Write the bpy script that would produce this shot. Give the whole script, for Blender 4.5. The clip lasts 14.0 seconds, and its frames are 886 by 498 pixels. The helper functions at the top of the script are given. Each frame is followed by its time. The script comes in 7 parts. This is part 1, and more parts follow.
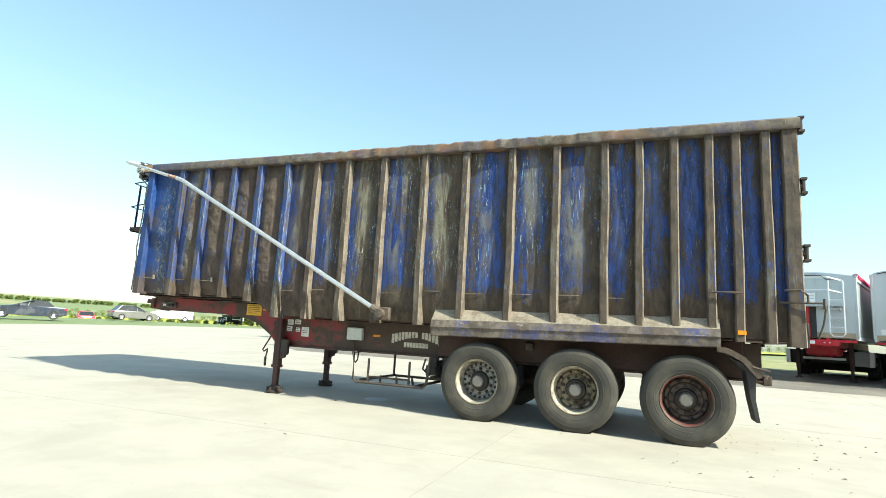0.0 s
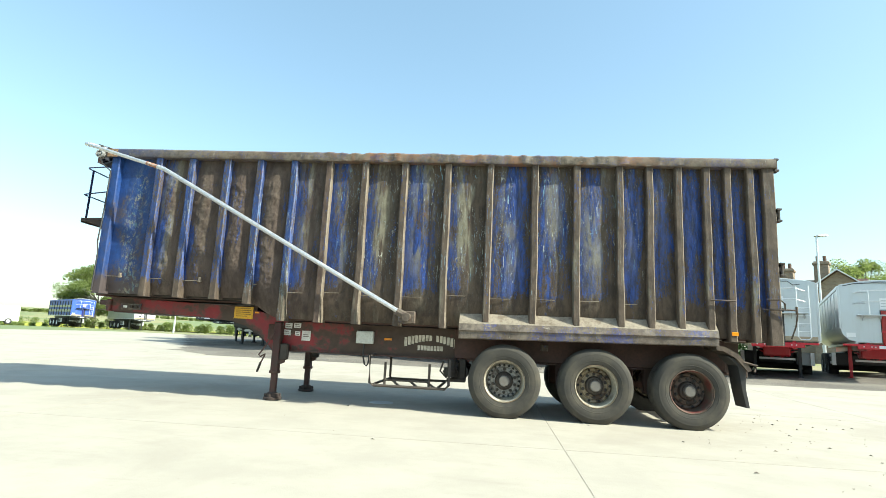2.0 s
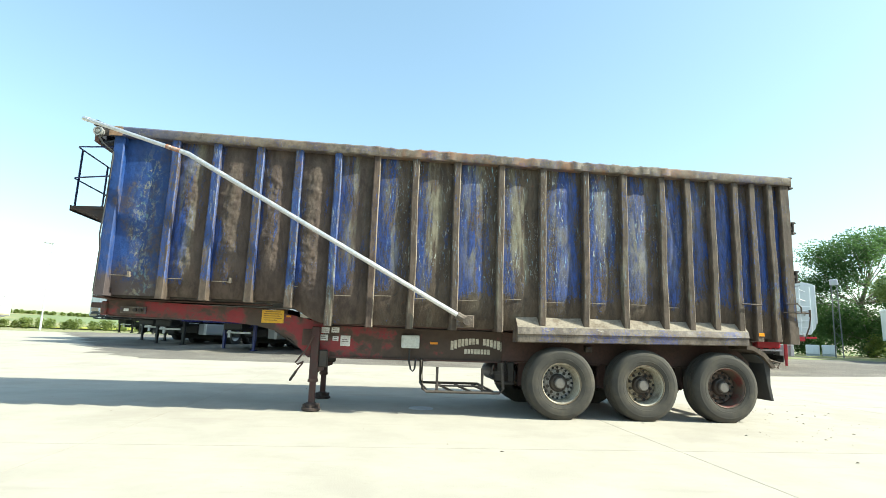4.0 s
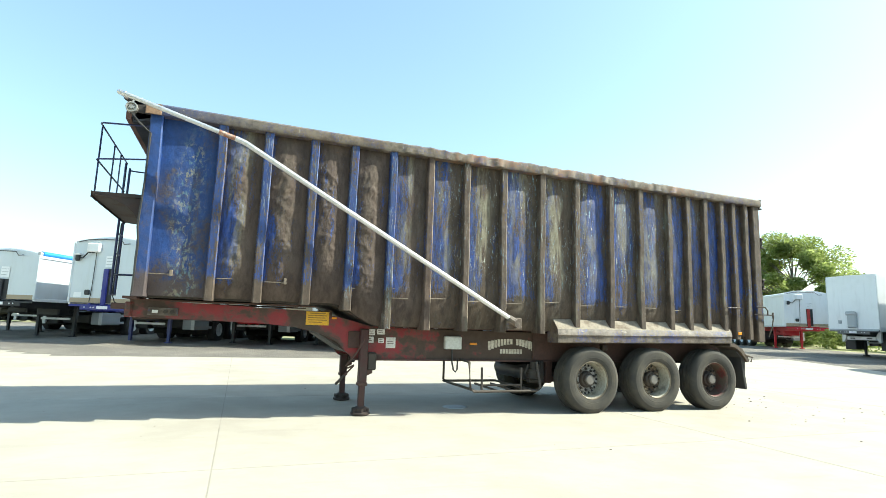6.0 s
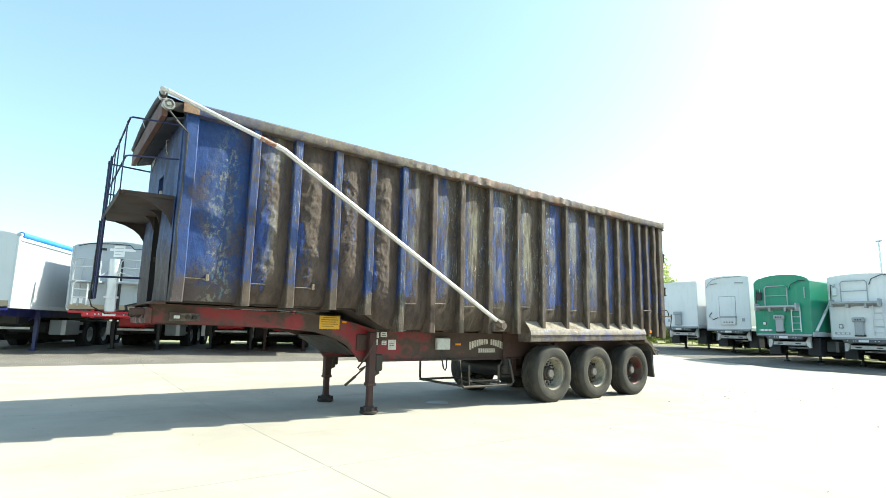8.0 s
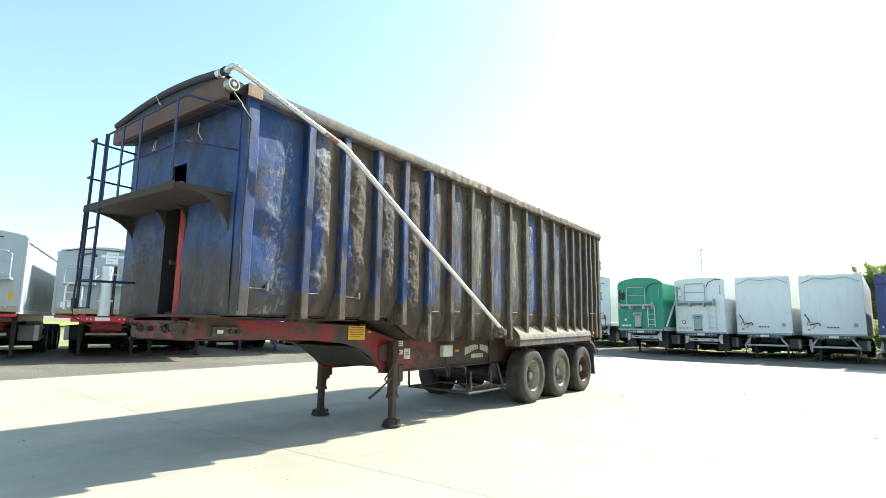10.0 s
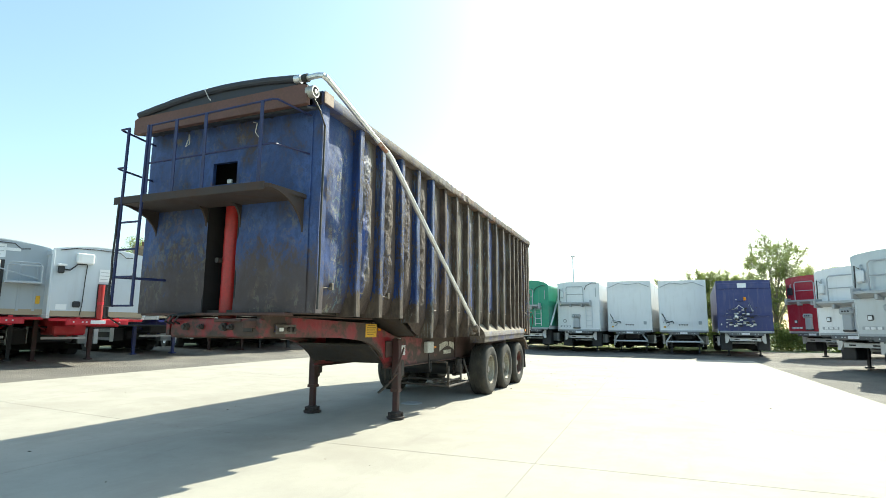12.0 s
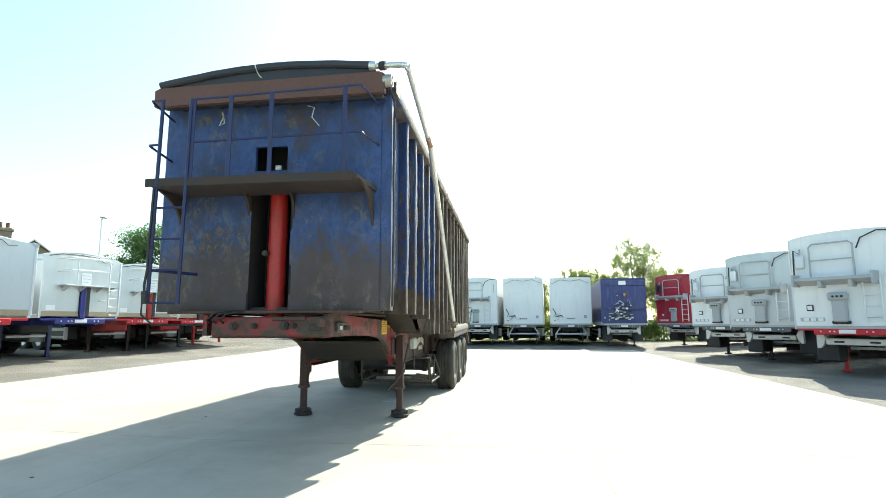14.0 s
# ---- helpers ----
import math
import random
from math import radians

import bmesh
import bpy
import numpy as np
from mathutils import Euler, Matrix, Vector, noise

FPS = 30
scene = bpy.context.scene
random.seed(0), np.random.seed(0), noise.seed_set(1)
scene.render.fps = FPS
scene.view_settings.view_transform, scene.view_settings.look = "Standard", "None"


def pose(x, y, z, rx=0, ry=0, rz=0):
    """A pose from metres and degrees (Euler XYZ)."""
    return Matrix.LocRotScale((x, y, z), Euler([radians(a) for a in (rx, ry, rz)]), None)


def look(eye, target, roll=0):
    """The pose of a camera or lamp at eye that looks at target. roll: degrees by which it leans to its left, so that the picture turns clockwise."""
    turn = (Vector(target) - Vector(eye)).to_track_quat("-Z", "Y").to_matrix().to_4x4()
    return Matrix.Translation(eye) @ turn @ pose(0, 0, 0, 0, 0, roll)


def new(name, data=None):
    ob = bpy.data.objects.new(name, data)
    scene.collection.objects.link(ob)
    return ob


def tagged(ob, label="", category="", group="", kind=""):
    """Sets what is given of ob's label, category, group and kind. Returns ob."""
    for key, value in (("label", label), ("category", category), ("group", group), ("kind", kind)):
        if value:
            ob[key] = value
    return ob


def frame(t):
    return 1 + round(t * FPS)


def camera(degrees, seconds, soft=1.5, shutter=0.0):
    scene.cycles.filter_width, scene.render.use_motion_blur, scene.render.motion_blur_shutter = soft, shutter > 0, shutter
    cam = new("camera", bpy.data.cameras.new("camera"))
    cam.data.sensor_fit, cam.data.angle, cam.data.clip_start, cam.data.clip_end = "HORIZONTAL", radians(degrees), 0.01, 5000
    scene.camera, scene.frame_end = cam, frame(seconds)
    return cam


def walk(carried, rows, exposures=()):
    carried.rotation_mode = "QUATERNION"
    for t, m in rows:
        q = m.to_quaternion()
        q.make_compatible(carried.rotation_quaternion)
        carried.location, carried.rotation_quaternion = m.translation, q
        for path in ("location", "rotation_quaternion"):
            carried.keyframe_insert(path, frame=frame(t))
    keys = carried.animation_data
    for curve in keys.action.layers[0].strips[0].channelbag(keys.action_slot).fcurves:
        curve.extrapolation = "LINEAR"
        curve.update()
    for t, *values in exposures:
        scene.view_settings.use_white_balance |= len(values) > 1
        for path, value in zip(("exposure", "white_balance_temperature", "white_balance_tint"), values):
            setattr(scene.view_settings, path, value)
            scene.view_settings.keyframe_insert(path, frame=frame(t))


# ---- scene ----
cam = camera(79.6, 14.0, 0.65)
EXPO, SKY, SUN_POWER = 1.0, 0.15, 4.8
WARM, TINT = 6530.0, -2.0
PATH = [
    (0, (0.871, -8.394, 1.16), (0.155, -6.552, 1.47), 3.3),
    (0.5, (0.323, -8.639, 1.135), (-0.28, -6.758, 1.451), 3.2),
    (1, (-0.221, -8.897, 1.073), (-0.704, -6.983, 1.397), 3.1),
    (1.5, (-0.843, -9.093, 1.088), (-1.187, -7.151, 1.42), 2.9),
    (2, (-1.433, -9.26, 1.061), (-1.645, -7.3, 1.402), 2.8),
    (2.5, (-2.113, -9.319, 1.129), (-2.191, -7.348, 1.462), 2.6),
    (3, (-2.723, -9.346, 1.113), (-2.694, -7.374, 1.447), 2.5),
    (3.5, (-3.323, -9.218, 1.109), (-3.19, -7.249, 1.439), 2.4),
    (3.7, (-3.586, -9.167, 1.117), (-3.424, -7.201, 1.448), 2.2),
    (5.8, (-6.487, -8.697, 1.32), (-5.837, -6.826, 1.601), 2.1),
    (6, (-6.719, -8.631, 1.328), (-6.027, -6.776, 1.612), 1.9),
    (6.5, (-7.395, -8.559, 1.341), (-6.604, -6.745, 1.629), 1.8),
    (7, (-7.96, -8.486, 1.297), (-7.005, -6.754, 1.597), 1.6),
    (7.5, (-8.603, -8.334, 1.301), (-7.522, -6.678, 1.603), 1.5),
    (8, (-9.192, -8.144, 1.304), (-8.001, -6.565, 1.603), 1.3),
    (8.2, (-9.376, -7.999, 1.308), (-8.149, -6.449, 1.611), 1.3),
    (10.3, (-11.364, -5.932, 1.497), (-9.711, -4.842, 1.778), 0.9),
    (10.5, (-11.534, -5.857, 1.481), (-9.85, -4.815, 1.762), 1.0),
    (11, (-11.969, -5.419, 1.506), (-10.212, -4.508, 1.791), 0.9),
    (11.5, (-12.355, -4.993, 1.44), (-10.549, -4.181, 1.727), 0.7),
    (12, (-12.701, -4.555, 1.424), (-10.857, -3.835, 1.715), 0.4),
    (12.5, (-12.973, -4.087, 1.42), (-11.089, -3.479, 1.708), 0.2),
    (13, (-13.131, -3.576, 1.436), (-11.214, -3.084, 1.722), 0.0),
    (13.5, (-13.272, -3.045, 1.438), (-11.326, -2.677, 1.717), -0.0),
    (14, (-13.278, -2.472, 1.439), (-11.312, -2.23, 1.712), -0.2),
]
walk(cam, [(t, look(eye, target, roll)) for t, eye, target, roll in PATH],
     [(t, EXPO + e, WARM, TINT) for t, e in ((0.0, 0.05), (3.5, 0.1), (6.5, 0.2), (8.0, 0.22), (11.0, 0.14), (12.5, -0.04), (14.0, 0.28))])

# ---- world and sun ----
SUN = Vector((1.2, -0.37, 1.0)).normalized()
world = bpy.data.worlds.new("sky")
scene.world = world
world.use_nodes = True
wt = world.node_tree
sky = wt.nodes.new("ShaderNodeTexSky")
sky.sky_type = "NISHITA"
sky.sun_disc = False
sky.sun_elevation = math.asin(SUN.z)
sky.sun_rotation = math.atan2(SUN.x, SUN.y)
sky.air_density, sky.dust_density, sky.ozone_density = 1.15, 1.3, 0.6
wt.nodes["Background"].inputs["Strength"].default_value = SKY
haze = wt.nodes.new("ShaderNodeMix")
haze.data_type = "RGBA"
haze.inputs["Factor"].default_value = 0.25
haze.inputs["B"].default_value = (1.43, 2.37, 3.03, 1)
wt.links.new(sky.outputs["Color"], haze.inputs["A"])
wt.links.new(haze.outputs["Result"], wt.nodes["Background"].inputs["Color"])
lamp = bpy.data.lights.new("sun", "SUN")
lamp.energy, lamp.angle, lamp.color = SUN_POWER, radians(0.6), (1.0, 0.95, 0.86)
sun = new("sun", lamp)
sun.matrix_world = look(SUN * 60, (0, 0, 0))


# ---- materials ----
class Nodes:
    """A small wrapper that builds a node material."""

    def __init__(self, name, rough=0.6, metal=0.0, spec=0.5):
        self.m = bpy.data.materials.new(name)
        self.m.use_nodes = True
        self.t = self.m.node_tree
        self.b = self.t.nodes["Principled BSDF"]
        self.b.inputs["Roughness"].default_value = rough
        self.b.inputs["Metallic"].default_value = metal
        self.b.inputs["Specular IOR Level"].default_value = spec
        self.co = self.t.nodes.new("ShaderNodeTexCoord").outputs["Object"]

    def put(self, value, socket):
        if isinstance(value, (int, float)):
            socket.default_value = value
        elif isinstance(value, tuple):
            socket.default_value = (*value, 1) if len(value) == 3 and socket.type == "RGBA" else value
        else:
            self.t.links.new(value, socket)

    def scaled(self, x, y, z, shift=(0, 0, 0)):
        n = self.t.nodes.new("ShaderNodeMapping")
        n.inputs["Scale"].default_value = (x, y, z)
        n.inputs["Location"].default_value = shift
        self.t.links.new(self.co, n.inputs["Vector"])
        return n.outputs["Vector"]

    def noise(self, scale, detail=4.0, rough=0.55, vec=None, warp=0.0):
        n = self.t.nodes.new("ShaderNodeTexNoise")
        n.inputs["Scale"].default_value, n.inputs["Detail"].default_value = scale, detail
        n.inputs["Roughness"].default_value, n.inputs["Distortion"].default_value = rough, warp
        self.t.links.new(vec or self.co, n.inputs["Vector"])
        return n.outputs["Fac"]

    def cells(self, scale, vec=None, feature="F1"):
        n = self.t.nodes.new("ShaderNodeTexVoronoi")
        n.feature = feature
        n.inputs["Scale"].default_value = scale
        self.t.links.new(vec or self.co, n.inputs["Vector"])
        return n.outputs["Distance"]

    def ramp(self, fac, lo, hi, a=0.0, b=1.0):
        n = self.t.nodes.new("ShaderNodeMapRange")
        n.interpolation_type = "SMOOTHSTEP"
        for k, v in zip(("From Min", "From Max", "To Min", "To Max"), (lo, hi, a, b)):
            n.inputs[k].default_value = v
        self.put(fac, n.inputs["Value"])
        return n.outputs["Result"]

    def mix(self, fac, a, b):
        n = self.t.nodes.new("ShaderNodeMix")
        n.data_type = "RGBA"
        self.put(fac, n.inputs["Factor"])
        self.put(a, n.inputs["A"])
        self.put(b, n.inputs["B"])
        return n.outputs["Result"]

    def math(self, op, a, b=0.0):
        n = self.t.nodes.new("ShaderNodeMath")
        n.operation = op
        self.put(a, n.inputs[0])
        self.put(b, n.inputs[1])
        return n.outputs[0]

    def axis(self, k):
        n = self.t.nodes.new("ShaderNodeSeparateXYZ")
        self.t.links.new(self.co, n.inputs[0])
        return n.outputs[k]

    def chance(self):
        return self.t.nodes.new("ShaderNodeObjectInfo").outputs["Random"]

    def island(self):
        return self.t.nodes.new("ShaderNodeNewGeometry").outputs["Random Per Island"]

    def bump(self, height, strength, dist=0.01):
        n = self.t.nodes.new("ShaderNodeBump")
        n.inputs["Strength"].default_value, n.inputs["Distance"].default_value = strength, dist
        self.put(height, n.inputs["Height"])
        self.t.links.new(n.outputs["Normal"], self.b.inputs["Normal"])
        return self

    def done(self, color, rough=None):
        self.put(color, self.b.inputs["Base Color"])
        if rough is not None:
            self.put(rough, self.b.inputs["Roughness"])
        return self.m


def plain(name, col, rough=0.6, metal=0.0, dirt=(0.09, 0.075, 0.055), amount=0.35, scale=3.0, grain=40.0, bump=0.15):
    """A paint, metal or rubber with patches of dirt and a fine grain."""
    n = Nodes(name, rough, metal)
    big = n.ramp(n.noise(scale, 5), 0.42, 0.72)
    fine = n.noise(grain, 3)
    mask = n.math("MULTIPLY", n.math("ADD", big, n.ramp(fine, 0.45, 0.75, 0, 0.4)), amount)
    c = n.mix(n.ramp(fine, 0.3, 0.7), col, tuple(v * 0.82 for v in col))
    n.bump(fine, bump, 0.004)
    return n.done(n.mix(mask, c, dirt), n.ramp(big, 0, 1, rough, min(1.0, rough + 0.2)))


BROWN, BROWN2 = (0.048, 0.034, 0.025), (0.105, 0.077, 0.055)
BLUE, BLUE2 = (0.012, 0.03, 0.27), (0.03, 0.075, 0.42)
PALE = (0.46, 0.47, 0.4)


def worn_blue(name, blue, cover, streak=0.6, side=True, rusty=0.3):
    """Blue paint flaked down to brown dirt and bare steel in upright streaks; cover is the share of brown."""
    n = Nodes(name, 0.55)
    x, z = n.axis(0), n.axis(2)
    blot = n.noise(1.0, 4, 0.55, n.scaled(1.9, 1.9, 0.55, (3, 1, 7)), 0.4)
    tall = n.noise(1.0, 6, 0.7, n.scaled(9, 9, 1.1), 0.3)
    fine = n.noise(1.0, 5, 0.74, n.scaled(38, 38, 9, (1, 4, 2)), 0.4)
    flake = n.noise(1.0, 4, 0.7, n.scaled(46, 46, 22, (6, 4, 2)))
    v = n.math("ADD", n.math("MULTIPLY", tall, 0.26), n.math("MULTIPLY", blot, 0.22))
    v = n.math("ADD", v, n.math("ADD", n.math("MULTIPLY", fine, 0.26), n.math("MULTIPLY", flake, 0.26)))
    v = n.math("ADD", v, cover - 0.5)
    if side:
        front = n.math("MULTIPLY", n.ramp(x, -7.15, -6.5), n.ramp(x, -4.7, -4.1, 1, 0))
        bay = n.math("FRACT", n.math("MULTIPLY", n.math("ADD", x, 7.12), 1.709))
        kept = n.math("MULTIPLY", front, n.ramp(bay, 0.28, 0.5, 0.058, 0.0))
        v = n.math("SUBTRACT", n.math("ADD", v, n.math("MULTIPLY", front, 0.035)), kept)
    wave = n.math("ADD", z, n.math("MULTIPLY", n.noise(4.0, 4), 0.5))
    if side:
        wave = n.math("ADD", wave, n.ramp(x, -5.2, -4.4, 0.0, 0.25))
    v = n.math("ADD", v, n.ramp(wave, 1.88, 2.16, 0.11, 0))
    if side:
        v = n.math("ADD", v, n.ramp(wave, 4.0, 4.3, 0.0, 0.03))
    mask = n.ramp(v, 0.486, 0.504)
    film = n.ramp(v, 0.40, 0.53, 0.0, 0.7)
    bluec = n.mix(n.ramp(n.noise(1.0, 5, 0.65, n.scaled(14, 14, 2.5)), 0.35, 0.65), blue, tuple(1.9 * c for c in blue))
    a, b = (BROWN, BROWN2)
    if side:
        old = n.ramp(x, -4.6, -3.2)
        a, b = n.mix(old, (0.04, 0.024, 0.019), BROWN), n.mix(old, (0.12, 0.083, 0.062), BROWN2)
    dust = n.mix(n.ramp(n.noise(1.0, 7, 0.66, n.scaled(7, 7, 3.4), 0.3), 0.34, 0.7), a, b)
    murk = n.mix(0.5, bluec, (0.035, 0.036, 0.042))
    c = n.mix(film, bluec, murk)
    c = n.mix(mask, c, dust)
    grey = n.ramp(n.noise(1.0, 6, 0.68, n.scaled(5.2, 5.2, 1.0, (1, 8, 3)), 0.5), 0.54, 0.7, 0, 0.6)
    where = n.ramp(n.noise(1.0, 4, 0.55, n.scaled(2.0, 2.0, 0.7, (9, 2, 4))), 0.45, 0.6)
    if side:
        worn = n.math("MULTIPLY", n.ramp(x, -4.4, -3.3), n.ramp(x, -0.9, 0.6, 1, 0.35))
        where = n.math("MULTIPLY", n.math("ADD", where, 0.15), n.math("MULTIPLY", worn, n.ramp(wave, 2.1, 2.5, 0.15, 1.0)))
        grey = n.math("MULTIPLY", grey, n.ramp(x, -4.4, -3.0, 0.25, 1))
    c = n.mix(grey, c, (0.17, 0.165, 0.12))
    c = n.mix(n.ramp(n.noise(2.6, 6, 0.74, None, 0.9), 0.62, 0.72, 0, rusty), c, (0.16, 0.055, 0.022))
    thin = n.noise(1.0, 5, 0.7, n.scaled(60, 60, 4.6, (5, 5, 2)), 0.6)
    tick = n.noise(1.0, 4, 0.7, n.scaled(95, 95, 11, (2, 7, 1)), 0.4)
    scar = n.math("MAXIMUM", n.ramp(thin, 0.57, 0.615), n.ramp(tick, 0.645, 0.68))
    pale = n.mix(n.ramp(n.noise(1.0, 3, 0.5, n.scaled(9, 9, 2, (1, 1, 5))), 0.4, 0.6), (0.2, 0.38, 0.5), PALE)
    c = n.mix(n.math("MULTIPLY", scar, n.math("MULTIPLY", where, streak)), c, pale)
    n.bump(n.math("ADD", n.noise(9.0, 8, 0.68), n.math("MULTIPLY", flake, 0.5)), 0.55, 0.014)
    return n.done(c, n.ramp(mask, 0, 1, 0.42, 0.8))


def mottled_blue(name, blue, foot, dull, scuffs=0.7, bay=False):
    """Flat blue paint with scuffed patches, rust bleeding and brown road film towards its foot."""
    n = Nodes(name, 0.5)
    z = n.axis(2)
    big = n.noise(1.0, 6, 0.62, n.scaled(2.2, 2.2, 1.6, (2, 5, 1)), 0.7)
    fine = n.noise(1.0, 6, 0.72, n.scaled(16, 16, 11, (3, 2, 2)))
    v = n.math("ADD", n.math("MULTIPLY", big, 0.6), n.math("MULTIPLY", fine, 0.4))
    c = n.mix(n.ramp(fine, 0.35, 0.65), blue, tuple(1.7 * q for q in blue))
    c = n.mix(n.ramp(v, 0.44, 0.58, 0.0, dull), c, (0.045, 0.045, 0.055))
    low = n.ramp(n.math("ADD", z, n.math("MULTIPLY", big, 1.4)), foot, foot + 1.0, 0.2, 0.0)
    c = n.mix(n.ramp(n.math("ADD", v, low), 0.52, 0.64, 0, 0.9), c, n.mix(fine, (0.046, 0.032, 0.028), (0.09, 0.066, 0.052)))
    c = n.mix(n.ramp(n.noise(1.0, 6, 0.75, n.scaled(7, 7, 2.2, (8, 1, 1)), 0.6), 0.63, 0.7, 0, 0.6), c, (0.14, 0.055, 0.025))
    chip = n.noise(1.0, 7, 0.8, n.scaled(*((15, 15, 9) if bay else (9, 9, 6.5)), (5, 1, 3)), 0.5)
    zone = n.ramp(n.noise(1.0, 4, 0.6, n.scaled(2.3, 2.3, 1.1, (7, 7, 1))), 0.42, 0.6)
    tint = n.mix(n.ramp(n.noise(5.0, 4, 0.6), 0.44, 0.56), (0.2, 0.2, 0.14), (0.15, 0.115, 0.08))
    edge = 0.565
    if bay:
        uv = n.t.nodes.new("ShaderNodeUVMap")
        uv.uv_map = "bay"
        sep = n.t.nodes.new("ShaderNodeSeparateXYZ")
        n.t.links.new(uv.outputs[0], sep.inputs[0])
        u = n.math("ADD", sep.outputs[0], n.math("MULTIPLY", n.math("SUBTRACT", big, 0.5), 0.9))
        zone = n.math("MULTIPLY", n.math("MULTIPLY", n.ramp(u, 0.2, 0.5), n.ramp(u, 0.6, 0.85, 1, 0.1)), n.ramp(z, 3.45, 3.65, 1, 0.25))
        tint = n.mix(n.ramp(n.noise(9.0, 4, 0.6), 0.4, 0.6), (0.1, 0.17, 0.19), (0.22, 0.21, 0.15))
        edge = 0.575
    c = n.mix(n.math("MULTIPLY", n.ramp(chip, edge - 0.07, edge), n.math("MULTIPLY", zone, scuffs)), c, tint)
    n.bump(n.math("ADD", n.noise(7.0, 8, 0.66), n.math("MULTIPLY", fine, 0.4)), 0.6, 0.016)
    return n.done(c, n.ramp(v, 0.4, 0.6, 0.58, 0.82))


def panel_paint(name, blue):
    """Blue paint flaked to brown steel. Each bay keeps its blue in an upright band: the object's colour gives the band's middle, its half width and the share of grey wear."""
    n = Nodes(name, 0.55)
    x, z = n.axis(0), n.axis(2)
    uv = n.t.nodes.new("ShaderNodeUVMap")
    uv.uv_map = "bay"
    sep = n.t.nodes.new("ShaderNodeSeparateXYZ")
    n.t.links.new(uv.outputs[0], sep.inputs[0])
    own = n.t.nodes.new("ShaderNodeSeparateColor")
    n.t.links.new(n.t.nodes.new("ShaderNodeObjectInfo").outputs["Color"], own.inputs[0])
    wob = n.math("MULTIPLY", n.math("SUBTRACT", n.noise(1.0, 5, 0.6, n.scaled(3.0, 3.0, 1.3, (4, 1, 2)), 0.5), 0.5), 0.75)
    u = n.math("ADD", sep.outputs[0], wob)
    d = n.math("DIVIDE", n.math("ABSOLUTE", n.math("SUBTRACT", u, own.outputs[0])), own.outputs[1])
    tall = n.noise(1.0, 6, 0.72, n.scaled(11, 11, 0.9), 0.3)
    fine = n.noise(1.0, 6, 0.8, n.scaled(46, 46, 7.5, (1, 4, 2)), 0.5)
    flake = n.noise(1.0, 5, 0.75, n.scaled(64, 64, 30, (6, 4, 2)))
    blot = n.noise(1.0, 4, 0.6, n.scaled(2.6, 2.6, 0.9, (3, 1, 7)), 0.5)
    v = n.math("ADD", n.math("MULTIPLY", tall, 0.32), n.math("MULTIPLY", blot, 0.3))
    v = n.math("ADD", v, n.math("ADD", n.math("MULTIPLY", fine, 0.33), n.math("MULTIPLY", flake, 0.31)))
    v = n.math("ADD", n.math("SUBTRACT", v, 0.13), n.ramp(d, 0.3, 1.9, -0.045, 0.07))
    wave = n.math("ADD", z, n.math("MULTIPLY", n.noise(3.0, 5), 0.5))
    v = n.math("ADD", v, n.ramp(wave, 1.86, 2.12, 0.13, 0.0))
    v = n.math("ADD", v, n.ramp(wave, 3.55, 4.15, 0.0, 0.045))
    mask = n.ramp(v, 0.492, 0.502)
    bluec = n.mix(n.ramp(n.noise(1.0, 6, 0.75, n.scaled(19, 19, 3.2)), 0.38, 0.62), tuple(0.5 * c for c in blue), tuple(1.8 * c for c in blue))
    bluec = n.mix(n.ramp(v, 0.43, 0.49, 0.0, 0.6), bluec, (0.03, 0.031, 0.042))
    old = n.ramp(x, -4.7, -3.4)
    a, b = n.mix(old, (0.046, 0.031, 0.025), (0.042, 0.03, 0.022)), n.mix(old, (0.092, 0.065, 0.05), (0.09, 0.064, 0.043))
    dust = n.mix(n.ramp(n.noise(1.0, 7, 0.7, n.scaled(8, 8, 2.6), 0.4), 0.36, 0.66), a, b)
    c = n.mix(mask, bluec, dust)
    band = n.math("MULTIPLY", n.ramp(u, 0.12, 0.4), n.ramp(u, 0.5, 0.72, 1, 0))
    worn = n.math("MULTIPLY", n.ramp(n.noise(1.0, 5, 0.58, n.scaled(7, 7, 1.1, (1, 8, 3)), 0.5), 0.42, 0.56), n.ramp(wave, 2.15, 2.6, 0.25, 1.0))
    grey = n.math("MULTIPLY", n.math("MULTIPLY", n.math("ADD", band, 0.15), worn), own.outputs[2])
    c = n.mix(grey, c, n.mix(n.ramp(n.noise(1.0, 6, 0.7, n.scaled(16, 16, 5)), 0.4, 0.6), (0.14, 0.122, 0.085), (0.21, 0.195, 0.14)))
    c = n.mix(n.ramp(n.noise(2.9, 6, 0.76, None, 0.9), 0.62, 0.7, 0, 0.5), c, (0.15, 0.062, 0.026))
    zone = n.math("MULTIPLY", n.math("MULTIPLY", n.ramp(x, -4.5, -3.6), n.ramp(x, -1.2, 1.4, 1, 0.3)), n.ramp(n.noise(1.0, 4, 0.55, n.scaled(2.4, 2.4, 0.8, (9, 2, 4))), 0.42, 0.56))
    zone = n.math("MULTIPLY", zone, n.ramp(wave, 2.1, 2.5, 0.1, 1.0))
    thin = n.noise(1.0, 6, 0.75, n.scaled(34, 34, 4.5, (5, 5, 2)), 1.0)
    tick = n.noise(1.0, 5, 0.75, n.scaled(85, 85, 22, (2, 7, 1)), 0.6)
    scar = n.math("MAXIMUM", n.ramp(thin, 0.605, 0.617), n.ramp(tick, 0.64, 0.652))
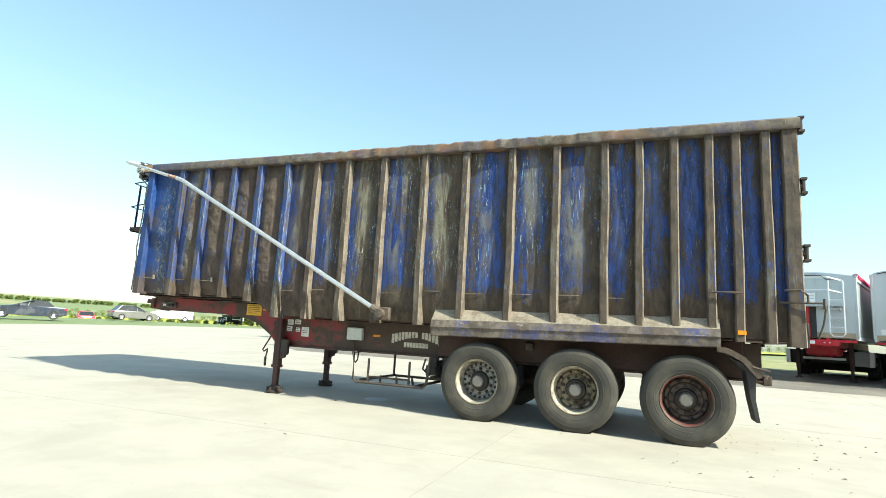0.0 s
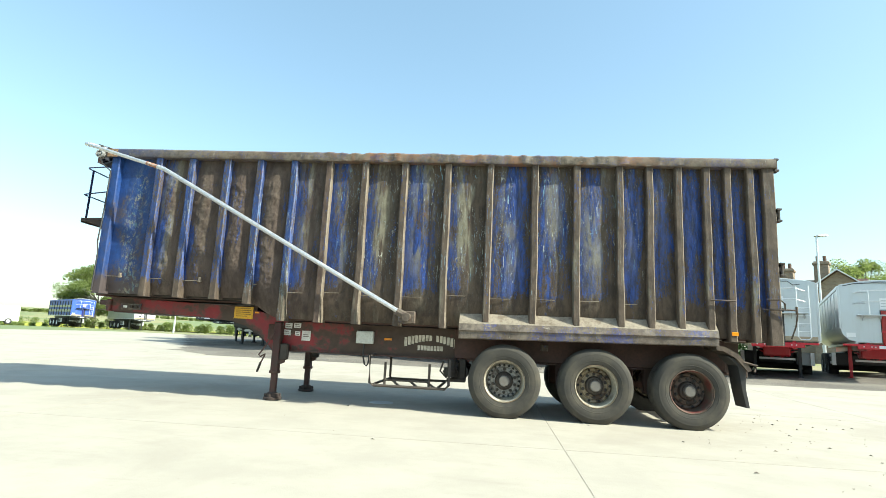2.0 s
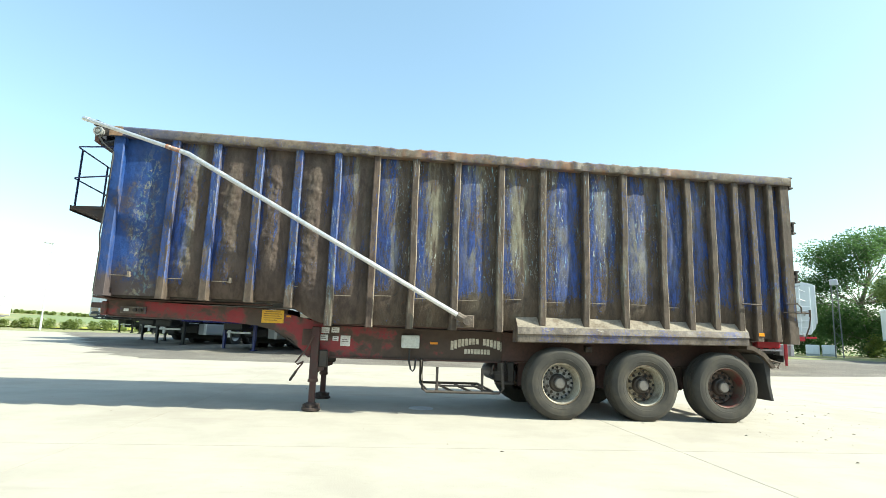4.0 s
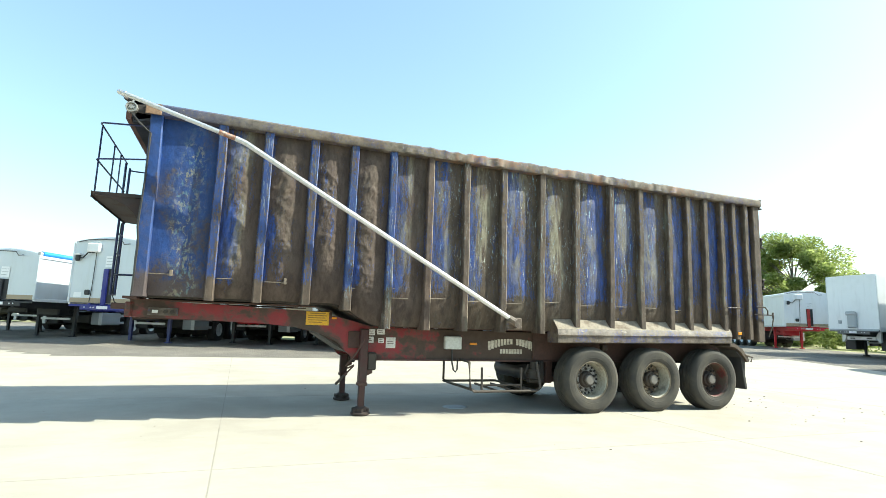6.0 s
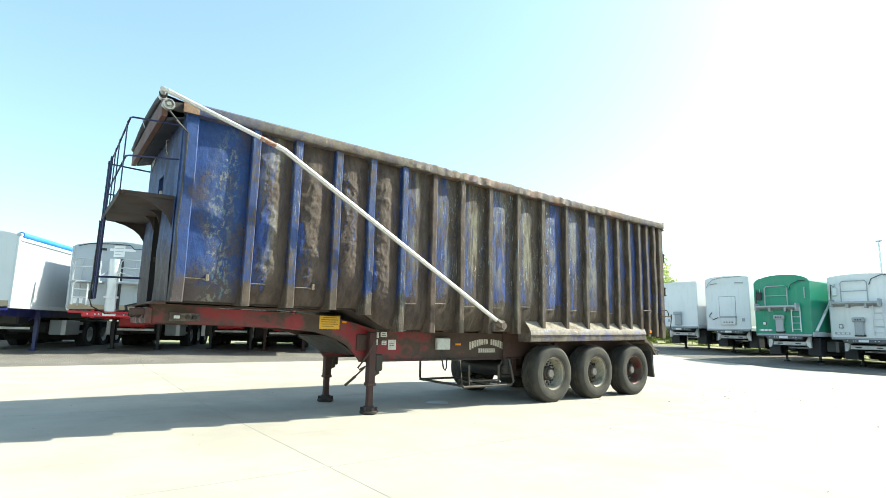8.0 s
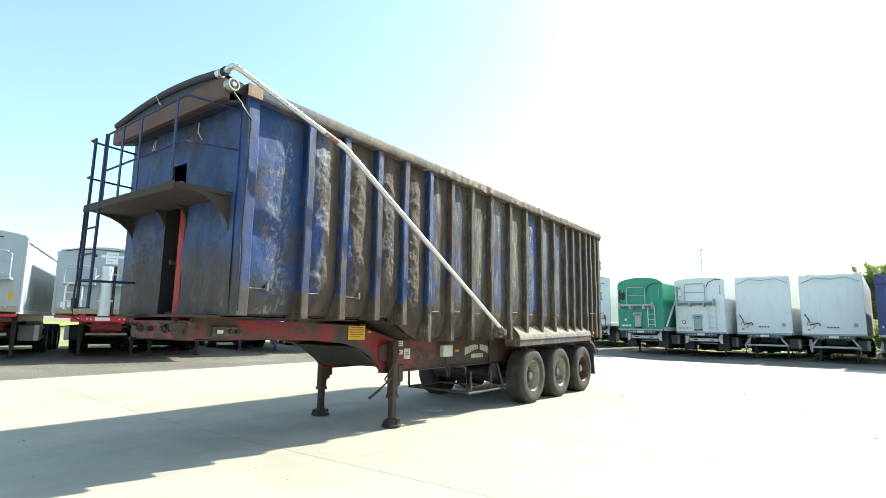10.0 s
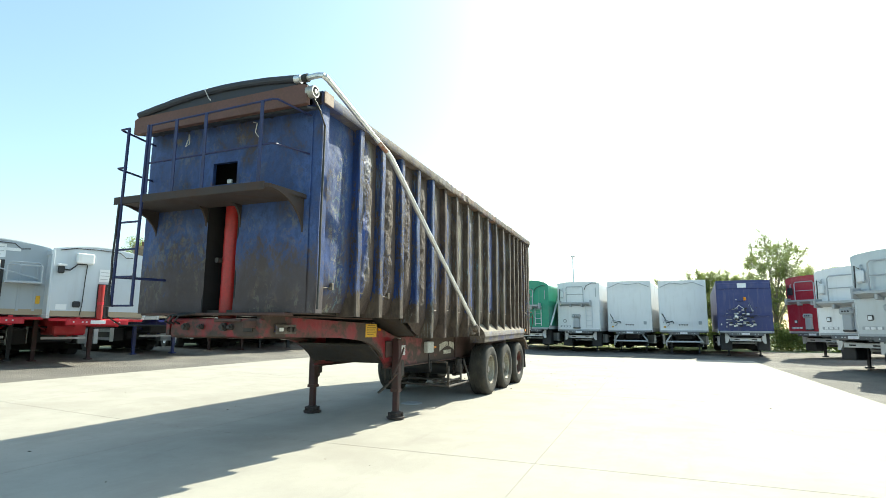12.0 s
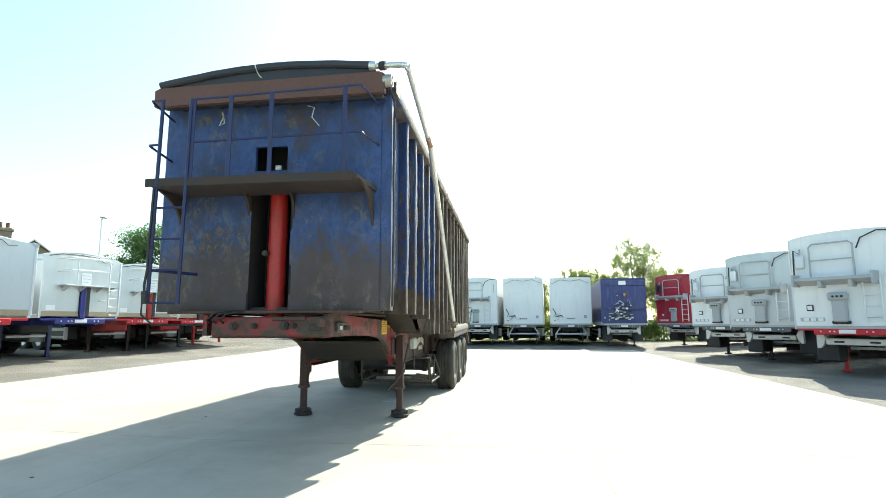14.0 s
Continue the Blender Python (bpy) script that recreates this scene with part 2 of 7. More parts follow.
    pale = n.mix(n.ramp(n.noise(1.0, 3, 0.5, n.scaled(9, 9, 2, (1, 1, 5))), 0.42, 0.58), (0.22, 0.42, 0.52), PALE)
    c = n.mix(n.math("MULTIPLY", scar, zone), c, pale)
    n.bump(n.math("ADD", n.noise(10.0, 8, 0.7), n.math("ADD", n.math("MULTIPLY", flake, 0.6), n.math("MULTIPLY", mask, -0.25))), 0.7, 0.014)
    return n.done(c, n.ramp(mask, 0, 1, 0.6, 0.85))


M_SIDE = panel_paint("worn_blue_panel", (0.007, 0.03, 0.142))
M_RIB = worn_blue("worn_rib", (0.012, 0.03, 0.12), 0.55, 0.45, True, 0.5)
M_RIBF = worn_blue("worn_front_rib", (0.01, 0.027, 0.105), 0.468, 0.4, False, 0.5)
M_FIRST = mottled_blue("worn_first_bay", (0.006, 0.032, 0.13), 2.05, 0.42, 0.85, True)
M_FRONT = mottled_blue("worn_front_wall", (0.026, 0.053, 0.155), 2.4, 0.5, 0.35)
# Scuffed rib paint made paler, with sun on the +x flank painted in.
M_EDGE = worn_blue("worn_scuffed_sunlit_edge", (0.03, 0.052, 0.15), 0.47, 0.7, False, 0.35)
# Dust on the skirt's slope, lightened to carry the sun falling on it.
M_SHELF = plain("dusty_sunlit_shelf", (0.3, 0.255, 0.195), 0.8, 0.0, (0.14, 0.105, 0.075), 0.7, 7.0, 30)
# Dusty steel lightened for the sun on rear rib and post flanks.
M_EDGEB = plain("dusty_sunlit_edge", (0.2, 0.165, 0.125), 0.7, 0.0, (0.075, 0.055, 0.04), 0.8, 5.0, 30)


def steel_dirty(name, a, b, rust, amount, flecks=0.5, relief=0.6):
    """Brown-grey steel with rust patches, pale scuffs and flecks of blue paint."""
    n = Nodes(name, 0.62)
    c = n.mix(n.ramp(n.noise(6.0, 7, 0.7), 0.38, 0.62), a, b)
    old = n.ramp(n.noise(1.6, 7, 0.74, None, 0.6), 0.49 if amount < 0.72 else 0.45, 0.6, 0, amount)
    if amount > 0.72:
        old = n.math("MULTIPLY", old, n.math("MULTIPLY", n.ramp(n.axis(0), -4.6, -3.4, 0.15, 1), n.ramp(n.axis(0), 0.2, 1.4, 1, 0.2)))
    c = n.mix(old, c, rust)
    if amount > 0.72:
        c = n.mix(n.math("MULTIPLY", n.ramp(n.axis(0), -7.75, -6.4, 0.75, 0), n.ramp(n.noise(5.0, 6, 0.7), 0.4, 0.6, 0.35, 1)), c, (0.03, 0.05, 0.12))
    blue = n.math("ADD", n.math("MULTIPLY", n.noise(2.7, 4, 0.6), 0.5), n.math("MULTIPLY", n.noise(38.0, 4, 0.7), 0.5))
    c = n.mix(n.ramp(blue, 0.535, 0.57, 0, flecks), c, (0.025, 0.045, 0.2))
    scuff = n.noise(1.0, 5, 0.72, n.scaled(3.0, 3.0, 30, (2, 2, 2)), 0.5)
    drip = n.noise(1.0, 5, 0.72, n.scaled(26, 26, 5, (4, 2, 2)), 0.5)
    c = n.mix(n.ramp(n.math("MAXIMUM", scuff, drip), 0.63, 0.69, 0, 0.55), c, (0.36, 0.33, 0.28))
    n.bump(n.noise(14.0, 6, 0.6), relief, 0.015)
    return n.done(c)


M_RAIL = steel_dirty("rusty_rail", (0.08, 0.064, 0.048), (0.17, 0.14, 0.105), (0.22, 0.105, 0.05), 0.74, 0.3, 0.3)
M_SKIRT = steel_dirty("scuffed_skirt", (0.062, 0.048, 0.037), (0.15, 0.122, 0.094), (0.075, 0.05, 0.036), 0.7, 0.55)


def chassis_paint():
    """Red paint under brown road dirt, thicker towards the wheels."""
    n = Nodes("dirty_red_chassis", 0.55)
    v = n.math("ADD", n.noise(1.0, 6, 0.65, n.scaled(2.6, 2.6, 3.0), 0.2), n.ramp(n.axis(0), -4.3, -3.4, 0.0, 0.16))
    v = n.math("ADD", v, n.math("MULTIPLY", n.noise(26.0, 4), 0.12))
    red = n.mix(n.noise(9.0, 4), (0.27, 0.009, 0.014), (0.14, 0.008, 0.011))
    mud = n.mix(n.noise(14.0, 5), (0.05, 0.034, 0.027), (0.085, 0.06, 0.046))
    n.bump(n.noise(18.0, 5), 0.4, 0.008)
    return n.done(n.mix(n.ramp(v, 0.45, 0.62), red, mud), n.ramp(v, 0.48, 0.64, 0.42, 0.85))


M_CHAS = chassis_paint()
M_CHASB = plain("muddy_chassis", (0.085, 0.043, 0.034), 0.75, 0, (0.05, 0.038, 0.03), 0.7, 2.0, 30)
M_LEG = plain("leg_red", (0.055, 0.015, 0.013), 0.6, 0, (0.045, 0.035, 0.028), 0.9, 4.0, 40)
M_BLACK = plain("black_steel", (0.02, 0.02, 0.021), 0.5, 0, (0.08, 0.07, 0.055), 0.3)
M_HOOD = plain("brown_hood", (0.125, 0.058, 0.045), 0.65, 0, (0.11, 0.07, 0.055), 0.5, 2.5)
M_TAPE = plain("brown_tape", (0.3, 0.12, 0.06), 0.6, 0, (0.45, 0.42, 0.38), 0.9, 16.0)
M_TAN = plain("tan_scraped_steel", (0.27, 0.17, 0.1), 0.6, 0, (0.14, 0.08, 0.05), 0.7, 6.0)
M_OLDALU = plain("dull_aluminium", (0.42, 0.42, 0.4), 0.4, 0.5, (0.2, 0.18, 0.15), 0.5, 9.0)
M_ALU = plain("bare_aluminium", (0.72, 0.73, 0.74), 0.32, 0.75, (0.4, 0.38, 0.35), 0.25, 6.0)
M_RAM = plain("red_ram", (0.42, 0.02, 0.018), 0.4, 0, (0.12, 0.04, 0.03), 0.4, 3.0)
M_PLAT = plain("rusty_platform", (0.04, 0.03, 0.027), 0.75, 0, (0.07, 0.045, 0.035), 0.7, 3.0)
M_DUSTY = plain("dusty_tube", (0.085, 0.07, 0.058), 0.75, 0, (0.05, 0.04, 0.033), 0.6, 6.0)
M_RAILB = plain("blue_rail", (0.012, 0.022, 0.1), 0.5, 0, (0.06, 0.05, 0.045), 0.4, 5.0)
# Near-black: shade inside the ram recess and wheel holes, put into the colour.
M_DARK = plain("dark_recess_shade", (0.012, 0.012, 0.014), 0.8, 0, (0.04, 0.035, 0.03), 0.3)
M_TARP = plain("dark_tarp", (0.03, 0.035, 0.05), 0.65, 0, (0.08, 0.08, 0.08), 0.3)
M_TYRE = plain("tyre_rubber", (0.042, 0.039, 0.033), 0.85, 0, (0.12, 0.106, 0.08), 0.45, 4.0, 60)
M_RIM = plain("rim_grey", (0.24, 0.235, 0.2), 0.55, 0.2, (0.12, 0.09, 0.065), 0.8, 6.0)
M_RIM2 = plain("rim_rusty", (0.3, 0.25, 0.17), 0.65, 0.1, (0.075, 0.05, 0.038), 1.2, 9.0)
M_RIM3 = plain("rim_maroon", (0.13, 0.03, 0.025), 0.6, 0, (0.1, 0.075, 0.055), 1.6, 5.0)
M_RIM4 = plain("rim_brown", (0.13, 0.09, 0.065), 0.65, 0, (0.05, 0.035, 0.028), 1.2, 9.0)
M_BARREL = plain("rim_barrel", (0.45, 0.42, 0.34), 0.65, 0.1, (0.09, 0.068, 0.05), 0.7, 7.0)
M_LIP = plain("rim_lip", (0.2, 0.17, 0.12), 0.6, 0.1, (0.16, 0.11, 0.07), 0.8, 9.0)
M_DISC = plain("rim_disc", (0.36, 0.35, 0.33), 0.6, 0.1, (0.06, 0.048, 0.04), 0.8, 9.0)
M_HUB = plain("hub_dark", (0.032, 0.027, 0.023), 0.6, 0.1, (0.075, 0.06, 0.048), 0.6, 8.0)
M_CAP = plain("hub_cap", (0.15, 0.14, 0.125), 0.65, 0.0, (0.14, 0.12, 0.1), 0.5, 9.0)
M_WHITE = plain("white_plate", (0.72, 0.72, 0.7), 0.5, 0, (0.35, 0.3, 0.25), 0.35, 6.0)
M_PLASTIC = plain("off_white_plastic", (0.58, 0.6, 0.57), 0.45, 0, (0.4, 0.38, 0.33), 0.2, 9.0)
M_YEL = plain("yellow_plate", (0.75, 0.42, 0.02), 0.5, 0, (0.4, 0.25, 0.08), 0.3, 6.0)
M_AMB = plain("amber_lens", (0.8, 0.28, 0.01), 0.25, 0, (0.4, 0.2, 0.05), 0.2)
M_INK = plain("print_brown", (0.25, 0.14, 0.02), 0.6, 0)
M_LETTER = plain("print_cream", (0.66, 0.62, 0.52), 0.6, 0, (0.2, 0.15, 0.1), 0.5, 12.0)
M_FLAP = plain("rubber_flap", (0.025, 0.025, 0.026), 0.75, 0, (0.09, 0.08, 0.065), 0.4)


# ---- mesh helpers ----
def box(bm, x0, x1, y0, y1, z0, z1, bevel=0.0):
    vs = [bm.verts.new((x, y, z)) for x in (x0, x1) for y in (y0, y1) for z in (z0, z1)]
    fs = [bm.faces.new([vs[i] for i in q]) for q in ((0, 1, 3, 2), (4, 6, 7, 5), (0, 4, 5, 1), (2, 3, 7, 6), (0, 2, 6, 4), (1, 5, 7, 3))]
    if bevel:
        es = list({e for f in fs for e in f.edges})
        bmesh.ops.bevel(bm, geom=es, offset=bevel, segments=1, affect="EDGES")
    return bm


def prism(bm, poly, axis, a, b):
    """Extrude a polygon of (u, v) along an axis from a to b."""
    def at(u, v, w):
        return {"x": (w, u, v), "y": (u, w, v), "z": (u, v, w)}[axis]
    lo = [bm.verts.new(at(u, v, a)) for u, v in poly]
    hi = [bm.verts.new(at(u, v, b)) for u, v in poly]
    k = len(poly)
    bm.faces.new(lo)
    bm.faces.new(hi[::-1])
    for i in range(k):
        bm.faces.new((lo[i], hi[i], hi[(i + 1) % k], lo[(i + 1) % k]))
    bmesh.ops.recalc_face_normals(bm, faces=bm.faces[:])
    return bm


def tube(bm, pts, r, n=8):
    """A round bar along a row of points."""
    pts = [Vector(p) for p in pts]
    rings = []
    for i, p in enumerate(pts):
        d = (pts[min(i + 1, len(pts) - 1)] - pts[max(i - 1, 0)]).normalized()
        u = d.cross(Vector((0, 0, 1)) if abs(d.z) < 0.9 else Vector((0, 1, 0))).normalized()
        v = d.cross(u)
        rings.append([bm.verts.new(p + r * (math.cos(a) * u + math.sin(a) * v)) for a in (2 * math.pi * k / n for k in range(n))])
    for a, b in zip(rings, rings[1:]):
        for k in range(n):
            bm.faces.new((a[k], a[(k + 1) % n], b[(k + 1) % n], b[k]))
    bm.faces.new(rings[0][::-1])
    bm.faces.new(rings[-1])
    return bm


def lathe(bm, prof, cx, cz, n=40, sign=-1, closed=False):
    """Turn a profile of (radius, y) round the y axis through (cx, cz); sign -1 faces the near side."""
    rings = []
    for r, y in prof:
        if r < 1e-5:
            rings.append([bm.verts.new((cx, sign * y, cz))])
        else:
            rings.append([bm.verts.new((cx + r * math.cos(a), sign * y, cz + r * math.sin(a))) for a in (2 * math.pi * k / n for k in range(n))])
    pairs = list(zip(rings, rings[1:])) + ([(rings[-1], rings[0])] if closed else [])
    for a, b in pairs:
        for k in range(n):
            q = [a[k % len(a)], a[(k + 1) % len(a)], b[(k + 1) % len(b)], b[k % len(b)]]
            q = [v for i, v in enumerate(q) if v not in q[:i]]
            if len(q) > 2:
                bm.faces.new(q)
    bmesh.ops.recalc_face_normals(bm, faces=bm.faces[:])
    return bm


def cylinder(bm, p0, p1, r, n=14):
    return tube(bm, [p0, p1], r, n)


def part(name, bm, material, parent=None, label="", angle=32.0):
    """Link a bmesh as one mesh object under a thing or a part."""
    me = bpy.data.meshes.new(name)
    bm.to_mesh(me)
    bm.free()
    for p in me.polygons:
        p.use_smooth = True
    me.set_sharp_from_angle(angle=radians(angle))
    for m in material if isinstance(material, tuple) else (material,):
        me.materials.append(m)
    ob = new(name, me)
    if parent is not None:
        ob.parent = parent
    if label:
        tagged(ob, label)
    return ob


def share(name, ob, parent, m):
    """Another object on the same mesh, at pose m under a parent."""
    o = new(name, ob.data)
    o.parent = parent
    o.matrix_basis = m
    return o


def thing(name, label, category, group="", m=None):
    e = new(name)
    e.empty_display_size = 0.2
    if m is not None:
        e.matrix_basis = m
    return tagged(e, label, category, group)


BM = bmesh.new


# ---- the lie of the land ----
def soft(u):
    return 0.5 * (u + math.sqrt(u * u + 1.0))


def step(a, b, v):
    t = min(1.0, max(0.0, (v - a) / (b - a)))
    return t * t * (3 - 2 * t)


def gz(x, y):
    """Height of the ground: the yard falls to the drain by the trailer."""
    z = 0.6 * math.tanh(0.036 * soft(y - 1.6) / 0.6) + (0.03 + 0.22 * step(-2, 8, y)) * step(8, 20, x) - 0.0005
    far = math.hypot(x, y)
    rise = step(90, 420, far) * step(-0.2, 0.7, -x / max(far, 1)) * 9.0
    return z + rise - 0.8 * step(57, 66, -x) + step(60, 400, far) * 1.2 * (noise.noise(Vector((x * 0.008, y * 0.008, 0))) + 0.4)


def sheet(name, poly_test, xs, ys, lift, material, label, category):
    """One sheet of ground over a grid, where poly_test(x, y) holds."""
    vs, fs, idx = [], [], {}

    def vert(i, j):
        if (i, j) not in idx:
            idx[i, j] = len(vs)
            vs.append((xs[i], ys[j], gz(xs[i], ys[j]) + (lift(xs[i], ys[j]) if callable(lift) else lift)))
        return idx[i, j]
    for i in range(len(xs) - 1):
        for j in range(len(ys) - 1):
            if poly_test((xs[i] + xs[i + 1]) / 2, (ys[j] + ys[j + 1]) / 2):
                fs.append((vert(i, j), vert(i + 1, j), vert(i + 1, j + 1), vert(i, j + 1)))
    me = bpy.data.meshes.new(name)
    me.from_pydata(vs, [], fs)
    for p in me.polygons:
        p.use_smooth = True
    me.materials.append(material)
    return tagged(new(name, me), label, category, "", "structure")


def ground_mats():
    n = Nodes("grass", 0.9)
    a = n.mix(n.ramp(n.noise(0.6, 6), 0.35, 0.65), (0.19, 0.22, 0.075), (0.29, 0.28, 0.12))
    n.bump(n.noise(9.0, 5), 0.8, 0.08)
    grass = n.done(n.mix(n.ramp(n.noise(0.012, 5), 0.45, 0.55), n.mix(n.ramp(n.noise(0.22, 6, 0.7), 0.45, 0.6), a, (0.31, 0.27, 0.16)), (0.17, 0.21, 0.09)))
    n = Nodes("gravel", 0.9)
    c = n.math("ADD", n.cells(34.0), n.math("MULTIPLY", n.cells(11.0), 0.6))
    a = n.mix(n.ramp(c, 0.1, 0.6), (0.36, 0.33, 0.285), (0.15, 0.135, 0.115))
    a = n.mix(n.ramp(n.noise(0.5, 6), 0.4, 0.7), a, (0.235, 0.212, 0.178))
    n.bump(c, 0.8, 0.03)
    gravel = n.done(n.mix(n.ramp(n.noise(4.0, 6, 0.7), 0.55, 0.72, 0, 0.6), a, (0.11, 0.098, 0.083)))
    n = Nodes("rape_field", 0.9)
    a = n.mix(n.ramp(n.noise(1.4, 6), 0.35, 0.6), (0.56, 0.49, 0.04), (0.24, 0.29, 0.05))
    n.bump(n.noise(5.0, 5), 0.8, 0.2)
    rape = n.done(a)
    n = Nodes("concrete", 0.88)
    co = n.mix(n.ramp(n.noise(1.3, 7, 0.65), 0.3, 0.7), (0.42, 0.385, 0.32), (0.36, 0.328, 0.272))
    co = n.mix(n.ramp(n.noise(0.35, 6, 0.65, None, 0.7), 0.48, 0.68, 0, 0.5), co, (0.31, 0.275, 0.225))
    co = n.mix(n.ramp(n.noise(22.0, 4, 0.7), 0.62, 0.72, 0, 0.4), co, (0.24, 0.21, 0.17))
    co = n.mix(n.ramp(n.noise(2.1, 5, 0.65, n.scaled(0.25, 1.6, 1)), 0.56, 0.72, 0, 0.3), co, (0.28, 0.25, 0.21))
    co = n.mix(n.math("MULTIPLY", n.chance(), 0.16), co, (0.36, 0.34, 0.3))
    n.bump(n.math("ADD", n.noise(60.0, 3), n.math("MULTIPLY", n.noise(4.0, 4), 0.7)), 0.35, 0.006)
    return grass, gravel, rape, n.done(co)


M_GRASS, M_GRAVEL, M_RAPE, M_CONC = ground_mats()


def spaced(a, b, fine_a, fine_b, fine, coarse):
    """Grid lines from a to b, fine inside, widening outside."""
    out = list(np.arange(fine_a, fine_b + fine / 2, fine))
    d, v = coarse, fine_b
    while v < b:
        v = min(b, v + d)
        out.append(v)
        d *= 1.25
    d, v = coarse, fine_a
    while v > a:
        v = max(a, v - d)
        out.insert(0, v)
        d *= 1.25
    return [float(q) for q in out]


XS, YS = spaced(-2500, 2500, -60, 45, 2.5, 3.0), spaced(-2500, 2500, -40, 60, 2.5, 3.0)
sheet("ground", lambda x, y: True, XS, YS, -0.12, M_GRASS, "open ground of green grass rising to far low hills", "ground")


def on_gravel(x, y):
    return (-5 < x < 27 and 7.4 < y < 17.5) or (-27 < x <= -5 and 7.4 < y < 36 and x > -9 - 0.6 * (y - 3) + 0.8 * noise.noise(Vector((x * 0.4, y * 0.4, 5))) and x < 9 - 0.8 * (y - 3)) or (14 < x < 26.0 and -30 < y < 10) or (-40 < x < 27 and -30 < y < -8)


sheet("yard_gravel", on_gravel, [float(v) for v in np.arange(-41, 28.1, 0.5)], [float(v) for v in np.arange(-31, 36.6, 0.5)], lambda x, y: 0.006 if x < -10 and y > 8.2 else -0.03, M_GRAVEL,
      "grey gravel and worn asphalt parking strip round the concrete yard", "gravel")
sheet("field", lambda x, y: -112 < x < -72 and -60 < y < 110 or (-72 <= x < 30 and 64 < y < 105), spaced(-200, 30, -120, 30, 8, 9), spaced(-60, 260, -60, 200, 8, 9), 0.06, M_RAPE,
      "field of bright yellow flowering rapeseed beyond the verge", "field")


# ---- the blue tipping trailer ----
RIBS = (-7.12, -6.54, -5.92, -5.36, -4.78, -4.20, -3.60, -2.96, -2.27, -1.61, -0.92, -0.29, 0.35, 0.78, 1.20, 1.60, 1.90, 2.22)
X0, X1 = -7.98, 2.56
WALL, RIBY = 1.185, 1.29


def bottom(x):
    """Lower edge of the body: stepped up over the gooseneck."""
    return 1.27 + 0.29 * (1 - step(-5.55, -4.85, x))


def top(x):
    """The top rail has sagged in the middle."""
    q = min(1, max(0, (x - X0) / (X1 - X0)))
    return 4.005 - 0.05 * q - 0.012 * math.sin(math.pi * q)


tip = thing("tipper_trailer", "worn blue steel tipping semi-trailer, dented and rusty, standing on its legs", "semi-trailer")


def side_panel(x0, x1, sign, seed, swell, crush):
    """The dented sheet of one bay, bulged outwards between its ribs, rounded in at its foot."""
    bm = BM()
    uv = bm.loops.layers.uv.new("bay")
    rnd = random.Random(seed * 7 + 3)
    crumpled = crush > 0.0305
    nu, nv = ((44, 150) if crumpled else (20, 76)) if sign < 0 else (8, 24)
    pits = [(rnd.uniform(x0 + 0.08, x0 + 0.62 * (x1 - x0)), rnd.uniform(1.9, 3.5), rnd.uniform(0.015, 0.05), rnd.uniform(-0.016, 0.016)) for _ in range(15 if crumpled else 4)]
    grid = []
    for i in range(nu + 1):
        x = x0 + (x1 - x0) * i / nu
        row = []
        for j in range(nv + 1):
            v = j / nv
            zb = bottom(x) + 0.02
            z = zb + (3.86 - zb) * v
            y = WALL
            low = 0.42
            if z < zb + low:
                q = 1 - (z - zb) / low
                y -= 0.1 * q * q * (1 - step(1.2, 1.9, x))
            edge = math.sin(math.pi * i / nu) * min(1, 5 * v) * min(1, 6 * (1 - v))
            y += swell * edge
            p = Vector((x * 1.6, seed * 3.7, z * 0.8))
            if crumpled:
                fold = 0.5 - abs(noise.noise(Vector((x * 2.0, seed * 5.3, z * 1.7))) * 2.0)
                crease = 0.5 - abs(noise.noise(Vector((x * 4.0 + z * 0.7, seed * 2.9, z * 3.6))) * 2.4)
                fine = 0.5 - abs(noise.noise(Vector((x * 14 - z * 3, seed * 1.7, z * 12))) * 2.2)
                lump = (0.42 * fold + 0.4 * crease + 0.24 * fine + 0.12 * noise.noise(Vector((x * 16, seed, z * 13)))) * (1 - 0.85 * step(0.5, 0.72, i / nu))
            else:
                lump = 0.2 * noise.noise(p * 1.3) + 0.35 * noise.noise(p * 3.4) + 0.6 * (0.45 - abs(noise.noise(p * 5.5)))
            y += crush * edge * (lump + 0.25)
            if crumpled:
                y += 0.03 * math.exp(-((i / nu - 0.36) / 0.25) ** 2) * min(1, 3 * v) * min(1, 4 * (1 - v)) * (1 + 0.5 * noise.noise(Vector((seed, 1, z * 1.8))))
            for px_, pz_, pr, pd in pits:
                q = ((x - px_) ** 2 + (z - pz_) ** 2) / (pr * pr)
                if q < 6:
                    y += pd * math.exp(-q) * (1.0 if crumpled else 0.35) * min(1.0, 3 * edge)
            row.append(bm.verts.new((x, sign * y, z)))
        grid.append(row)
    for i in range(nu):
        for j in range(nv):
            q = (grid[i][j], grid[i + 1][j], grid[i + 1][j + 1], grid[i][j + 1])
            fc = bm.faces.new(q if sign < 0 else q[::-1])
            for lp in fc.loops:
                lp[uv].uv = ((lp.vert.co.x - x0) / (x1 - x0), lp.vert.co.z)
    return bm


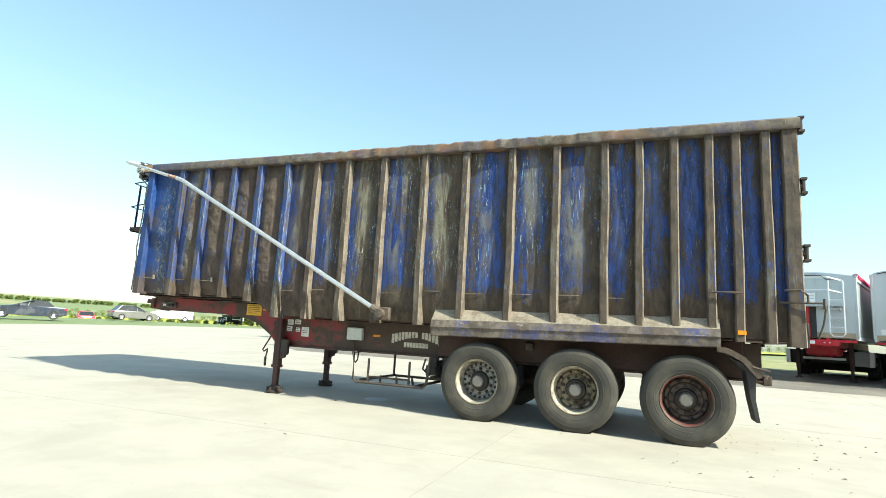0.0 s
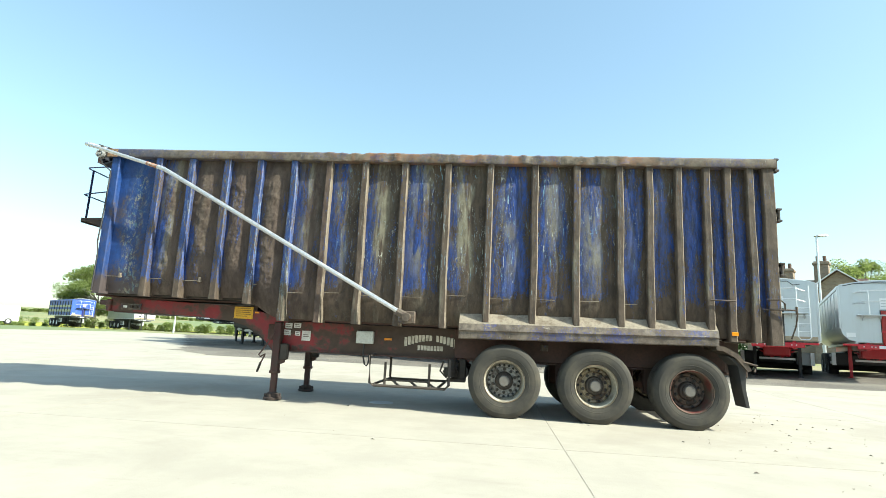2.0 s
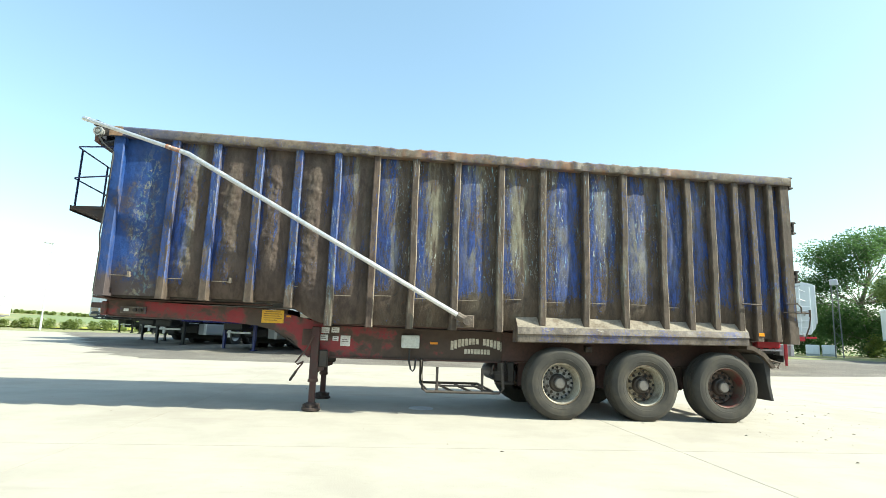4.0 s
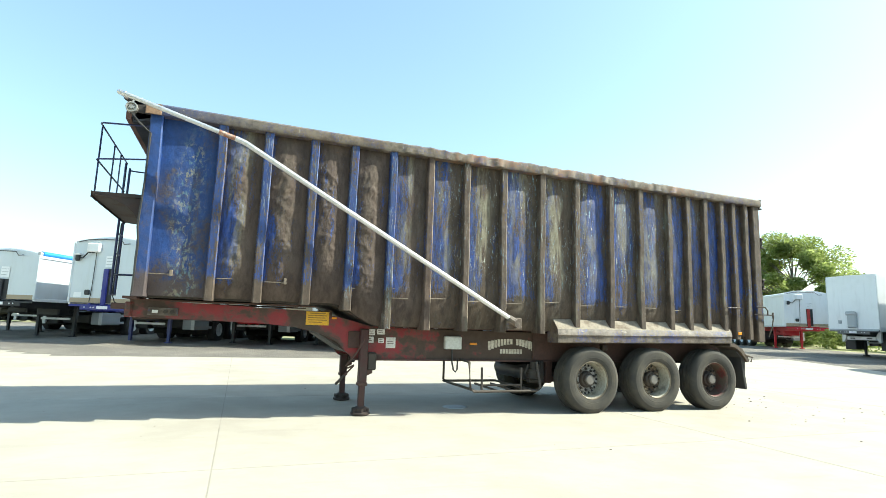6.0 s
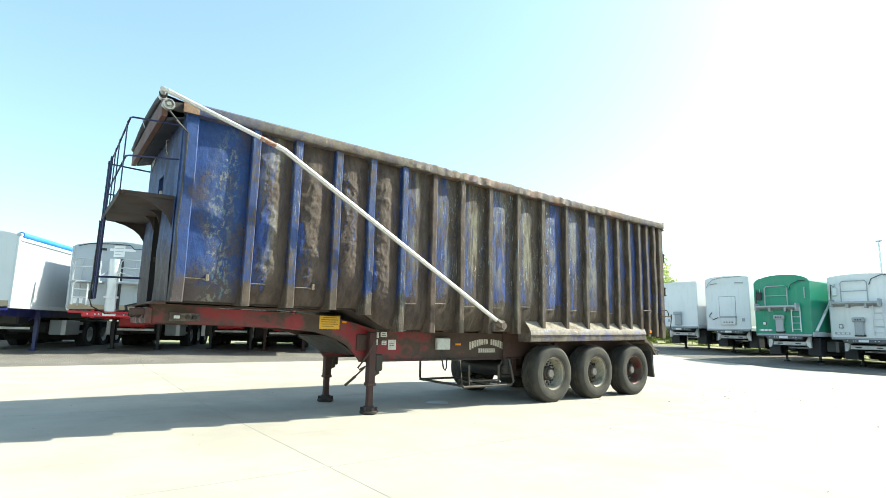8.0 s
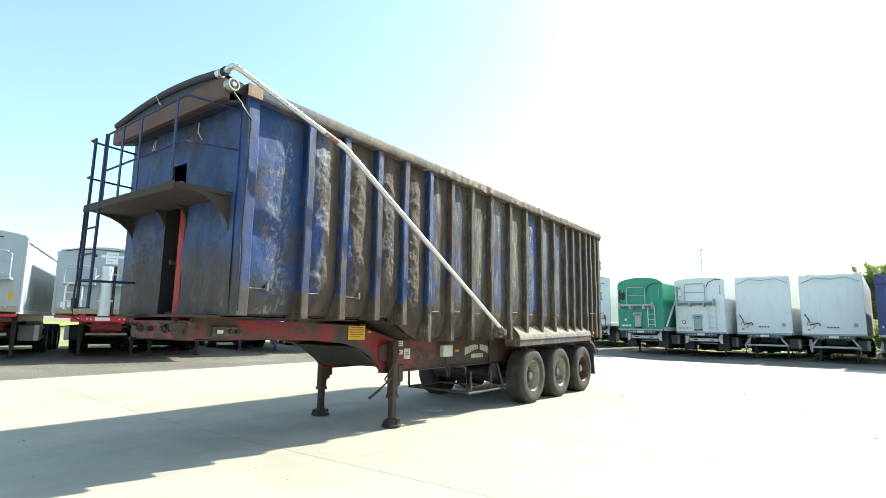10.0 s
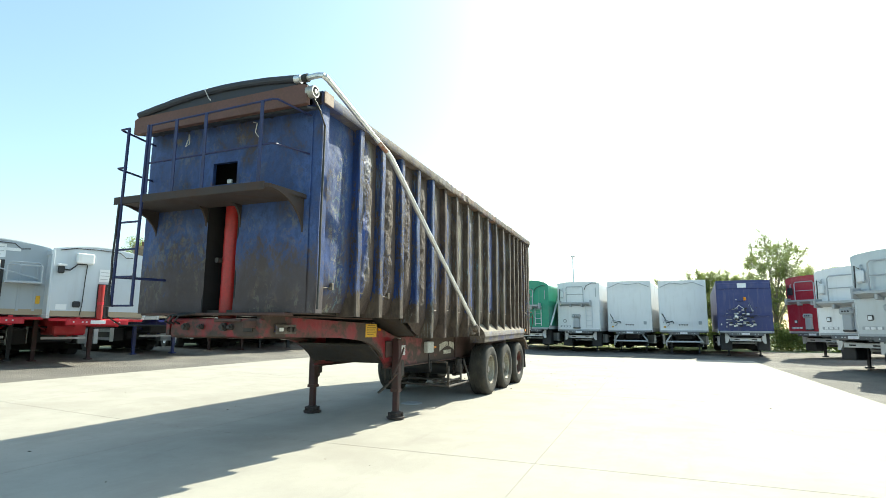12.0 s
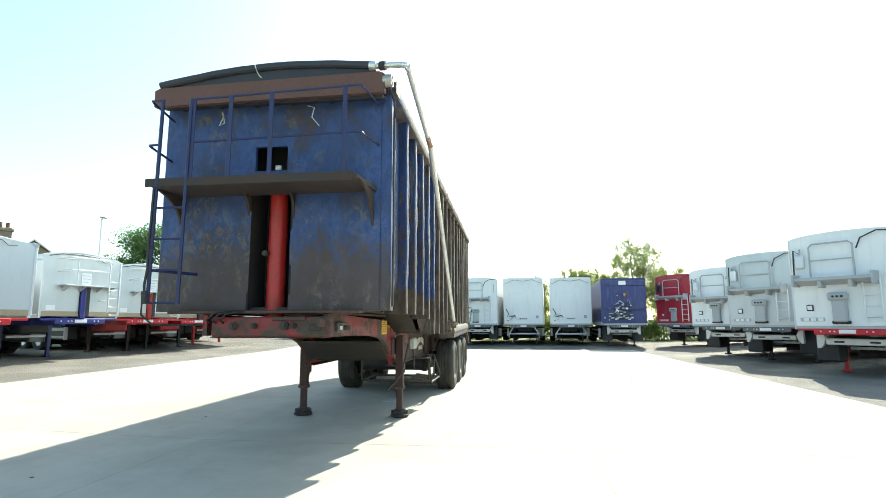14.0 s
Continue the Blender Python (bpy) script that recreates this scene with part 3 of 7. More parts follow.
# where each bay still holds its blue: middle and half width of the band, and the share of grey wear
BAYS = ((0.3, 0.5, 0.1), (0.18, 0.26, 0.5), (0.06, 0.11, 0.1), (0.06, 0.11, 0.08), (0.05, 0.11, 0.08), (0.17, 0.24, 0.55), (0.25, 0.33, 0.5), (0.14, 0.24, 0.8), (0.3, 0.42, 0.6), (0.12, 0.24, 1.0),
        (0.5, 0.46, 0.5), (0.32, 0.36, 0.55), (0.27, 0.32, 0.6), (0.36, 0.33, 0.2), (0.32, 0.3, 0.15), (0.42, 0.42, 0.1), (0.4, 0.5, 0.05), (0.35, 0.33, 0.05), (0.5, 0.5, 0.05))


def rib(x, sign, w, zb, seed, y0=WALL - 0.16, y1=RIBY):
    """A folded upright channel, a little bent and knocked about."""
    bm = BM()
    rows = []
    nz = 26
    for j in range(nz + 1):
        z = zb + (3.87 - zb) * j / nz
        dx = 0.012 * noise.noise(Vector((seed * 5.1, z * 1.1, 0)))
        dy = 0.010 * noise.noise(Vector((seed * 5.1, z * 1.9, 4)))
        c = 0.014
        pro = ((-w / 2 - 0.004, y0), (-w / 2, y1 - c), (-w / 2 + c, y1), (w / 2 - c, y1), (w / 2, y1 - c), (w / 2 + 0.004, y0))
        rows.append([bm.verts.new((x + u + dx, sign * (v + dy), z)) for u, v in pro])
    for a, b in zip(rows, rows[1:]):
        for k in range(5):
            fc = bm.faces.new((a[k], a[k + 1], b[k + 1], b[k]))
            # The +x chamfer and flank take the second material, coloured as sunlit.
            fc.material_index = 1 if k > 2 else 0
    bm.faces.new(rows[0])
    bm.faces.new(rows[-1][::-1])
    bmesh.ops.recalc_face_normals(bm, faces=bm.faces[:])
    return bm


edges = (X0 + 0.14, *RIBS, X1 - 0.12)
for sign in (-1, 1):
    for k, (a, b) in enumerate(zip(edges, edges[1:])):
        mid = (a + b) / 2
        crush = 0.031 if -7.0 < mid < -5.0 else 0.026 if mid < -4 else 0.014
        swell = 0.006 if mid < -7.2 else 0.034 if mid < -4.5 else 0.028
        pn = part("panel", side_panel(a, b, sign, k + (40 if sign > 0 else 0), swell, crush), M_FIRST if k == 0 else M_SIDE, tip, "", 60)
        pn.color = (*BAYS[k], 1.0)
    for k, x in enumerate(RIBS):
        zb = bottom(x) - 0.02 if not -2.0 < x < 1.7 else 1.37
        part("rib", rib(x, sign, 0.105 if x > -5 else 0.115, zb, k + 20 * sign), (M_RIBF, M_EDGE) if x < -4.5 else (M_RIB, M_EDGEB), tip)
    bm = rib(X0 + 0.07, sign, 0.15, 1.56, 50 + sign, WALL - 0.2, RIBY - 0.01)
    bm.normal_update()
    for fc in bm.faces:
        fc.material_index = 1 if fc.normal.x < -0.6 else 0
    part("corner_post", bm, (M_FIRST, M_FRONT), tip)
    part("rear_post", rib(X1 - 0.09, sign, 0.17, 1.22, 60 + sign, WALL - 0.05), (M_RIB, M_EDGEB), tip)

    # top rail, dented and sagging
    bm, rows = BM(), []
    nx = 480
    for i in range(nx + 1):
        x = X0 - 0.02 + (X1 - X0 + 0.04) * i / nx
        bash = step(-5.2, -4.2, x) * (1 - step(0.6, 1.6, x))
        d = 0.024 * bash * (0.6 * noise.noise(Vector((x * 2.2, sign, 3))) + 0.5 - 1.5 * abs(noise.noise(Vector((x * 4.5, sign, 8)))) - 0.5 * abs(noise.noise(Vector((x * 13.0, sign, 8)))))
        t = top(x)
        e = 0.02 * bash * noise.noise(Vector((x * 6, sign, 11)))
        pro = ((1.15, t - 0.15), (RIBY + 0.025, t - 0.15), (RIBY + 0.035 + e, t - 0.13), (RIBY + 0.03 + e, t - 0.03 + d), (RIBY - 0.01 + e, t + d), (1.15, t + d * 0.5))
        rows.append([bm.verts.new((x, sign * u, v)) for u, v in pro])
    for a, b in zip(rows, rows[1:]):
        for k in range(6):
            bm.faces.new((a[k], a[(k + 1) % 6], b[(k + 1) % 6], b[k]))
    bm.faces.new(rows[0])
    bm.faces.new(rows[-1])
    bmesh.ops.recalc_face_normals(bm, faces=bm.faces[:])
    part("top_rail", bm, M_RAIL, tip, "dented brown rusty top rail")

    # skirt over the wheels
    bm = BM()
    xa, xb = -2.0, 1.68
    rows = []
    for i in range(37):
        x = xa + (xb - xa) * i / 36
        q = i / 36
        d = 0.008 * noise.noise(Vector((x * 3, sign, 21)))
        lo, hi, sl = 1.11 + 0.06 * q, 1.345 + 0.05 * q, 1.50 + 0.04 * q
        pro = ((1.0, lo), (1.30 + d, lo), (1.312 + d, lo + 0.012), (1.312 + d, lo + 0.105), (1.33 + 2 * d, lo + 0.125), (RIBY + 0.014 + d, hi - 0.01), (WALL - 0.03, sl), (1.0, sl))
        rows.append([bm.verts.new((x, sign * u, v)) for u, v in pro])
    for a, b in zip(rows, rows[1:]):
        for k in range(8):
            fc = bm.faces.new((a[k], a[(k + 1) % 8], b[(k + 1) % 8], b[k]))
            # Only the upward slope gets the paler colour with sunlight painted in.
            fc.material_index = 1 if k == 5 else 0
    bm.faces.new(rows[0])
    bm.faces.new(rows[-1])
    bmesh.ops.recalc_face_normals(bm, faces=bm.faces[:])
    part("skirt", bm, (M_SKIRT, M_SHELF), tip, "scuffed grey steel skirt over the wheels")

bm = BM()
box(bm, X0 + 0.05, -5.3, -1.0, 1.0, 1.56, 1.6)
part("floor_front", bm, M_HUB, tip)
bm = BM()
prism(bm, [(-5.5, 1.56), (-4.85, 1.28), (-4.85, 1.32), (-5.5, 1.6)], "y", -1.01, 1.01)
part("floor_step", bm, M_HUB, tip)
bm = BM()
box(bm, -4.85, X1 - 0.05, -1.02, 1.02, 1.275, 1.32)
part("floor", bm, M_CHASB, tip)
bm = BM()
box(bm, X1 - 0.08, X1 + 0.02, -1.16, 1.16, 1.26, 3.84, 0.01)
part("tailgate", bm, M_RIB, tip)
for z in (3.86, 3.1, 2.3):
    for sign in (-1, 1):
        bm = BM()
        box(bm, X1 - 0.06, X1 + 0.04, sign * 1.24 - 0.04, sign * 1.24 + 0.04, z - 0.03, z + 0.03, 0.008)
        box(bm, X1 + 0.015, X1 + 0.05, sign * 1.24 - 0.05, sign * 1.24 + 0.05, z - 0.1, z + 0.1, 0.01)
        for dz in (-0.1, 0.07):
            box(bm, X1 + 0.0, X1 + 0.07, sign * 1.24 - 0.06, sign * 1.24 + 0.06, z + dz, z + dz + 0.03, 0.006)
        part("hinge", bm, M_HUB, tip)
bm = BM()
tube(bm, [(2.35, -1.3, 1.86), (2.5, -1.36, 1.86), (2.56, -1.36, 1.8), (2.56, -1.36, 1.72)], 0.013)
tube(bm, [(2.3, -1.3, 1.72), (2.7, -1.34, 1.72), (2.73, -1.34, 1.68), (2.71, -1.32, 1.5), (2.66, -1.28, 1.32)], 0.011)
tube(bm, [(2.72, -1.34, 1.77), (2.72, -1.34, 1.66)], 0.016)
part("tailgate_lever", bm, M_RIB, tip)
bm = BM()
box(bm, 2.5, 2.58, -1.27, -1.15, 1.22, 1.5, 0.01)
part("latch", bm, M_HUB, tip)
bm = BM()
tube(bm, [(1.58, -1.33, 1.82), (1.92, -1.33, 1.82)], 0.012)
part("step_bar", bm, M_RIB, tip)
bm = BM()
box(bm, 1.86, 1.95, -1.305, -1.292, 1.33, 1.38, 0.003)
part("side_marker", bm, M_AMB, tip, "amber side marker lens")

for xa, xb, z, hook in ((-7.9, -7.58, 1.845, True), (-7.05, -6.86, 1.83, False), (-6.46, -6.2, 1.82, True), (-5.3, -5.02, 1.8, False), (-4.7, -4.46, 1.83, False)):
    bm = BM()
    tube(bm, [(xa, -1.2, z), (xb, -1.2, z + 0.004)], 0.007, 6)
    if hook:
        box(bm, xb - 0.015, xb + 0.02, -1.23, -1.19, z - 0.02, z + 0.06, 0.004)
        box(bm, xb - 0.04, xb + 0.03, -1.215, -1.19, z - 0.012, z + 0.012, 0.003)
    part("sheet_hook", bm, M_EDGEB, tip)

for k in range(5, 14):
    xa, xb = edges[k] + 0.06, edges[k] + 0.06 + 0.42 * (edges[k + 1] - edges[k])
    z = 1.7 + 0.012 * math.sin(k * 2.3) + 0.03 * (k > 8)
    part("weld_line", tube(BM(), [(xa, -WALL - 0.04, z), (xb, -WALL - 0.04, z + 0.004)], 0.006, 5), M_EDGEB, tip)
    if k in (6, 8, 10, 12):
        part("sheet_hook", tube(BM(), [(xb, -WALL - 0.015, z), (xb + 0.05, -WALL - 0.03, z + 0.02), (xb + 0.09, -WALL - 0.03, z + 0.07), (xb + 0.06, -WALL - 0.03, z + 0.1), (xb + 0.1, -WALL - 0.02, z + 0.13)], 0.007, 5), M_HUB, tip)

# front wall with the recess of the ram
ym, yp = -0.205, 0.235
bm = BM()
for a, b in ((-1.17, ym), (yp, 1.17)):
    nu, nv = 14, 20
    g = []
    for i in range(nu + 1):
        y = a + (b - a) * i / nu
        row = []
        for j in range(nv + 1):
            z = 1.57 + (2.84 - 1.57) * j / nv
            e = math.sin(math.pi * i / nu) * math.sin(math.pi * j / nv)
            row.append(bm.verts.new((-8.0 - 0.03 * e - 0.012 * noise.noise(Vector((y * 3, z * 3, 2))), y, z)))
        g.append(row)
    for i in range(nu):
        for j in range(nv):
            bm.faces.new((g[i][j], g[i][j + 1], g[i + 1][j + 1], g[i + 1][j]))
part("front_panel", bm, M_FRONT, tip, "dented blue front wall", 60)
bm = BM()
for y0, y1, z0, z1 in ((-1.17, -0.145, 2.84, 3.8), (0.215, 1.17, 2.84, 3.8), (-0.145, 0.215, 2.84, 3.06), (-0.145, 0.215, 3.325, 3.8)):
    box(bm, -8.0, -7.95, y0, y1, z0, z1)
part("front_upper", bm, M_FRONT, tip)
# Recess walls coloured near-black to carry the shade inside.
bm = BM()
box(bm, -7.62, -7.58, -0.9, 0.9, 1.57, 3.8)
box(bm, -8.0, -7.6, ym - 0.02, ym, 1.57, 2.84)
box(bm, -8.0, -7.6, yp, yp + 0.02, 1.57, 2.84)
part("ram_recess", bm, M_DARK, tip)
bm = BM()
cylinder(bm, (-7.85, 0.0, 1.5), (-7.85, -0.01, 2.82), 0.098, 24)
ram = part("ram", bm, M_RAM, tip, "red hydraulic tipping ram")
bm = BM()
cylinder(bm, (-7.91, 0.07, 2.17), (-7.99, 0.08, 2.17), 0.03, 12)
part("port", bm, M_HUB, ram)
bm = BM()
box(bm, -8.02, -7.99, -0.08, -0.02, 3.06, 3.11, 0.004)
part("sticker", bm, M_WHITE, tip, "small white label")

# hood over the sheet, roll and arm


def bow(y):
    """Height of the rolled sheet across the hood."""
    q = min(1.0, max(0.0, (1.24 - y) / 2.46))
    return 3.965 + 0.085 * q + 0.105 * math.sin(math.pi * q)


bm = BM()
prism(bm, [(-1.26, 3.76), (1.26, 3.735), (1.26, 3.915), (1.2, 3.94), (-1.2, 3.985), (-1.26, 3.96)], "x", -8.26, -8.2)
hood = part("hood", bm, M_HOOD, tip, "brown steel front hood")
# Added dark sheet: shade on the back of the brown hood board.
part("hood_back_shade", prism(BM(), [(-1.24, 3.78), (1.24, 3.755), (1.24, 3.9), (1.18, 3.93), (-1.18, 3.975), (-1.24, 3.94)], "x", -8.199, -8.192), M_TARP, hood, "back of the hood, its shade put in as dark colour")
part("hood_tray", prism(BM(), [(-8.19, 3.735), (-7.97, 3.8), (-7.97, 3.83), (-8.19, 3.765)], "y", -1.22, 1.24), M_TARP, hood)
# Added dark plates at the open ends, coloured like the shaded interior.
for s_ in (-1.265, 1.245):
    part("hood_end", prism(BM(), [(-8.2, 3.86), (-7.95, 3.85), (-7.95, 3.99), (-8.2, 3.95)], "y", s_, s_ + 0.02), M_HUB, hood)
bm = BM()
tube(bm, [(-8.25, 1.2 - 2.36 * k / 16, bow(1.2 - 2.36 * k / 16) + 0.006 * noise.noise(Vector((k * 0.9, 0, 2)))) for k in range(17)], 0.04, 10)
part("sheet_roll", bm, M_TARP, tip, "dark rolled sheet on a bowed tube")
bm = BM()
cut = [1.18 - 2.34 * k / 14 for k in range(15)]
prism(bm, [(1.18, 3.9), *[(y, bow(y) + 0.01) for y in cut], (-1.16, 3.94)], "x", -8.235, -8.205)
part("sheet_flap", bm, M_TARP, tip)
for k in range(5):
    y = -1.0 + 0.42 * k
    part("sheet_fold", tube(BM(), [(-8.19, y, 3.83 + 0.02 * math.sin(k * 2.1)), (-8.12, y + 0.1, 3.79), (-8.06, y + 0.24, 3.84), (-8.02, y + 0.4, 3.8)], 0.035, 6), M_TARP, tip)
part("sheet_cord", tube(BM(), [(-8.25, 0.13, bow(0.13) + 0.045), (-8.3, 0.12, bow(0.12)), (-8.27, 0.09, 4.02), (-8.265, 0.06, 3.99)], 0.006, 5), M_WHITE, tip)
bm = BM()
rr = []
for k in range(13):
    y = 1.15 - 2.3 * k / 12
    rr.append([bm.verts.new((x, y, bow(y) + h)) for x, h in ((-8.25, 0.02), (-7.95, -0.03), (X1, -0.13))])
for a, b in zip(rr, rr[1:]):
    for k in range(2):
        bm.faces.new((a[k], a[k + 1], b[k + 1], b[k]))
part("sheet", bm, M_TARP, tip, "dark load sheet drawn over the body")
bm = BM()
tube(bm, [(-8.25, -1.16, 4.045), (-8.27, -1.3, 4.035), (-8.3, -1.43, 4.02), (-8.31, -1.49, 4.005), (-8.24, -1.512, 3.98)], 0.032, 10)
part("roll_end", tube(BM(), [(-8.25, -1.1, 4.05), (-8.25, -1.17, 4.045)], 0.046, 12), M_ALU, tip)
part("roll_collar", tube(BM(), [(-8.255, -1.21, 4.042), (-8.265, -1.27, 4.036)], 0.046, 12), M_FLAP, tip)
part("arm_head", bm, M_ALU, tip, "bare aluminium crank of the sheet")
bm = BM()
tube(bm, [(-8.3, -1.505, 4.0), (-6.9, -1.54, 3.592)], 0.029, 10)
part("sheet_arm", bm, M_ALU, tip, "long bare aluminium sheeting arm")
bm = BM()
tube(bm, [(-6.96, -1.54, 3.61), (-6.84, -1.537, 3.572), (-2.86, -1.40, 1.44)], 0.035, 10)
part("arm_sleeve", bm, M_ALU, tip)
bm = BM()
tube(bm, [(-7.16, -1.534, 3.668), (-6.96, -1.538, 3.61)], 0.032, 10)
part("arm_tape", bm, M_TAPE, tip, "frayed brown tape round the arm")
bm = BM()
tube(bm, [(-2.93, -1.385, 1.47), (-2.74, -1.38, 1.37)], 0.06, 10)
cylinder(bm, (-2.78, -1.44, 1.385), (-2.78, -1.2, 1.385), 0.06, 14)
box(bm, -2.92, -2.66, -1.34, -1.26, 1.29, 1.48, 0.015)
part("arm_pivot", bm, M_SKIRT, tip, "scuffed steel pivot bracket")
bm = BM()
lathe(bm, [(0, 1.335), (0.025, 1.335), (0.028, 1.31), (0.046, 1.305), (0.052, 1.33), (0.065, 1.33), (0.069, 1.31), (0.069, 1.24)], -8.2, 3.9, 24)
part("roller_end", bm, M_OLDALU, tip, "round bare metal roller end")
part("corner_plate", box(BM(), -8.04, -7.86, -1.336, -1.326, 3.845, 3.985, 0.003), M_TAN, tip, "tan scraped corner plate of the rail")
bm = BM()
tube(bm, [(-8.2, -1.3, 3.84), (-8.1, -1.33, 3.72), (-7.96, -1.3, 3.6), (-7.965, -1.3, 3.0), (-7.985, -1.31, 2.4), (-7.96, -1.3, 2.2), (-7.97, -1.3, 1.6)], 0.012, 6)
part("cable", bm, M_BLACK, tip)
for pts in ([(-8.02, 0.62, 3.74), (-8.06, 0.58, 3.66), (-8.05, 0.63, 3.57), (-8.05, 0.57, 3.6), (-8.03, 0.6, 3.72)],
            [(-8.02, -0.36, 3.76), (-8.06, -0.45, 3.72), (-8.05, -0.42, 3.62), (-8.04, -0.5, 3.52)]):
    bm = BM()
    tube(bm, pts, 0.006, 5)
    part("wire", bm, M_WHITE, tip, "loose pale wire")

# catwalk, rails and ladder on the front
FX = -8.57
bm = BM()
prism(bm, [(FX, 1.06), (FX, -1.03), (FX + 0.03, -1.07), (-8.1, -1.13), (-8.0, -1.13), (-8.0, 1.06)], "z", 2.79, 2.835)
catwalk = part("catwalk", bm, M_PLAT, tip, "dark rusty steel catwalk plate")
part("kick_plate", box(BM(), FX - 0.012, FX, -1.04, 1.06, 2.765, 2.85, 0.004), M_PLAT, catwalk)
for y, d in ((-1.09, 0.4), (1.04, 0.34), (-0.235, 0.26), (0.265, 0.26)):
    bm = BM()
    k = 0.55 if abs(y) > 0.5 else 0.16
    curve_ = [(-8.0 - k * (1 - math.cos(a)), 2.79 - d * (1 - math.sin(a))) for a in (math.pi / 2 * q / 6 for q in range(7))]
    prism(bm, [(-8.0, 2.79)] + curve_[::-1], "y", y - 0.012, y + 0.012)
    part("bracket", bm, M_PLAT, tip)
for y, zt in ((0.6, 3.655), (0.21, 3.665), (-0.21, 3.68), (-0.95, 3.7)):
    part("rail_post", box(BM(), FX - 0.002, FX + 0.01, y - 0.022, y + 0.022, 2.83, zt, 0.003), M_RAILB, tip)
for z0, z1, zw in ((3.655, 3.71, 3.735), (3.212, 3.24, 3.295)):
    bm = BM()
    tube(bm, [(FX + 0.015, 0.62, z0), (FX + 0.015, -1.07, z1), (FX + 0.04, -1.11, z1), (-8.0, -1.14, zw)], 0.011, 6)
    part("hand_rail", bm, M_RAILB, tip)
ladder_y = (0.932, 0.625)
for y in ladder_y:
    part("ladder_stile", tube(BM(), [(FX - 0.01, y + 0.012, 1.62), (FX, y, 3.655)], 0.018, 6), M_RAILB, tip)
for z in (1.63, 1.945, 2.246, 2.553):
    part("rung", tube(BM(), [(FX, ladder_y[0], z), (FX, ladder_y[1], z)], 0.012, 6), M_RAILB, tip)
for z in (3.65, 3.19):
    bm = BM()
    tube(bm, [(FX, 0.92, z + 0.005), (FX - 0.005, 1.045, z), (FX + 0.03, 1.06, z), (-8.0, 1.19, z + 0.015)], 0.012, 6)
    part("ladder_loop", bm, M_RAILB, tip)
bm = BM()
tube(bm, [(FX, 0.945, 1.945), (-8.0, 0.8, 1.95)], 0.017, 6)
part("ladder_stay", bm, M_RAILB, tip)
bm = BM()
tube(bm, [(-8.6, 0.945, 2.76), (-8.6, 0.952, 2.4), (-8.605, 0.958, 2.2), (-8.605, 0.95, 1.95), (-8.61, 0.966, 1.8), (-8.61, 0.96, 1.7)], 0.012, 6)
tube(bm, [(-8.61, 0.96, 1.74), (-8.61, 0.952, 1.62)], 0.028, 8)
tube(bm, [(-8.62, 0.97, 1.64), (-8.58, 1.0, 1.52), (-8.4, 1.0, 1.42), (-8.14, 0.62, 1.42)], 0.01, 6)
part("tied_cable", bm, M_BLACK, tip, "black cable tied to the ladder")


# chassis
def side_beam(sign):
    bm = BM()
    low = [(-8.08, 1.31), (-6.4, 1.27), (-5.86, 1.22), (-5.6, 1.15), (-5.36, 1.03), (-5.2, 0.88), (-5.12, 0.79), (2.2, 0.79)]
    upper = [(2.2, 1.24), (-4.8, 1.26), (-5.2, 1.36), (-5.7, 1.47), (-8.08, 1.535)]
    return prism(bm, low + upper, "y", sign * 0.67, sign * 0.62)


for sign in (-1, 1):
    part("chassis_beam", side_beam(sign), M_CHAS, tip, "red chassis beam under brown dirt")
    part("flange", box(BM(), -8.08, -5.7, sign * 0.64 - 0.07, sign * 0.64 + 0.07, 1.525, 1.543), M_CHASB, tip)
    bm = BM()
    box(bm, -5.1, 2.2, sign * 0.645 - 0.075, sign * 0.645 + 0.075, 0.775, 0.795)
    part("flange", bm, M_CHASB, tip)
    bm = BM()
    box(bm, -2.1, 2.0, sign * 0.69 - 0.02, sign * 0.69 + 0.02, 0.8, 1.26, 0.01)
    part("muddy_web", bm, M_CHASB, tip)
bm = BM()
box(bm, -8.13, -8.05, -0.72, 0.55, 1.3, 1.5, 0.015)
head = part("front_beam", bm, M_CHAS, tip, "red front cross-beam with couplings")
for y, r in ((0.3, 0.04), (-0.24, 0.045), (0.08, 0.03), (-0.34, 0.03)):
    bm = BM()
    tube(bm, [(-8.12, y, 1.41), (-8.17, y, 1.41)], r, 14)
    tube(bm, [(-8.16, y, 1.41), (-8.2, y, 1.41)], r * 0.6, 12)
    part("coupling", bm, M_HUB, head)
bm = BM()
box(bm, -8.15, -8.12, -0.62, -0.5, 1.36, 1.42, 0.006)
part("socket_cover", bm, M_HUB, head)
bm = BM()
box(bm, -8.16, -8.06, -0.46, -0.1, 1.46, 1.5, 0.01)
box(bm, -8.3, -8.06, -0.66, -0.62, 1.4, 1.48, 0.01)
part("bumper_stop", bm, M_CHASB, head)
for y in (0.42, 0.5, 0.56):
    part("air_line", tube(BM(), [(-8.13, y, 1.44), (-8.2, y, 1.47), (-8.22, y - 0.08, 1.53), (-8.12, y - 0.2, 1.56), (-8.02, y - 0.25, 1.54)], 0.011, 6), M_BLACK, head)
part("front_tray", box(BM(), -8.12, -7.96, -1.0, 1.05, 1.535, 1.565, 0.006), M_CHASB, tip)
for x in (-7.4, -6.4, -5.5, -4.4, -3.2, -2.2, -0.65, 0.65, 1.9):
    bm = BM()
    z = 1.33 if x < -5.4 else 0.9
    box(bm, x - 0.05, x + 0.05, -0.62, 0.62, z, z + 0.16)
    part("cross_member", bm, M_CHASB, tip)
bm = BM()
box(bm, -8.05, -6.2, -0.6, 0.6, 1.285, 1.3)
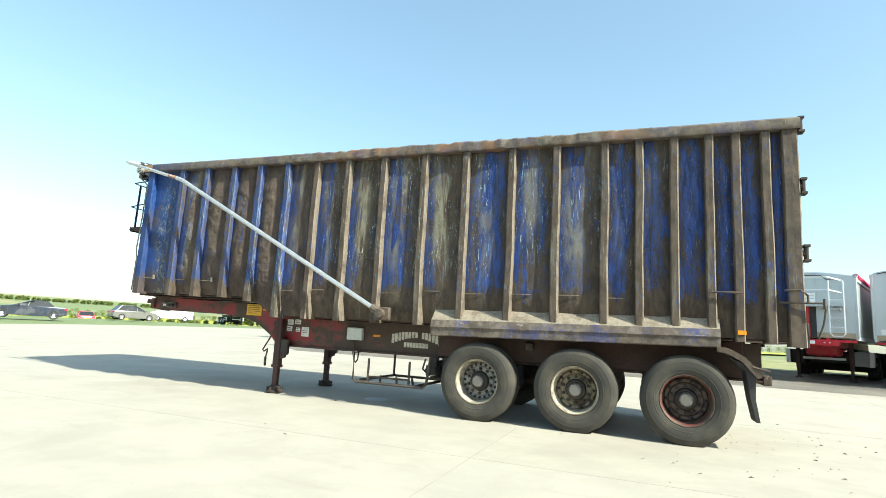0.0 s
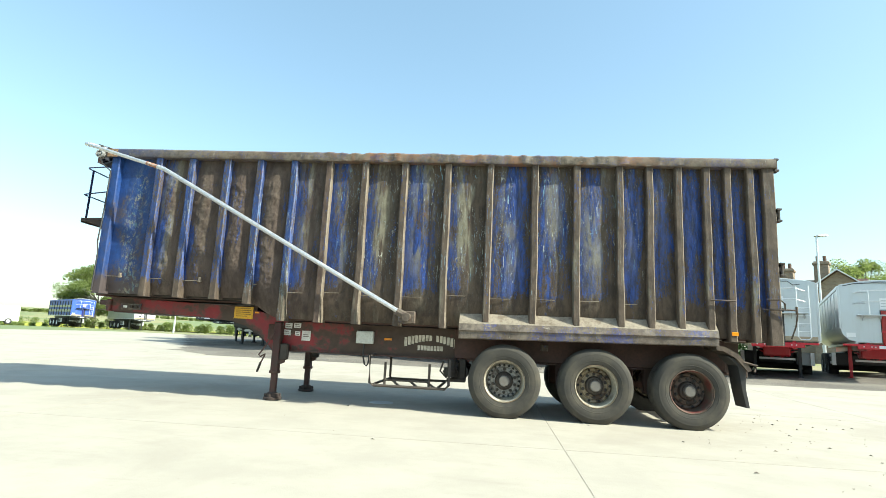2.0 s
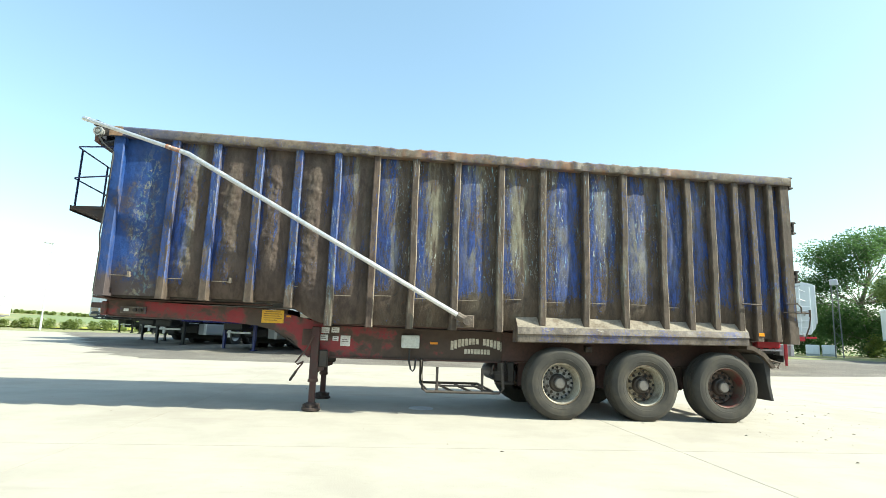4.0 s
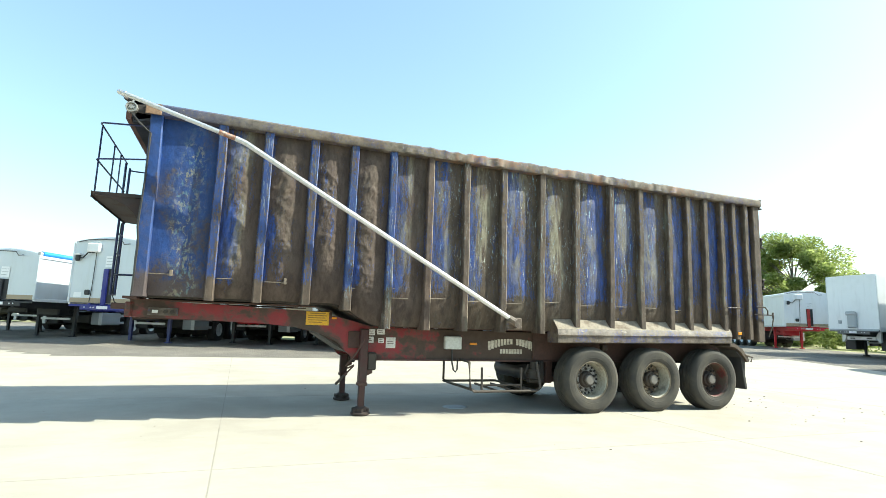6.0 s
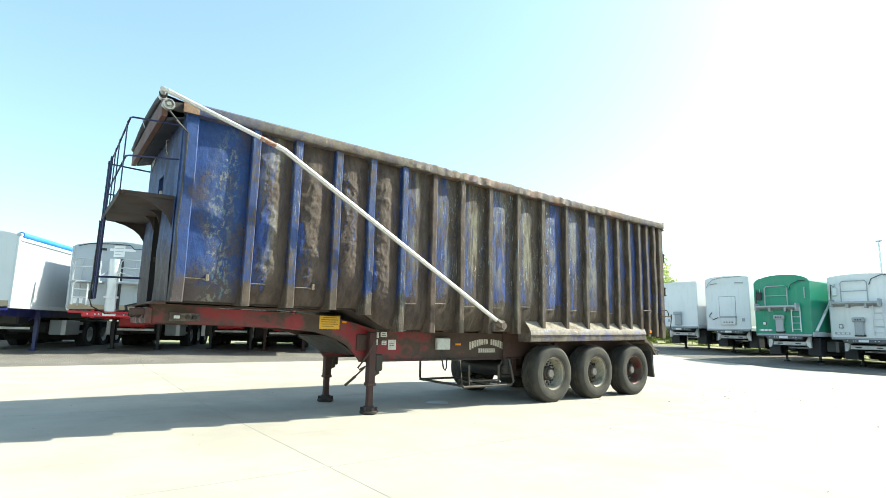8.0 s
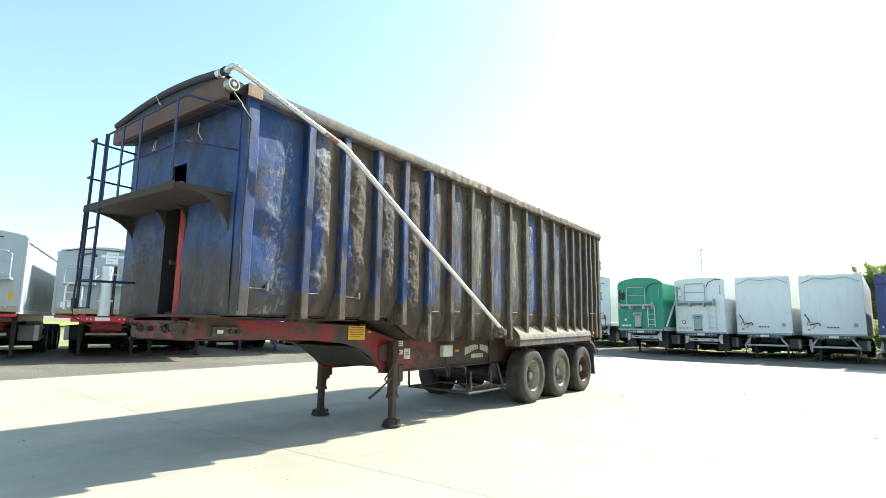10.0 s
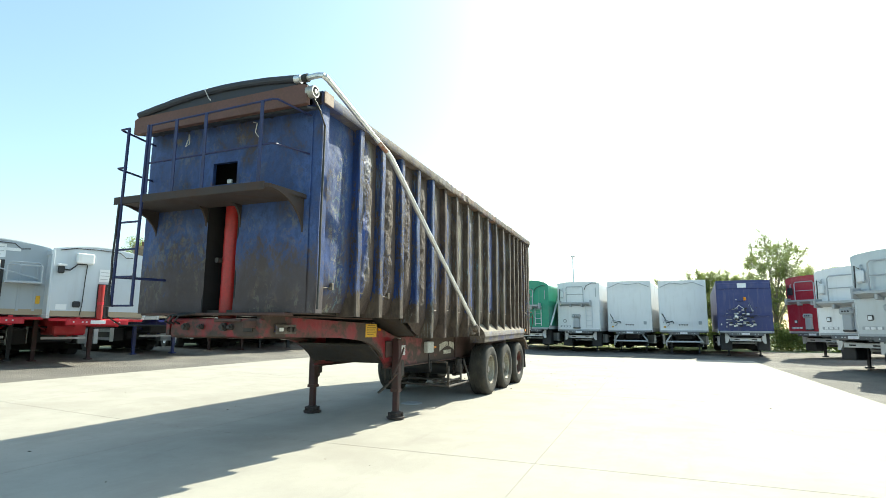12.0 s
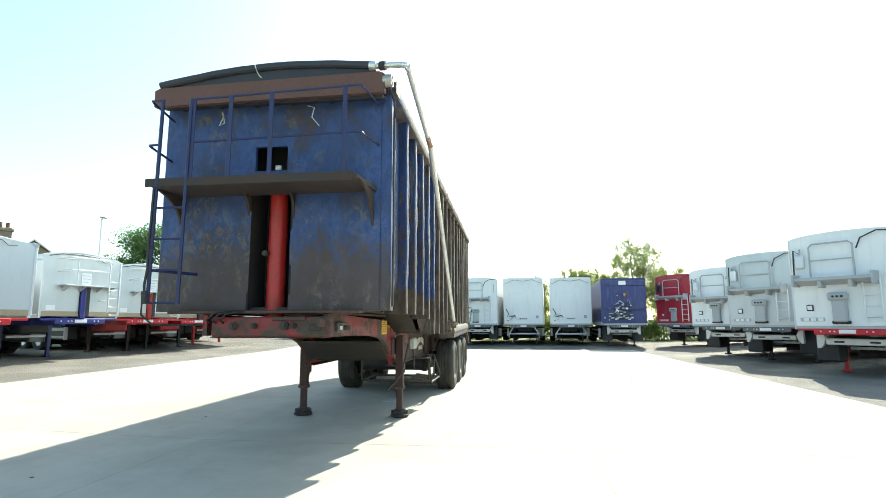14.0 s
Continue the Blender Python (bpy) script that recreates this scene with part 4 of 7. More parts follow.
part("rubbing_plate", bm, M_CHASB, tip)

# plates, lamp, and printed marks on the near beam
Y = -0.672


def face_plate(name, x0, x1, z0, z1, mat_, label="", t=0.012, y=Y):
    return part(name, box(BM(), x0, x1, y - t, y, z0, z1, 0.003), mat_, tip, label)


yp_ = face_plate("yellow_plate", -5.83, -5.5, 1.27, 1.465, M_YEL, "yellow notice plate with unreadable print", 0.006)
for k, (a, b) in enumerate(((-5.78, -5.55), (-5.8, -5.53), (-5.8, -5.56), (-5.8, -5.53), (-5.79, -5.6))):
    part("print_bar", box(BM(), a, b, Y - 0.0085, Y - 0.006, 1.435 - 0.032 * k, 1.445 - 0.032 * k), M_INK, yp_)
sock = face_plate("socket_plate", -7.86, -7.5, 1.335, 1.44, M_SKIRT, "dull steel plate with sockets", 0.03)
part("socket_cover", box(BM(), -7.81, -7.74, Y - 0.042, Y - 0.03, 1.365, 1.405, 0.004), M_WHITE, sock)
for xs in (-7.65, -7.57):
    part("socket", tube(BM(), [(xs, Y - 0.03, 1.385), (xs, Y - 0.07, 1.385)], 0.026, 12), M_HUB, sock)
face_plate("marker_lamp", -5.46, -5.39, 1.365, 1.395, M_AMB, "amber marker lamp", 0.02)
part("junction_box", box(BM(), -3.69, -3.41, Y - 0.09, Y, 0.96, 1.16, 0.014), M_PLASTIC, tip, "off-white plastic junction box")
face_plate("marker_lamp", -3.24, -3.12, 1.03, 1.065, M_AMB, "", 0.02)
for x, z, w, h in ((-4.86, 1.19, 0.12, 0.09), (-4.71, 1.2, 0.12, 0.08), (-4.88, 1.08, 0.13, 0.09), (-4.7, 1.07, 0.09, 0.07), (-4.55, 1.04, 0.15, 0.16)):
    p = face_plate("notice_plate", x - w / 2, x + w / 2, z - h / 2, z + h / 2, M_WHITE, "", 0.006)
    for k in range(2):
        part("print_bar", box(BM(), x - w * 0.35, x + w * (0.2 + 0.1 * k), Y - 0.0085, Y - 0.006, z + 0.012 - 0.03 * k, z + 0.02 - 0.03 * k), M_CHASB, p)
N1 = 15
for k in range(N1):
    if k == 8:
        continue
    q = (k - 7) / 7.0
    z = 1.075 - 0.07 * q * q
    h = 0.085 + 0.055 * abs(q)
    x = -2.49 + 0.4 * q
    part("painted_bar", box(BM(), x - 0.022, x + 0.022, Y - 0.004, Y, z - h / 2 + 0.02, z + h / 2 + 0.02), M_LETTER, tip)
for k in range(8):
    x = -2.49 + 0.052 * (k - 3.5)
    part("painted_bar", box(BM(), x - 0.021, x + 0.021, Y - 0.004, Y, 0.9, 0.975), M_LETTER, tip)

# landing legs
for sign in (-1, 1):
    y = sign * 0.77
    bm = BM()
    box(bm, -5.045, -4.925, y - 0.06, y + 0.06, 0.44, 1.24, 0.012)
    leg = part("landing_leg", bm, M_LEG, tip, "dirty red landing leg")
    part("leg_tube", box(BM(), -5.03, -4.94, y - 0.045, y + 0.045, 0.08, 0.5, 0.01), M_LEG, leg)
    bm = BM()
    box(bm, -5.055, -4.915, y - 0.07, y + 0.07, 0.42, 0.47, 0.008)
    part("leg_collar", bm, M_CHASB, leg)
    bm = lathe(BM(), [(0.0, 0.004), (0.115, 0.004), (0.14, 0.02), (0.142, 0.045), (0.118, 0.058), (0.1, 0.062), (0.098, 0.1), (0.07, 0.125), (0.0, 0.13)], 0, 0, 18, 1)
    bmesh.ops.transform(bm, matrix=Matrix(((1, 0, 0, -4.985), (0, 0, 1, y), (0, 1, 0, 0), (0, 0, 0, 1))), verts=bm.verts[:])
    bmesh.ops.recalc_face_normals(bm, faces=bm.faces[:])
    foot = part("foot", bm, M_PLAT, leg)
    for k in range(6):
        a = math.pi * (k + 0.5) / 3
        part("lug", tube(BM(), [(-4.985 + 0.112 * math.cos(a), y + 0.112 * math.sin(a), 0.05), (-4.985 + 0.112 * math.cos(a), y + 0.112 * math.sin(a), 0.105)], 0.02, 6), M_PLAT, foot)
    bm = BM()
    box(bm, -5.2, -4.93, sign * 0.68 - 0.02, sign * 0.68 + 0.02, 0.95, 1.2, 0.01)
    part("leg_bracket", bm, M_CHASB, leg)
    part("gear_box", box(BM(), -4.925, -4.79, y - 0.05, y + 0.05, 0.64, 0.9, 0.02), M_HUB, leg)
    part("leg_stay", prism(BM(), [(-4.93, 0.56), (-4.84, 0.6), (-4.84, 0.66), (-4.93, 0.66)], "y", y - 0.03, y + 0.03), M_CHASB, leg)
bm = BM()
cylinder(bm, (-4.985, -0.7, 0.98), (-4.985, 0.7, 0.98), 0.025, 10)
part("leg_shaft", bm, M_CHASB, tip)
part("leg_cross_plate", box(BM(), -4.9, -4.875, -0.62, 0.62, 0.84, 1.25, 0.006), M_HUB, tip)
part("neck_cross_plate", prism(BM(), [(-5.62, 1.14), (-5.2, 0.88), (-5.2, 0.91), (-5.62, 1.17)], "y", -0.62, 0.62), M_HUB, tip)
bm = BM()
tube(bm, [(-5.0, -0.9, 1.1), (-5.1, -0.88, 0.9), (-5.25, -0.85, 0.7), (-5.22, -0.85, 0.675), (-5.13, -0.87, 0.72), (-5.15, -0.85, 0.69), (-5.25, -0.76, 0.56)], 0.013, 8)
crank = part("crank_handle", bm, M_CHASB, tip)
part("grip", tube(BM(), [(-5.24, -0.77, 0.57), (-5.34, -0.64, 0.43)], 0.02, 8), M_HUB, crank)

# side frame, tank and spare wheel carrier
bm = BM()
tube(bm, [(-3.38, -0.66, 0.8), (-3.38, -1.0, 0.78), (-3.36, -1.02, 0.38), (-3.3, -1.02, 0.345), (-2.2, -1.02, 0.345), (-2.14, -1.02, 0.4), (-2.14, -0.9, 0.78)], 0.021, 8)
frame_ = part("side_frame", bm, M_DUSTY, tip, "dusty tubular carrier frame")
bm = BM()
tube(bm, [(-3.3, 0.3, 0.75), (-3.3, 0.3, 0.4), (-3.26, 0.28, 0.37), (-2.3, 0.28, 0.37), (-2.3, -1.0, 0.36)], 0.021, 8)
tube(bm, [(-3.3, 0.3, 0.37), (-3.3, -1.0, 0.36)], 0.021, 8)
part("carrier_rail", bm, M_DUSTY, frame_)
part("carrier_bar", tube(BM(), [(-3.14, -0.95, 0.43), (-2.45, -0.95, 0.43)], 0.016, 6), M_DUSTY, frame_)
for x in (-3.14, -2.45):
    part("carrier_post", tube(BM(), [(x, -0.95, 0.36), (x, -0.95, 0.7)], 0.02, 6), M_DUSTY, frame_)
for x in (-3.0, -2.72, -2.45):
    part("carrier_bar", tube(BM(), [(x - 0.1, -0.6, 0.42), (x + 0.1, -1.0, 0.35)], 0.018, 6), M_DUSTY, frame_)
bm = BM()
tube(bm, [(-3.56, -0.72, 0.97), (-3.56, -0.73, 0.76), (-3.53, -0.73, 0.64), (-3.5, -0.73, 0.61), (-3.47, -0.73, 0.65), (-3.46, -0.72, 0.8)], 0.014, 6)
part("hose_loop", bm, M_BLACK, tip)
bm = BM()
cylinder(bm, (-2.02, -0.7, 0.6), (-2.02, 0.6, 0.6), 0.15, 20)
part("air_tank", bm, M_BLACK, tip)
bm = BM()
cylinder(bm, (-2.14, -0.78, 0.52), (-2.14, -0.78, 0.66), 0.105, 18)
cylinder(bm, (-2.14, -0.78, 0.58), (-2.14, -0.78, 0.61), 0.122, 18)
cylinder(bm, (-2.12, -0.78, 0.66), (-2.12, -0.78, 0.78), 0.07, 14)
box(bm, -2.02, -1.9, -0.74, -0.66, 0.44, 0.8, 0.02)
box(bm, -2.2, -1.9, -0.76, -0.66, 0.44, 0.5, 0.015)
tube(bm, [(-2.06, -0.86, 0.66), (-2.04, -0.88, 0.74), (-2.06, -0.76, 0.8)], 0.014, 6)
tube(bm, [(-2.2, -0.74, 0.5), (-2.3, -0.8, 0.6), (-2.25, -0.82, 0.75)], 0.015, 6)
part("brake_chamber", bm, M_HUB, tip)


# wheels
def wheel(x, sign, rim_mat):
    """A lorry wheel: tyre flattened where it stands, rim, disc with nuts and hand holes, hub."""
    cz = 0.525
    prof = [(0.30, 1.235), (0.315, 1.258), (0.335, 1.265), (0.345, 1.268), (0.352, 1.268), (0.356, 1.2715), (0.364, 1.2735), (0.368, 1.2715), (0.39, 1.276), (0.43, 1.275), (0.446, 1.272), (0.45, 1.273), (0.458, 1.2705), (0.462, 1.268), (0.478, 1.264), (0.5, 1.25), (0.52, 1.23), (0.53, 1.20)]
    for k in range(4):
        y = 1.175 - 0.066 * k
        prof += [(0.53, y + 0.016), (0.53, y - 0.022), (0.518, y - 0.026), (0.518, y - 0.034), (0.53, y - 0.038)]
    prof += [(0.53, 0.93), (0.515, 0.905), (0.45, 0.885), (0.36, 0.89), (0.30, 0.92)]
    bm = lathe(BM(), prof, x, cz, 64, sign)
    for v in bm.verts:
        if v.co.z < 0.02:
            v.co.z = 0.004
    w = part("wheel", bm, M_TYRE, tip, "worn grey lorry tyre on a dirty steel rim")
    bm = lathe(BM(), [(0.302, 1.225), (0.307, 1.24), (0.305, 1.254), (0.298, 1.256), (0.292, 1.248), (0.29, 1.225)], x, cz, 48, sign, True)
    rim = part("rim", bm, M_RIM4 if rim_mat is M_RIM3 else M_LIP, w)
    bm = lathe(BM(), [(0.294, 0.9), (0.292, 1.2), (0.291, 1.236), (0.282, 1.225), (0.276, 1.17), (0.266, 1.07), (0.258, 1.02)], x, cz, 48, sign)
    part("barrel", bm, M_RIM3 if rim_mat is M_RIM3 else M_BARREL, rim)
    back = 0.05
    bm = lathe(BM(), [(q, v - back) for q, v in ((0.262, 1.065), (0.25, 1.09), (0.236, 1.1), (0.206, 1.09), (0.19, 1.112), (0.13, 1.112), (0.13, 1.08))], x, cz, 48, sign)
    part("disc", bm, M_DISC if rim_mat is M_RIM else M_RIM2 if rim_mat is M_RIM2 else M_RIM4, rim)
    for k in range(10):
        a = 2 * math.pi * (k + 0.5) / 10
        bm = BM()
        px, pz = x + 0.168 * math.cos(a), cz + 0.168 * math.sin(a)
        tube(bm, [(px, sign * (1.107 - back), pz), (px, sign * (1.117 - back), pz)], 0.024, 10)
        tube(bm, [(px, sign * (1.117 - back), pz), (px, sign * (1.15 - back), pz)], 0.0165, 6)
        part("wheel_nut", bm, M_HUB, rim)
    for k in range(20):
        a = 2 * math.pi * k / 20
        px, pz = x + 0.226 * math.cos(a), cz + 0.226 * math.sin(a)
        if k % 2 == 0 or rim_mat is M_RIM:
            # Solid dark studs stand in for the shade inside the hand holes.
            bm = BM()
            tube(bm, [(px, sign * (1.085 - back), pz), (px, sign * (1.102 - back), pz)], 0.019, 8)
            part("hand_hole_shade", bm, M_DARK, rim)
    bm = lathe(BM(), [(q, v - back) for q, v in ((0.135, 1.08), (0.135, 1.14), (0.122, 1.175), (0.1, 1.19), (0.095, 1.215), (0.0, 1.215))], x, cz, 24, sign)
    part("hub", bm, M_HUB, w)
    bm = lathe(BM(), [(q, v - back) for q, v in ((0.08, 1.205), (0.078, 1.238), (0.066, 1.247), (0, 1.249))], x, cz, 20, sign)
    part("hub_cap", bm, M_CAP, w)
    bm = BM()
    cylinder(bm, (x, sign * 0.9, cz), (x, sign * 0.8, cz), 0.22, 20)
    part("brake_drum", bm, M_HUB, w)


for x, rm in ((-1.31, M_RIM), (0.0, M_RIM2), (1.31, M_RIM3)):
    wheel(x, -1, rm)
    wheel(x, 1, M_RIM2)
    bm = BM()
    cylinder(bm, (x, -0.85, 0.525), (x, 0.85, 0.525), 0.075, 12)
    part("axle", bm, M_CHASB, tip)
    for sign in (-1, 1):
        bm = BM()
        box(bm, x - 0.5, x - 0.36, sign * 0.58 - 0.06, sign * 0.58 + 0.06, 0.42, 0.82, 0.02)
        prism(bm, [(x - 0.46, 0.45), (x + 0.1, 0.4), (x + 0.45, 0.42), (x + 0.45, 0.48), (x - 0.4, 0.54)], "y", sign * 0.58 - 0.04, sign * 0.58 + 0.04)
        part("suspension_arm", bm, M_CHASB, tip)
        bm = lathe(BM(), [(0, 0.45), (0.1, 0.45), (0.13, 0.5), (0.11, 0.57), (0.14, 0.65), (0.12, 0.76), (0, 0.78)], 0, 0, 16, 1)
        bmesh.ops.transform(bm, matrix=Matrix(((1, 0, 0, x + 0.38), (0, 0, 1, sign * 0.52), (0, 1, 0, 0), (0, 0, 0, 1))), verts=bm.verts[:])
        bmesh.ops.recalc_face_normals(bm, faces=bm.faces[:])
        part("air_bag", bm, M_FLAP, tip)

# rear wing and flap
for sign in (-1, 1):
    bm = BM()
    outer = [(1.64, 1.19), (1.76, 1.17), (1.93, 1.08), (2.06, 0.93), (2.1, 0.86)]
    inner = [(2.05, 0.84), (1.9, 1.02), (1.74, 1.11), (1.64, 1.12)]
    prism(bm, outer + inner, "y", sign * 1.31, sign * 0.85)
    part("rear_wing", bm, M_RIB, tip, "dirty brown rear mudguard")
    bm = BM()
    prism(bm, [(1.9, 1.01), (2.04, 0.86), (2.03, 0.6), (2.07, 0.35), (2.03, 0.35), (1.98, 0.6), (1.94, 0.92), (1.8, 1.05)], "y", sign * 1.26, sign * 0.9)
    part("mud_flap", bm, M_FLAP, tip, "black rubber mud flap")
bm = BM()
tube(bm, [(2.0, -1.3, 0.97), (2.17, -1.31, 0.93), (2.13, -1.31, 0.85)], 0.018, 6)
part("wing_stay", bm, M_RIB, tip)
bm = BM()
box(bm, 2.2, 2.3, -0.72, 0.72, 0.74, 0.86, 0.01)
part("rear_bumper", bm, M_CHAS, tip)
bm = BM()
box(bm, -0.75, -0.64, -0.78, -0.7, 0.98, 1.08, 0.01)
part("side_lamp", bm, M_SKIRT, tip)


# ---- parked trailers ----
def coat(name, col, rough=0.35, metal=0.0, dirt=(0.35, 0.33, 0.29), amount=0.22):
    n = Nodes(name, rough, metal)
    big = n.ramp(n.noise(0.9, 5, 0.6), 0.45, 0.75)
    run = n.ramp(n.noise(1.0, 5, 0.6, n.scaled(5, 5, 0.7)), 0.5, 0.75)
    mask = n.math("MULTIPLY", n.math("ADD", big, run), amount * 0.7)
    n.bump(n.noise(2.0, 2), 0.08, 0.02)
    return n.done(n.mix(mask, col, dirt), n.ramp(big, 0, 1, rough, rough + 0.15))


M_TW = coat("trailer_white", (0.8, 0.81, 0.82))
M_TS = coat("trailer_silver", (0.55, 0.58, 0.6), 0.36, 0.5)
M_TG = coat("trailer_green", (0.02, 0.27, 0.16))
M_TB = coat("trailer_navy", (0.022, 0.035, 0.16))
M_TR = coat("trailer_red", (0.42, 0.025, 0.04))
M_TGREY = coat("trailer_grey", (0.38, 0.42, 0.46))
M_CR = coat("chassis_red", (0.5, 0.015, 0.03), 0.4)
M_CB = coat("chassis_blue", (0.018, 0.025, 0.2), 0.4)
M_CG = coat("chassis_grey", (0.12, 0.125, 0.13), 0.5)
M_CK = coat("chassis_black", (0.02, 0.021, 0.024), 0.5, 0, (0.09, 0.085, 0.075), 0.3)
M_TRIM = coat("pale_trim", (0.68, 0.7, 0.72), 0.4, 0.3)
M_BLUES = coat("blue_sheet", (0.02, 0.2, 0.62), 0.6)
M_REDS = coat("red_sheet", (0.6, 0.03, 0.1), 0.6)
M_GREY2 = coat("unit_grey", (0.4, 0.42, 0.44), 0.5)
M_PALE = coat("pale_silver", (0.58, 0.62, 0.66), 0.36, 0.2)
PAINT = {"white": M_TW, "silver": M_TS, "green": M_TG, "navy": M_TB, "red": M_TR, "grey": M_TGREY, "black": M_CK, "blue": M_CB, "pale": M_PALE}


def far_wheel(parent, x, y, sign, r=0.5):
    bm = lathe(BM(), [(r * 0.55, 0.0), (r * 0.9, 0.03), (r, -0.03), (r, -0.3), (r * 0.9, -0.34), (r * 0.55, -0.34)], 0, 0, 24, sign)
    bmesh.ops.transform(bm, matrix=Matrix.Translation((x, y, r + 0.01)), verts=bm.verts[:])
    w = part("wheel", bm, M_FLAP, parent)
    bm = lathe(BM(), [(r * 0.58, -0.01), (r * 0.5, -0.03), (r * 0.42, -0.11), (r * 0.25, -0.11), (r * 0.22, -0.02), (0, -0.02)], 0, 0, 18, sign)
    bmesh.ops.transform(bm, matrix=Matrix.Translation((x, y, r + 0.01)), verts=bm.verts[:])
    part("rim", bm, M_TRIM, w)


def far_leg(parent, x, y, h, material):
    bm = BM()
    box(bm, x - 0.06, x + 0.06, y - 0.06, y + 0.06, 0.35, h, 0.008)
    box(bm, x - 0.045, x + 0.045, y - 0.045, y + 0.045, 0.06, 0.4)
    box(bm, x - 0.13, x + 0.13, y - 0.1, y + 0.1, 0.0, 0.07, 0.02)
    part("landing_leg", bm, material, parent)


def shell(L, z0, z1, crown, w=1.25, belly=0.0):
    """A long body with a crowned roof and, for tippers, a rounded belly."""
    pro = [(-w, z1 - 0.02)]
    if belly:
        pro += [(-w + belly * (1 - math.cos(a)) - 0.0, z0 + belly * (1 - math.sin(a))) for a in (0.0, 0.5, 1.0, math.pi / 2)]
        pro += [(w - belly * (1 - math.cos(a)), z0 + belly * (1 - math.sin(a))) for a in (math.pi / 2, 1.0, 0.5, 0.0)]
    else:
        pro += [(-w, z0), (w, z0)]
    pro += [(w, z1 - 0.02)]
    pro += [(w * math.cos(a), z1 + crown * math.sin(a)) for a in (math.pi * k / 10 for k in range(0, 11))]
    return prism(BM(), pro[::-1], "x", 0.0, L)


def undercarriage(t, L, zc, chassis, legs, axles, kp=2.6, leg_mat=None):
    cm = chassis
    for s in (-1, 1):
        bm = BM()
        box(bm, 0.0, L - 0.3, s * 0.5 - 0.05, s * 0.5 + 0.05, zc - 0.28, zc - 0.02)
        part("chassis_beam", bm, cm, t)
        far_leg(t, kp, s * 0.75, zc - 0.05, leg_mat or legs)
        bm = BM()
        tube(bm, [(kp, s * 0.7, zc - 0.25), (kp + 0.1, s * 0.1, zc - 0.62)], 0.03, 6)
        part("leg_brace", bm, cm, t)
    bm = BM()
    box(bm, -0.04, 0.05, -0.8, 0.8, zc - 0.24, zc - 0.07, 0.02)
    box(bm, -0.02, 0.04, -1.2, 1.2, zc - 0.13, zc - 0.06, 0.01)
    pl = part("front_plate", bm, legs, t)
    for y in (-0.55, -0.42, 0.3, 0.4, 0.62):
        bm = BM()
        tube(bm, [(-0.03, y, zc - 0.15), (-0.06, y, zc - 0.15)], 0.022, 8)
        part("coupling", bm, M_TRIM, pl)
    part("light_bar", box(BM(), -0.055, -0.035, -0.18, 0.2, zc - 0.2, zc - 0.1, 0.005), M_TW, pl)
    part("leg_shaft", cylinder(BM(), (kp, -0.7, zc - 0.3), (kp, 0.7, zc - 0.3), 0.03, 6), M_CK, t)
    part("gear_box", box(BM(), kp - 0.5, kp + 0.6, -0.45, 0.45, zc - 0.55, zc - 0.1, 0.05), M_CR if cm is M_CR else M_CK, t)
    part("cross_bar", box(BM(), kp - 0.1, kp - 0.04, -0.6, 0.6, zc - 0.68, zc - 0.6, 0.01), M_TRIM, t)
    for s in (-1, 1):
        part("side_locker", box(BM(), kp + 0.9, kp + 2.0, s * 0.95 - 0.25, s * 0.95 + 0.25, 0.5, 1.0, 0.03), M_TGREY if s < 0 else M_CK, t)
        part("tank", cylinder(BM(), (kp + 2.3, s * 0.8, 0.75), (kp + 3.4, s * 0.8, 0.75), 0.22, 12), M_CK, t)
    for s in (-1, 1):
        part("suspension_block", box(BM(), L - 4.7, L - 0.9, s * 0.5 - 0.16, s * 0.5 + 0.16, 0.42, 1.1, 0.05), M_CK, t)
    for x in (L - 4.95, L - 0.7, kp + 2.05):
        part("mud_flap", box(BM(), x - 0.015, x + 0.015, -1.15, 1.15, 0.3, 1.0, 0.01), M_FLAP, t)
    part("spare_carrier", box(BM(), kp + 1.0, kp + 2.4, -0.6, 0.6, 0.55, 0.95, 0.05), M_CK, t)
    for s in (-1, 1):
        bm = BM()
        for z in (0.55, 0.85):
            box(bm, kp + 0.8, L - 4.8, s * 1.2 - 0.015, s * 1.2 + 0.015, z, z + 0.1)
        part("side_guard", bm, M_GREY2, t)
        part("guard_end", box(BM(), kp + 0.76, kp + 0.8, s * 1.2 - 0.07, s * 1.2 + 0.07, 0.5, 1.0, 0.01), M_TRIM, t)
        for k in range(axles):
            far_wheel(t, L - 4.2 + 1.31 * k, s * 1.24, s)
    for k in range(axles):
        part("axle", cylinder(BM(), (L - 4.2 + 1.31 * k, -0.9, 0.51), (L - 4.2 + 1.31 * k, 0.9, 0.51), 0.07, 8), cm, t)


def pipe_frame(t, x, y0, y1, z0, z1, bars=(), mat_=None):
    bm = BM()
    tube(bm, [(x, y0, z0), (x, y0, z1 - 0.08), (x, y0 + 0.08, z1), (x, y1 - 0.08, z1), (x, y1, z1 - 0.08), (x, y1, z0)], 0.025, 6)
    for z in bars:
        tube(bm, [(x, y0, z), (x, y1, z)], 0.02, 6)
    return part("rail_frame", bm, mat_ or M_TRIM, t)


def rungs(t, x, y0, y1, z0, z1, step_=0.28):
    for y in (y0, y1):
        part("ladder_stile", tube(BM(), [(x, y, z0), (x, y, z1)], 0.025, 6), M_TRIM, t)
    z = z0 + 0.12
    while z < z1:
        part("rung", tube(BM(), [(x, y0, z), (x, y1, z)], 0.018, 6), M_TRIM, t)
        z += step_


M_SAND = coat("tan_band", (0.36, 0.29, 0.2), 0.6)


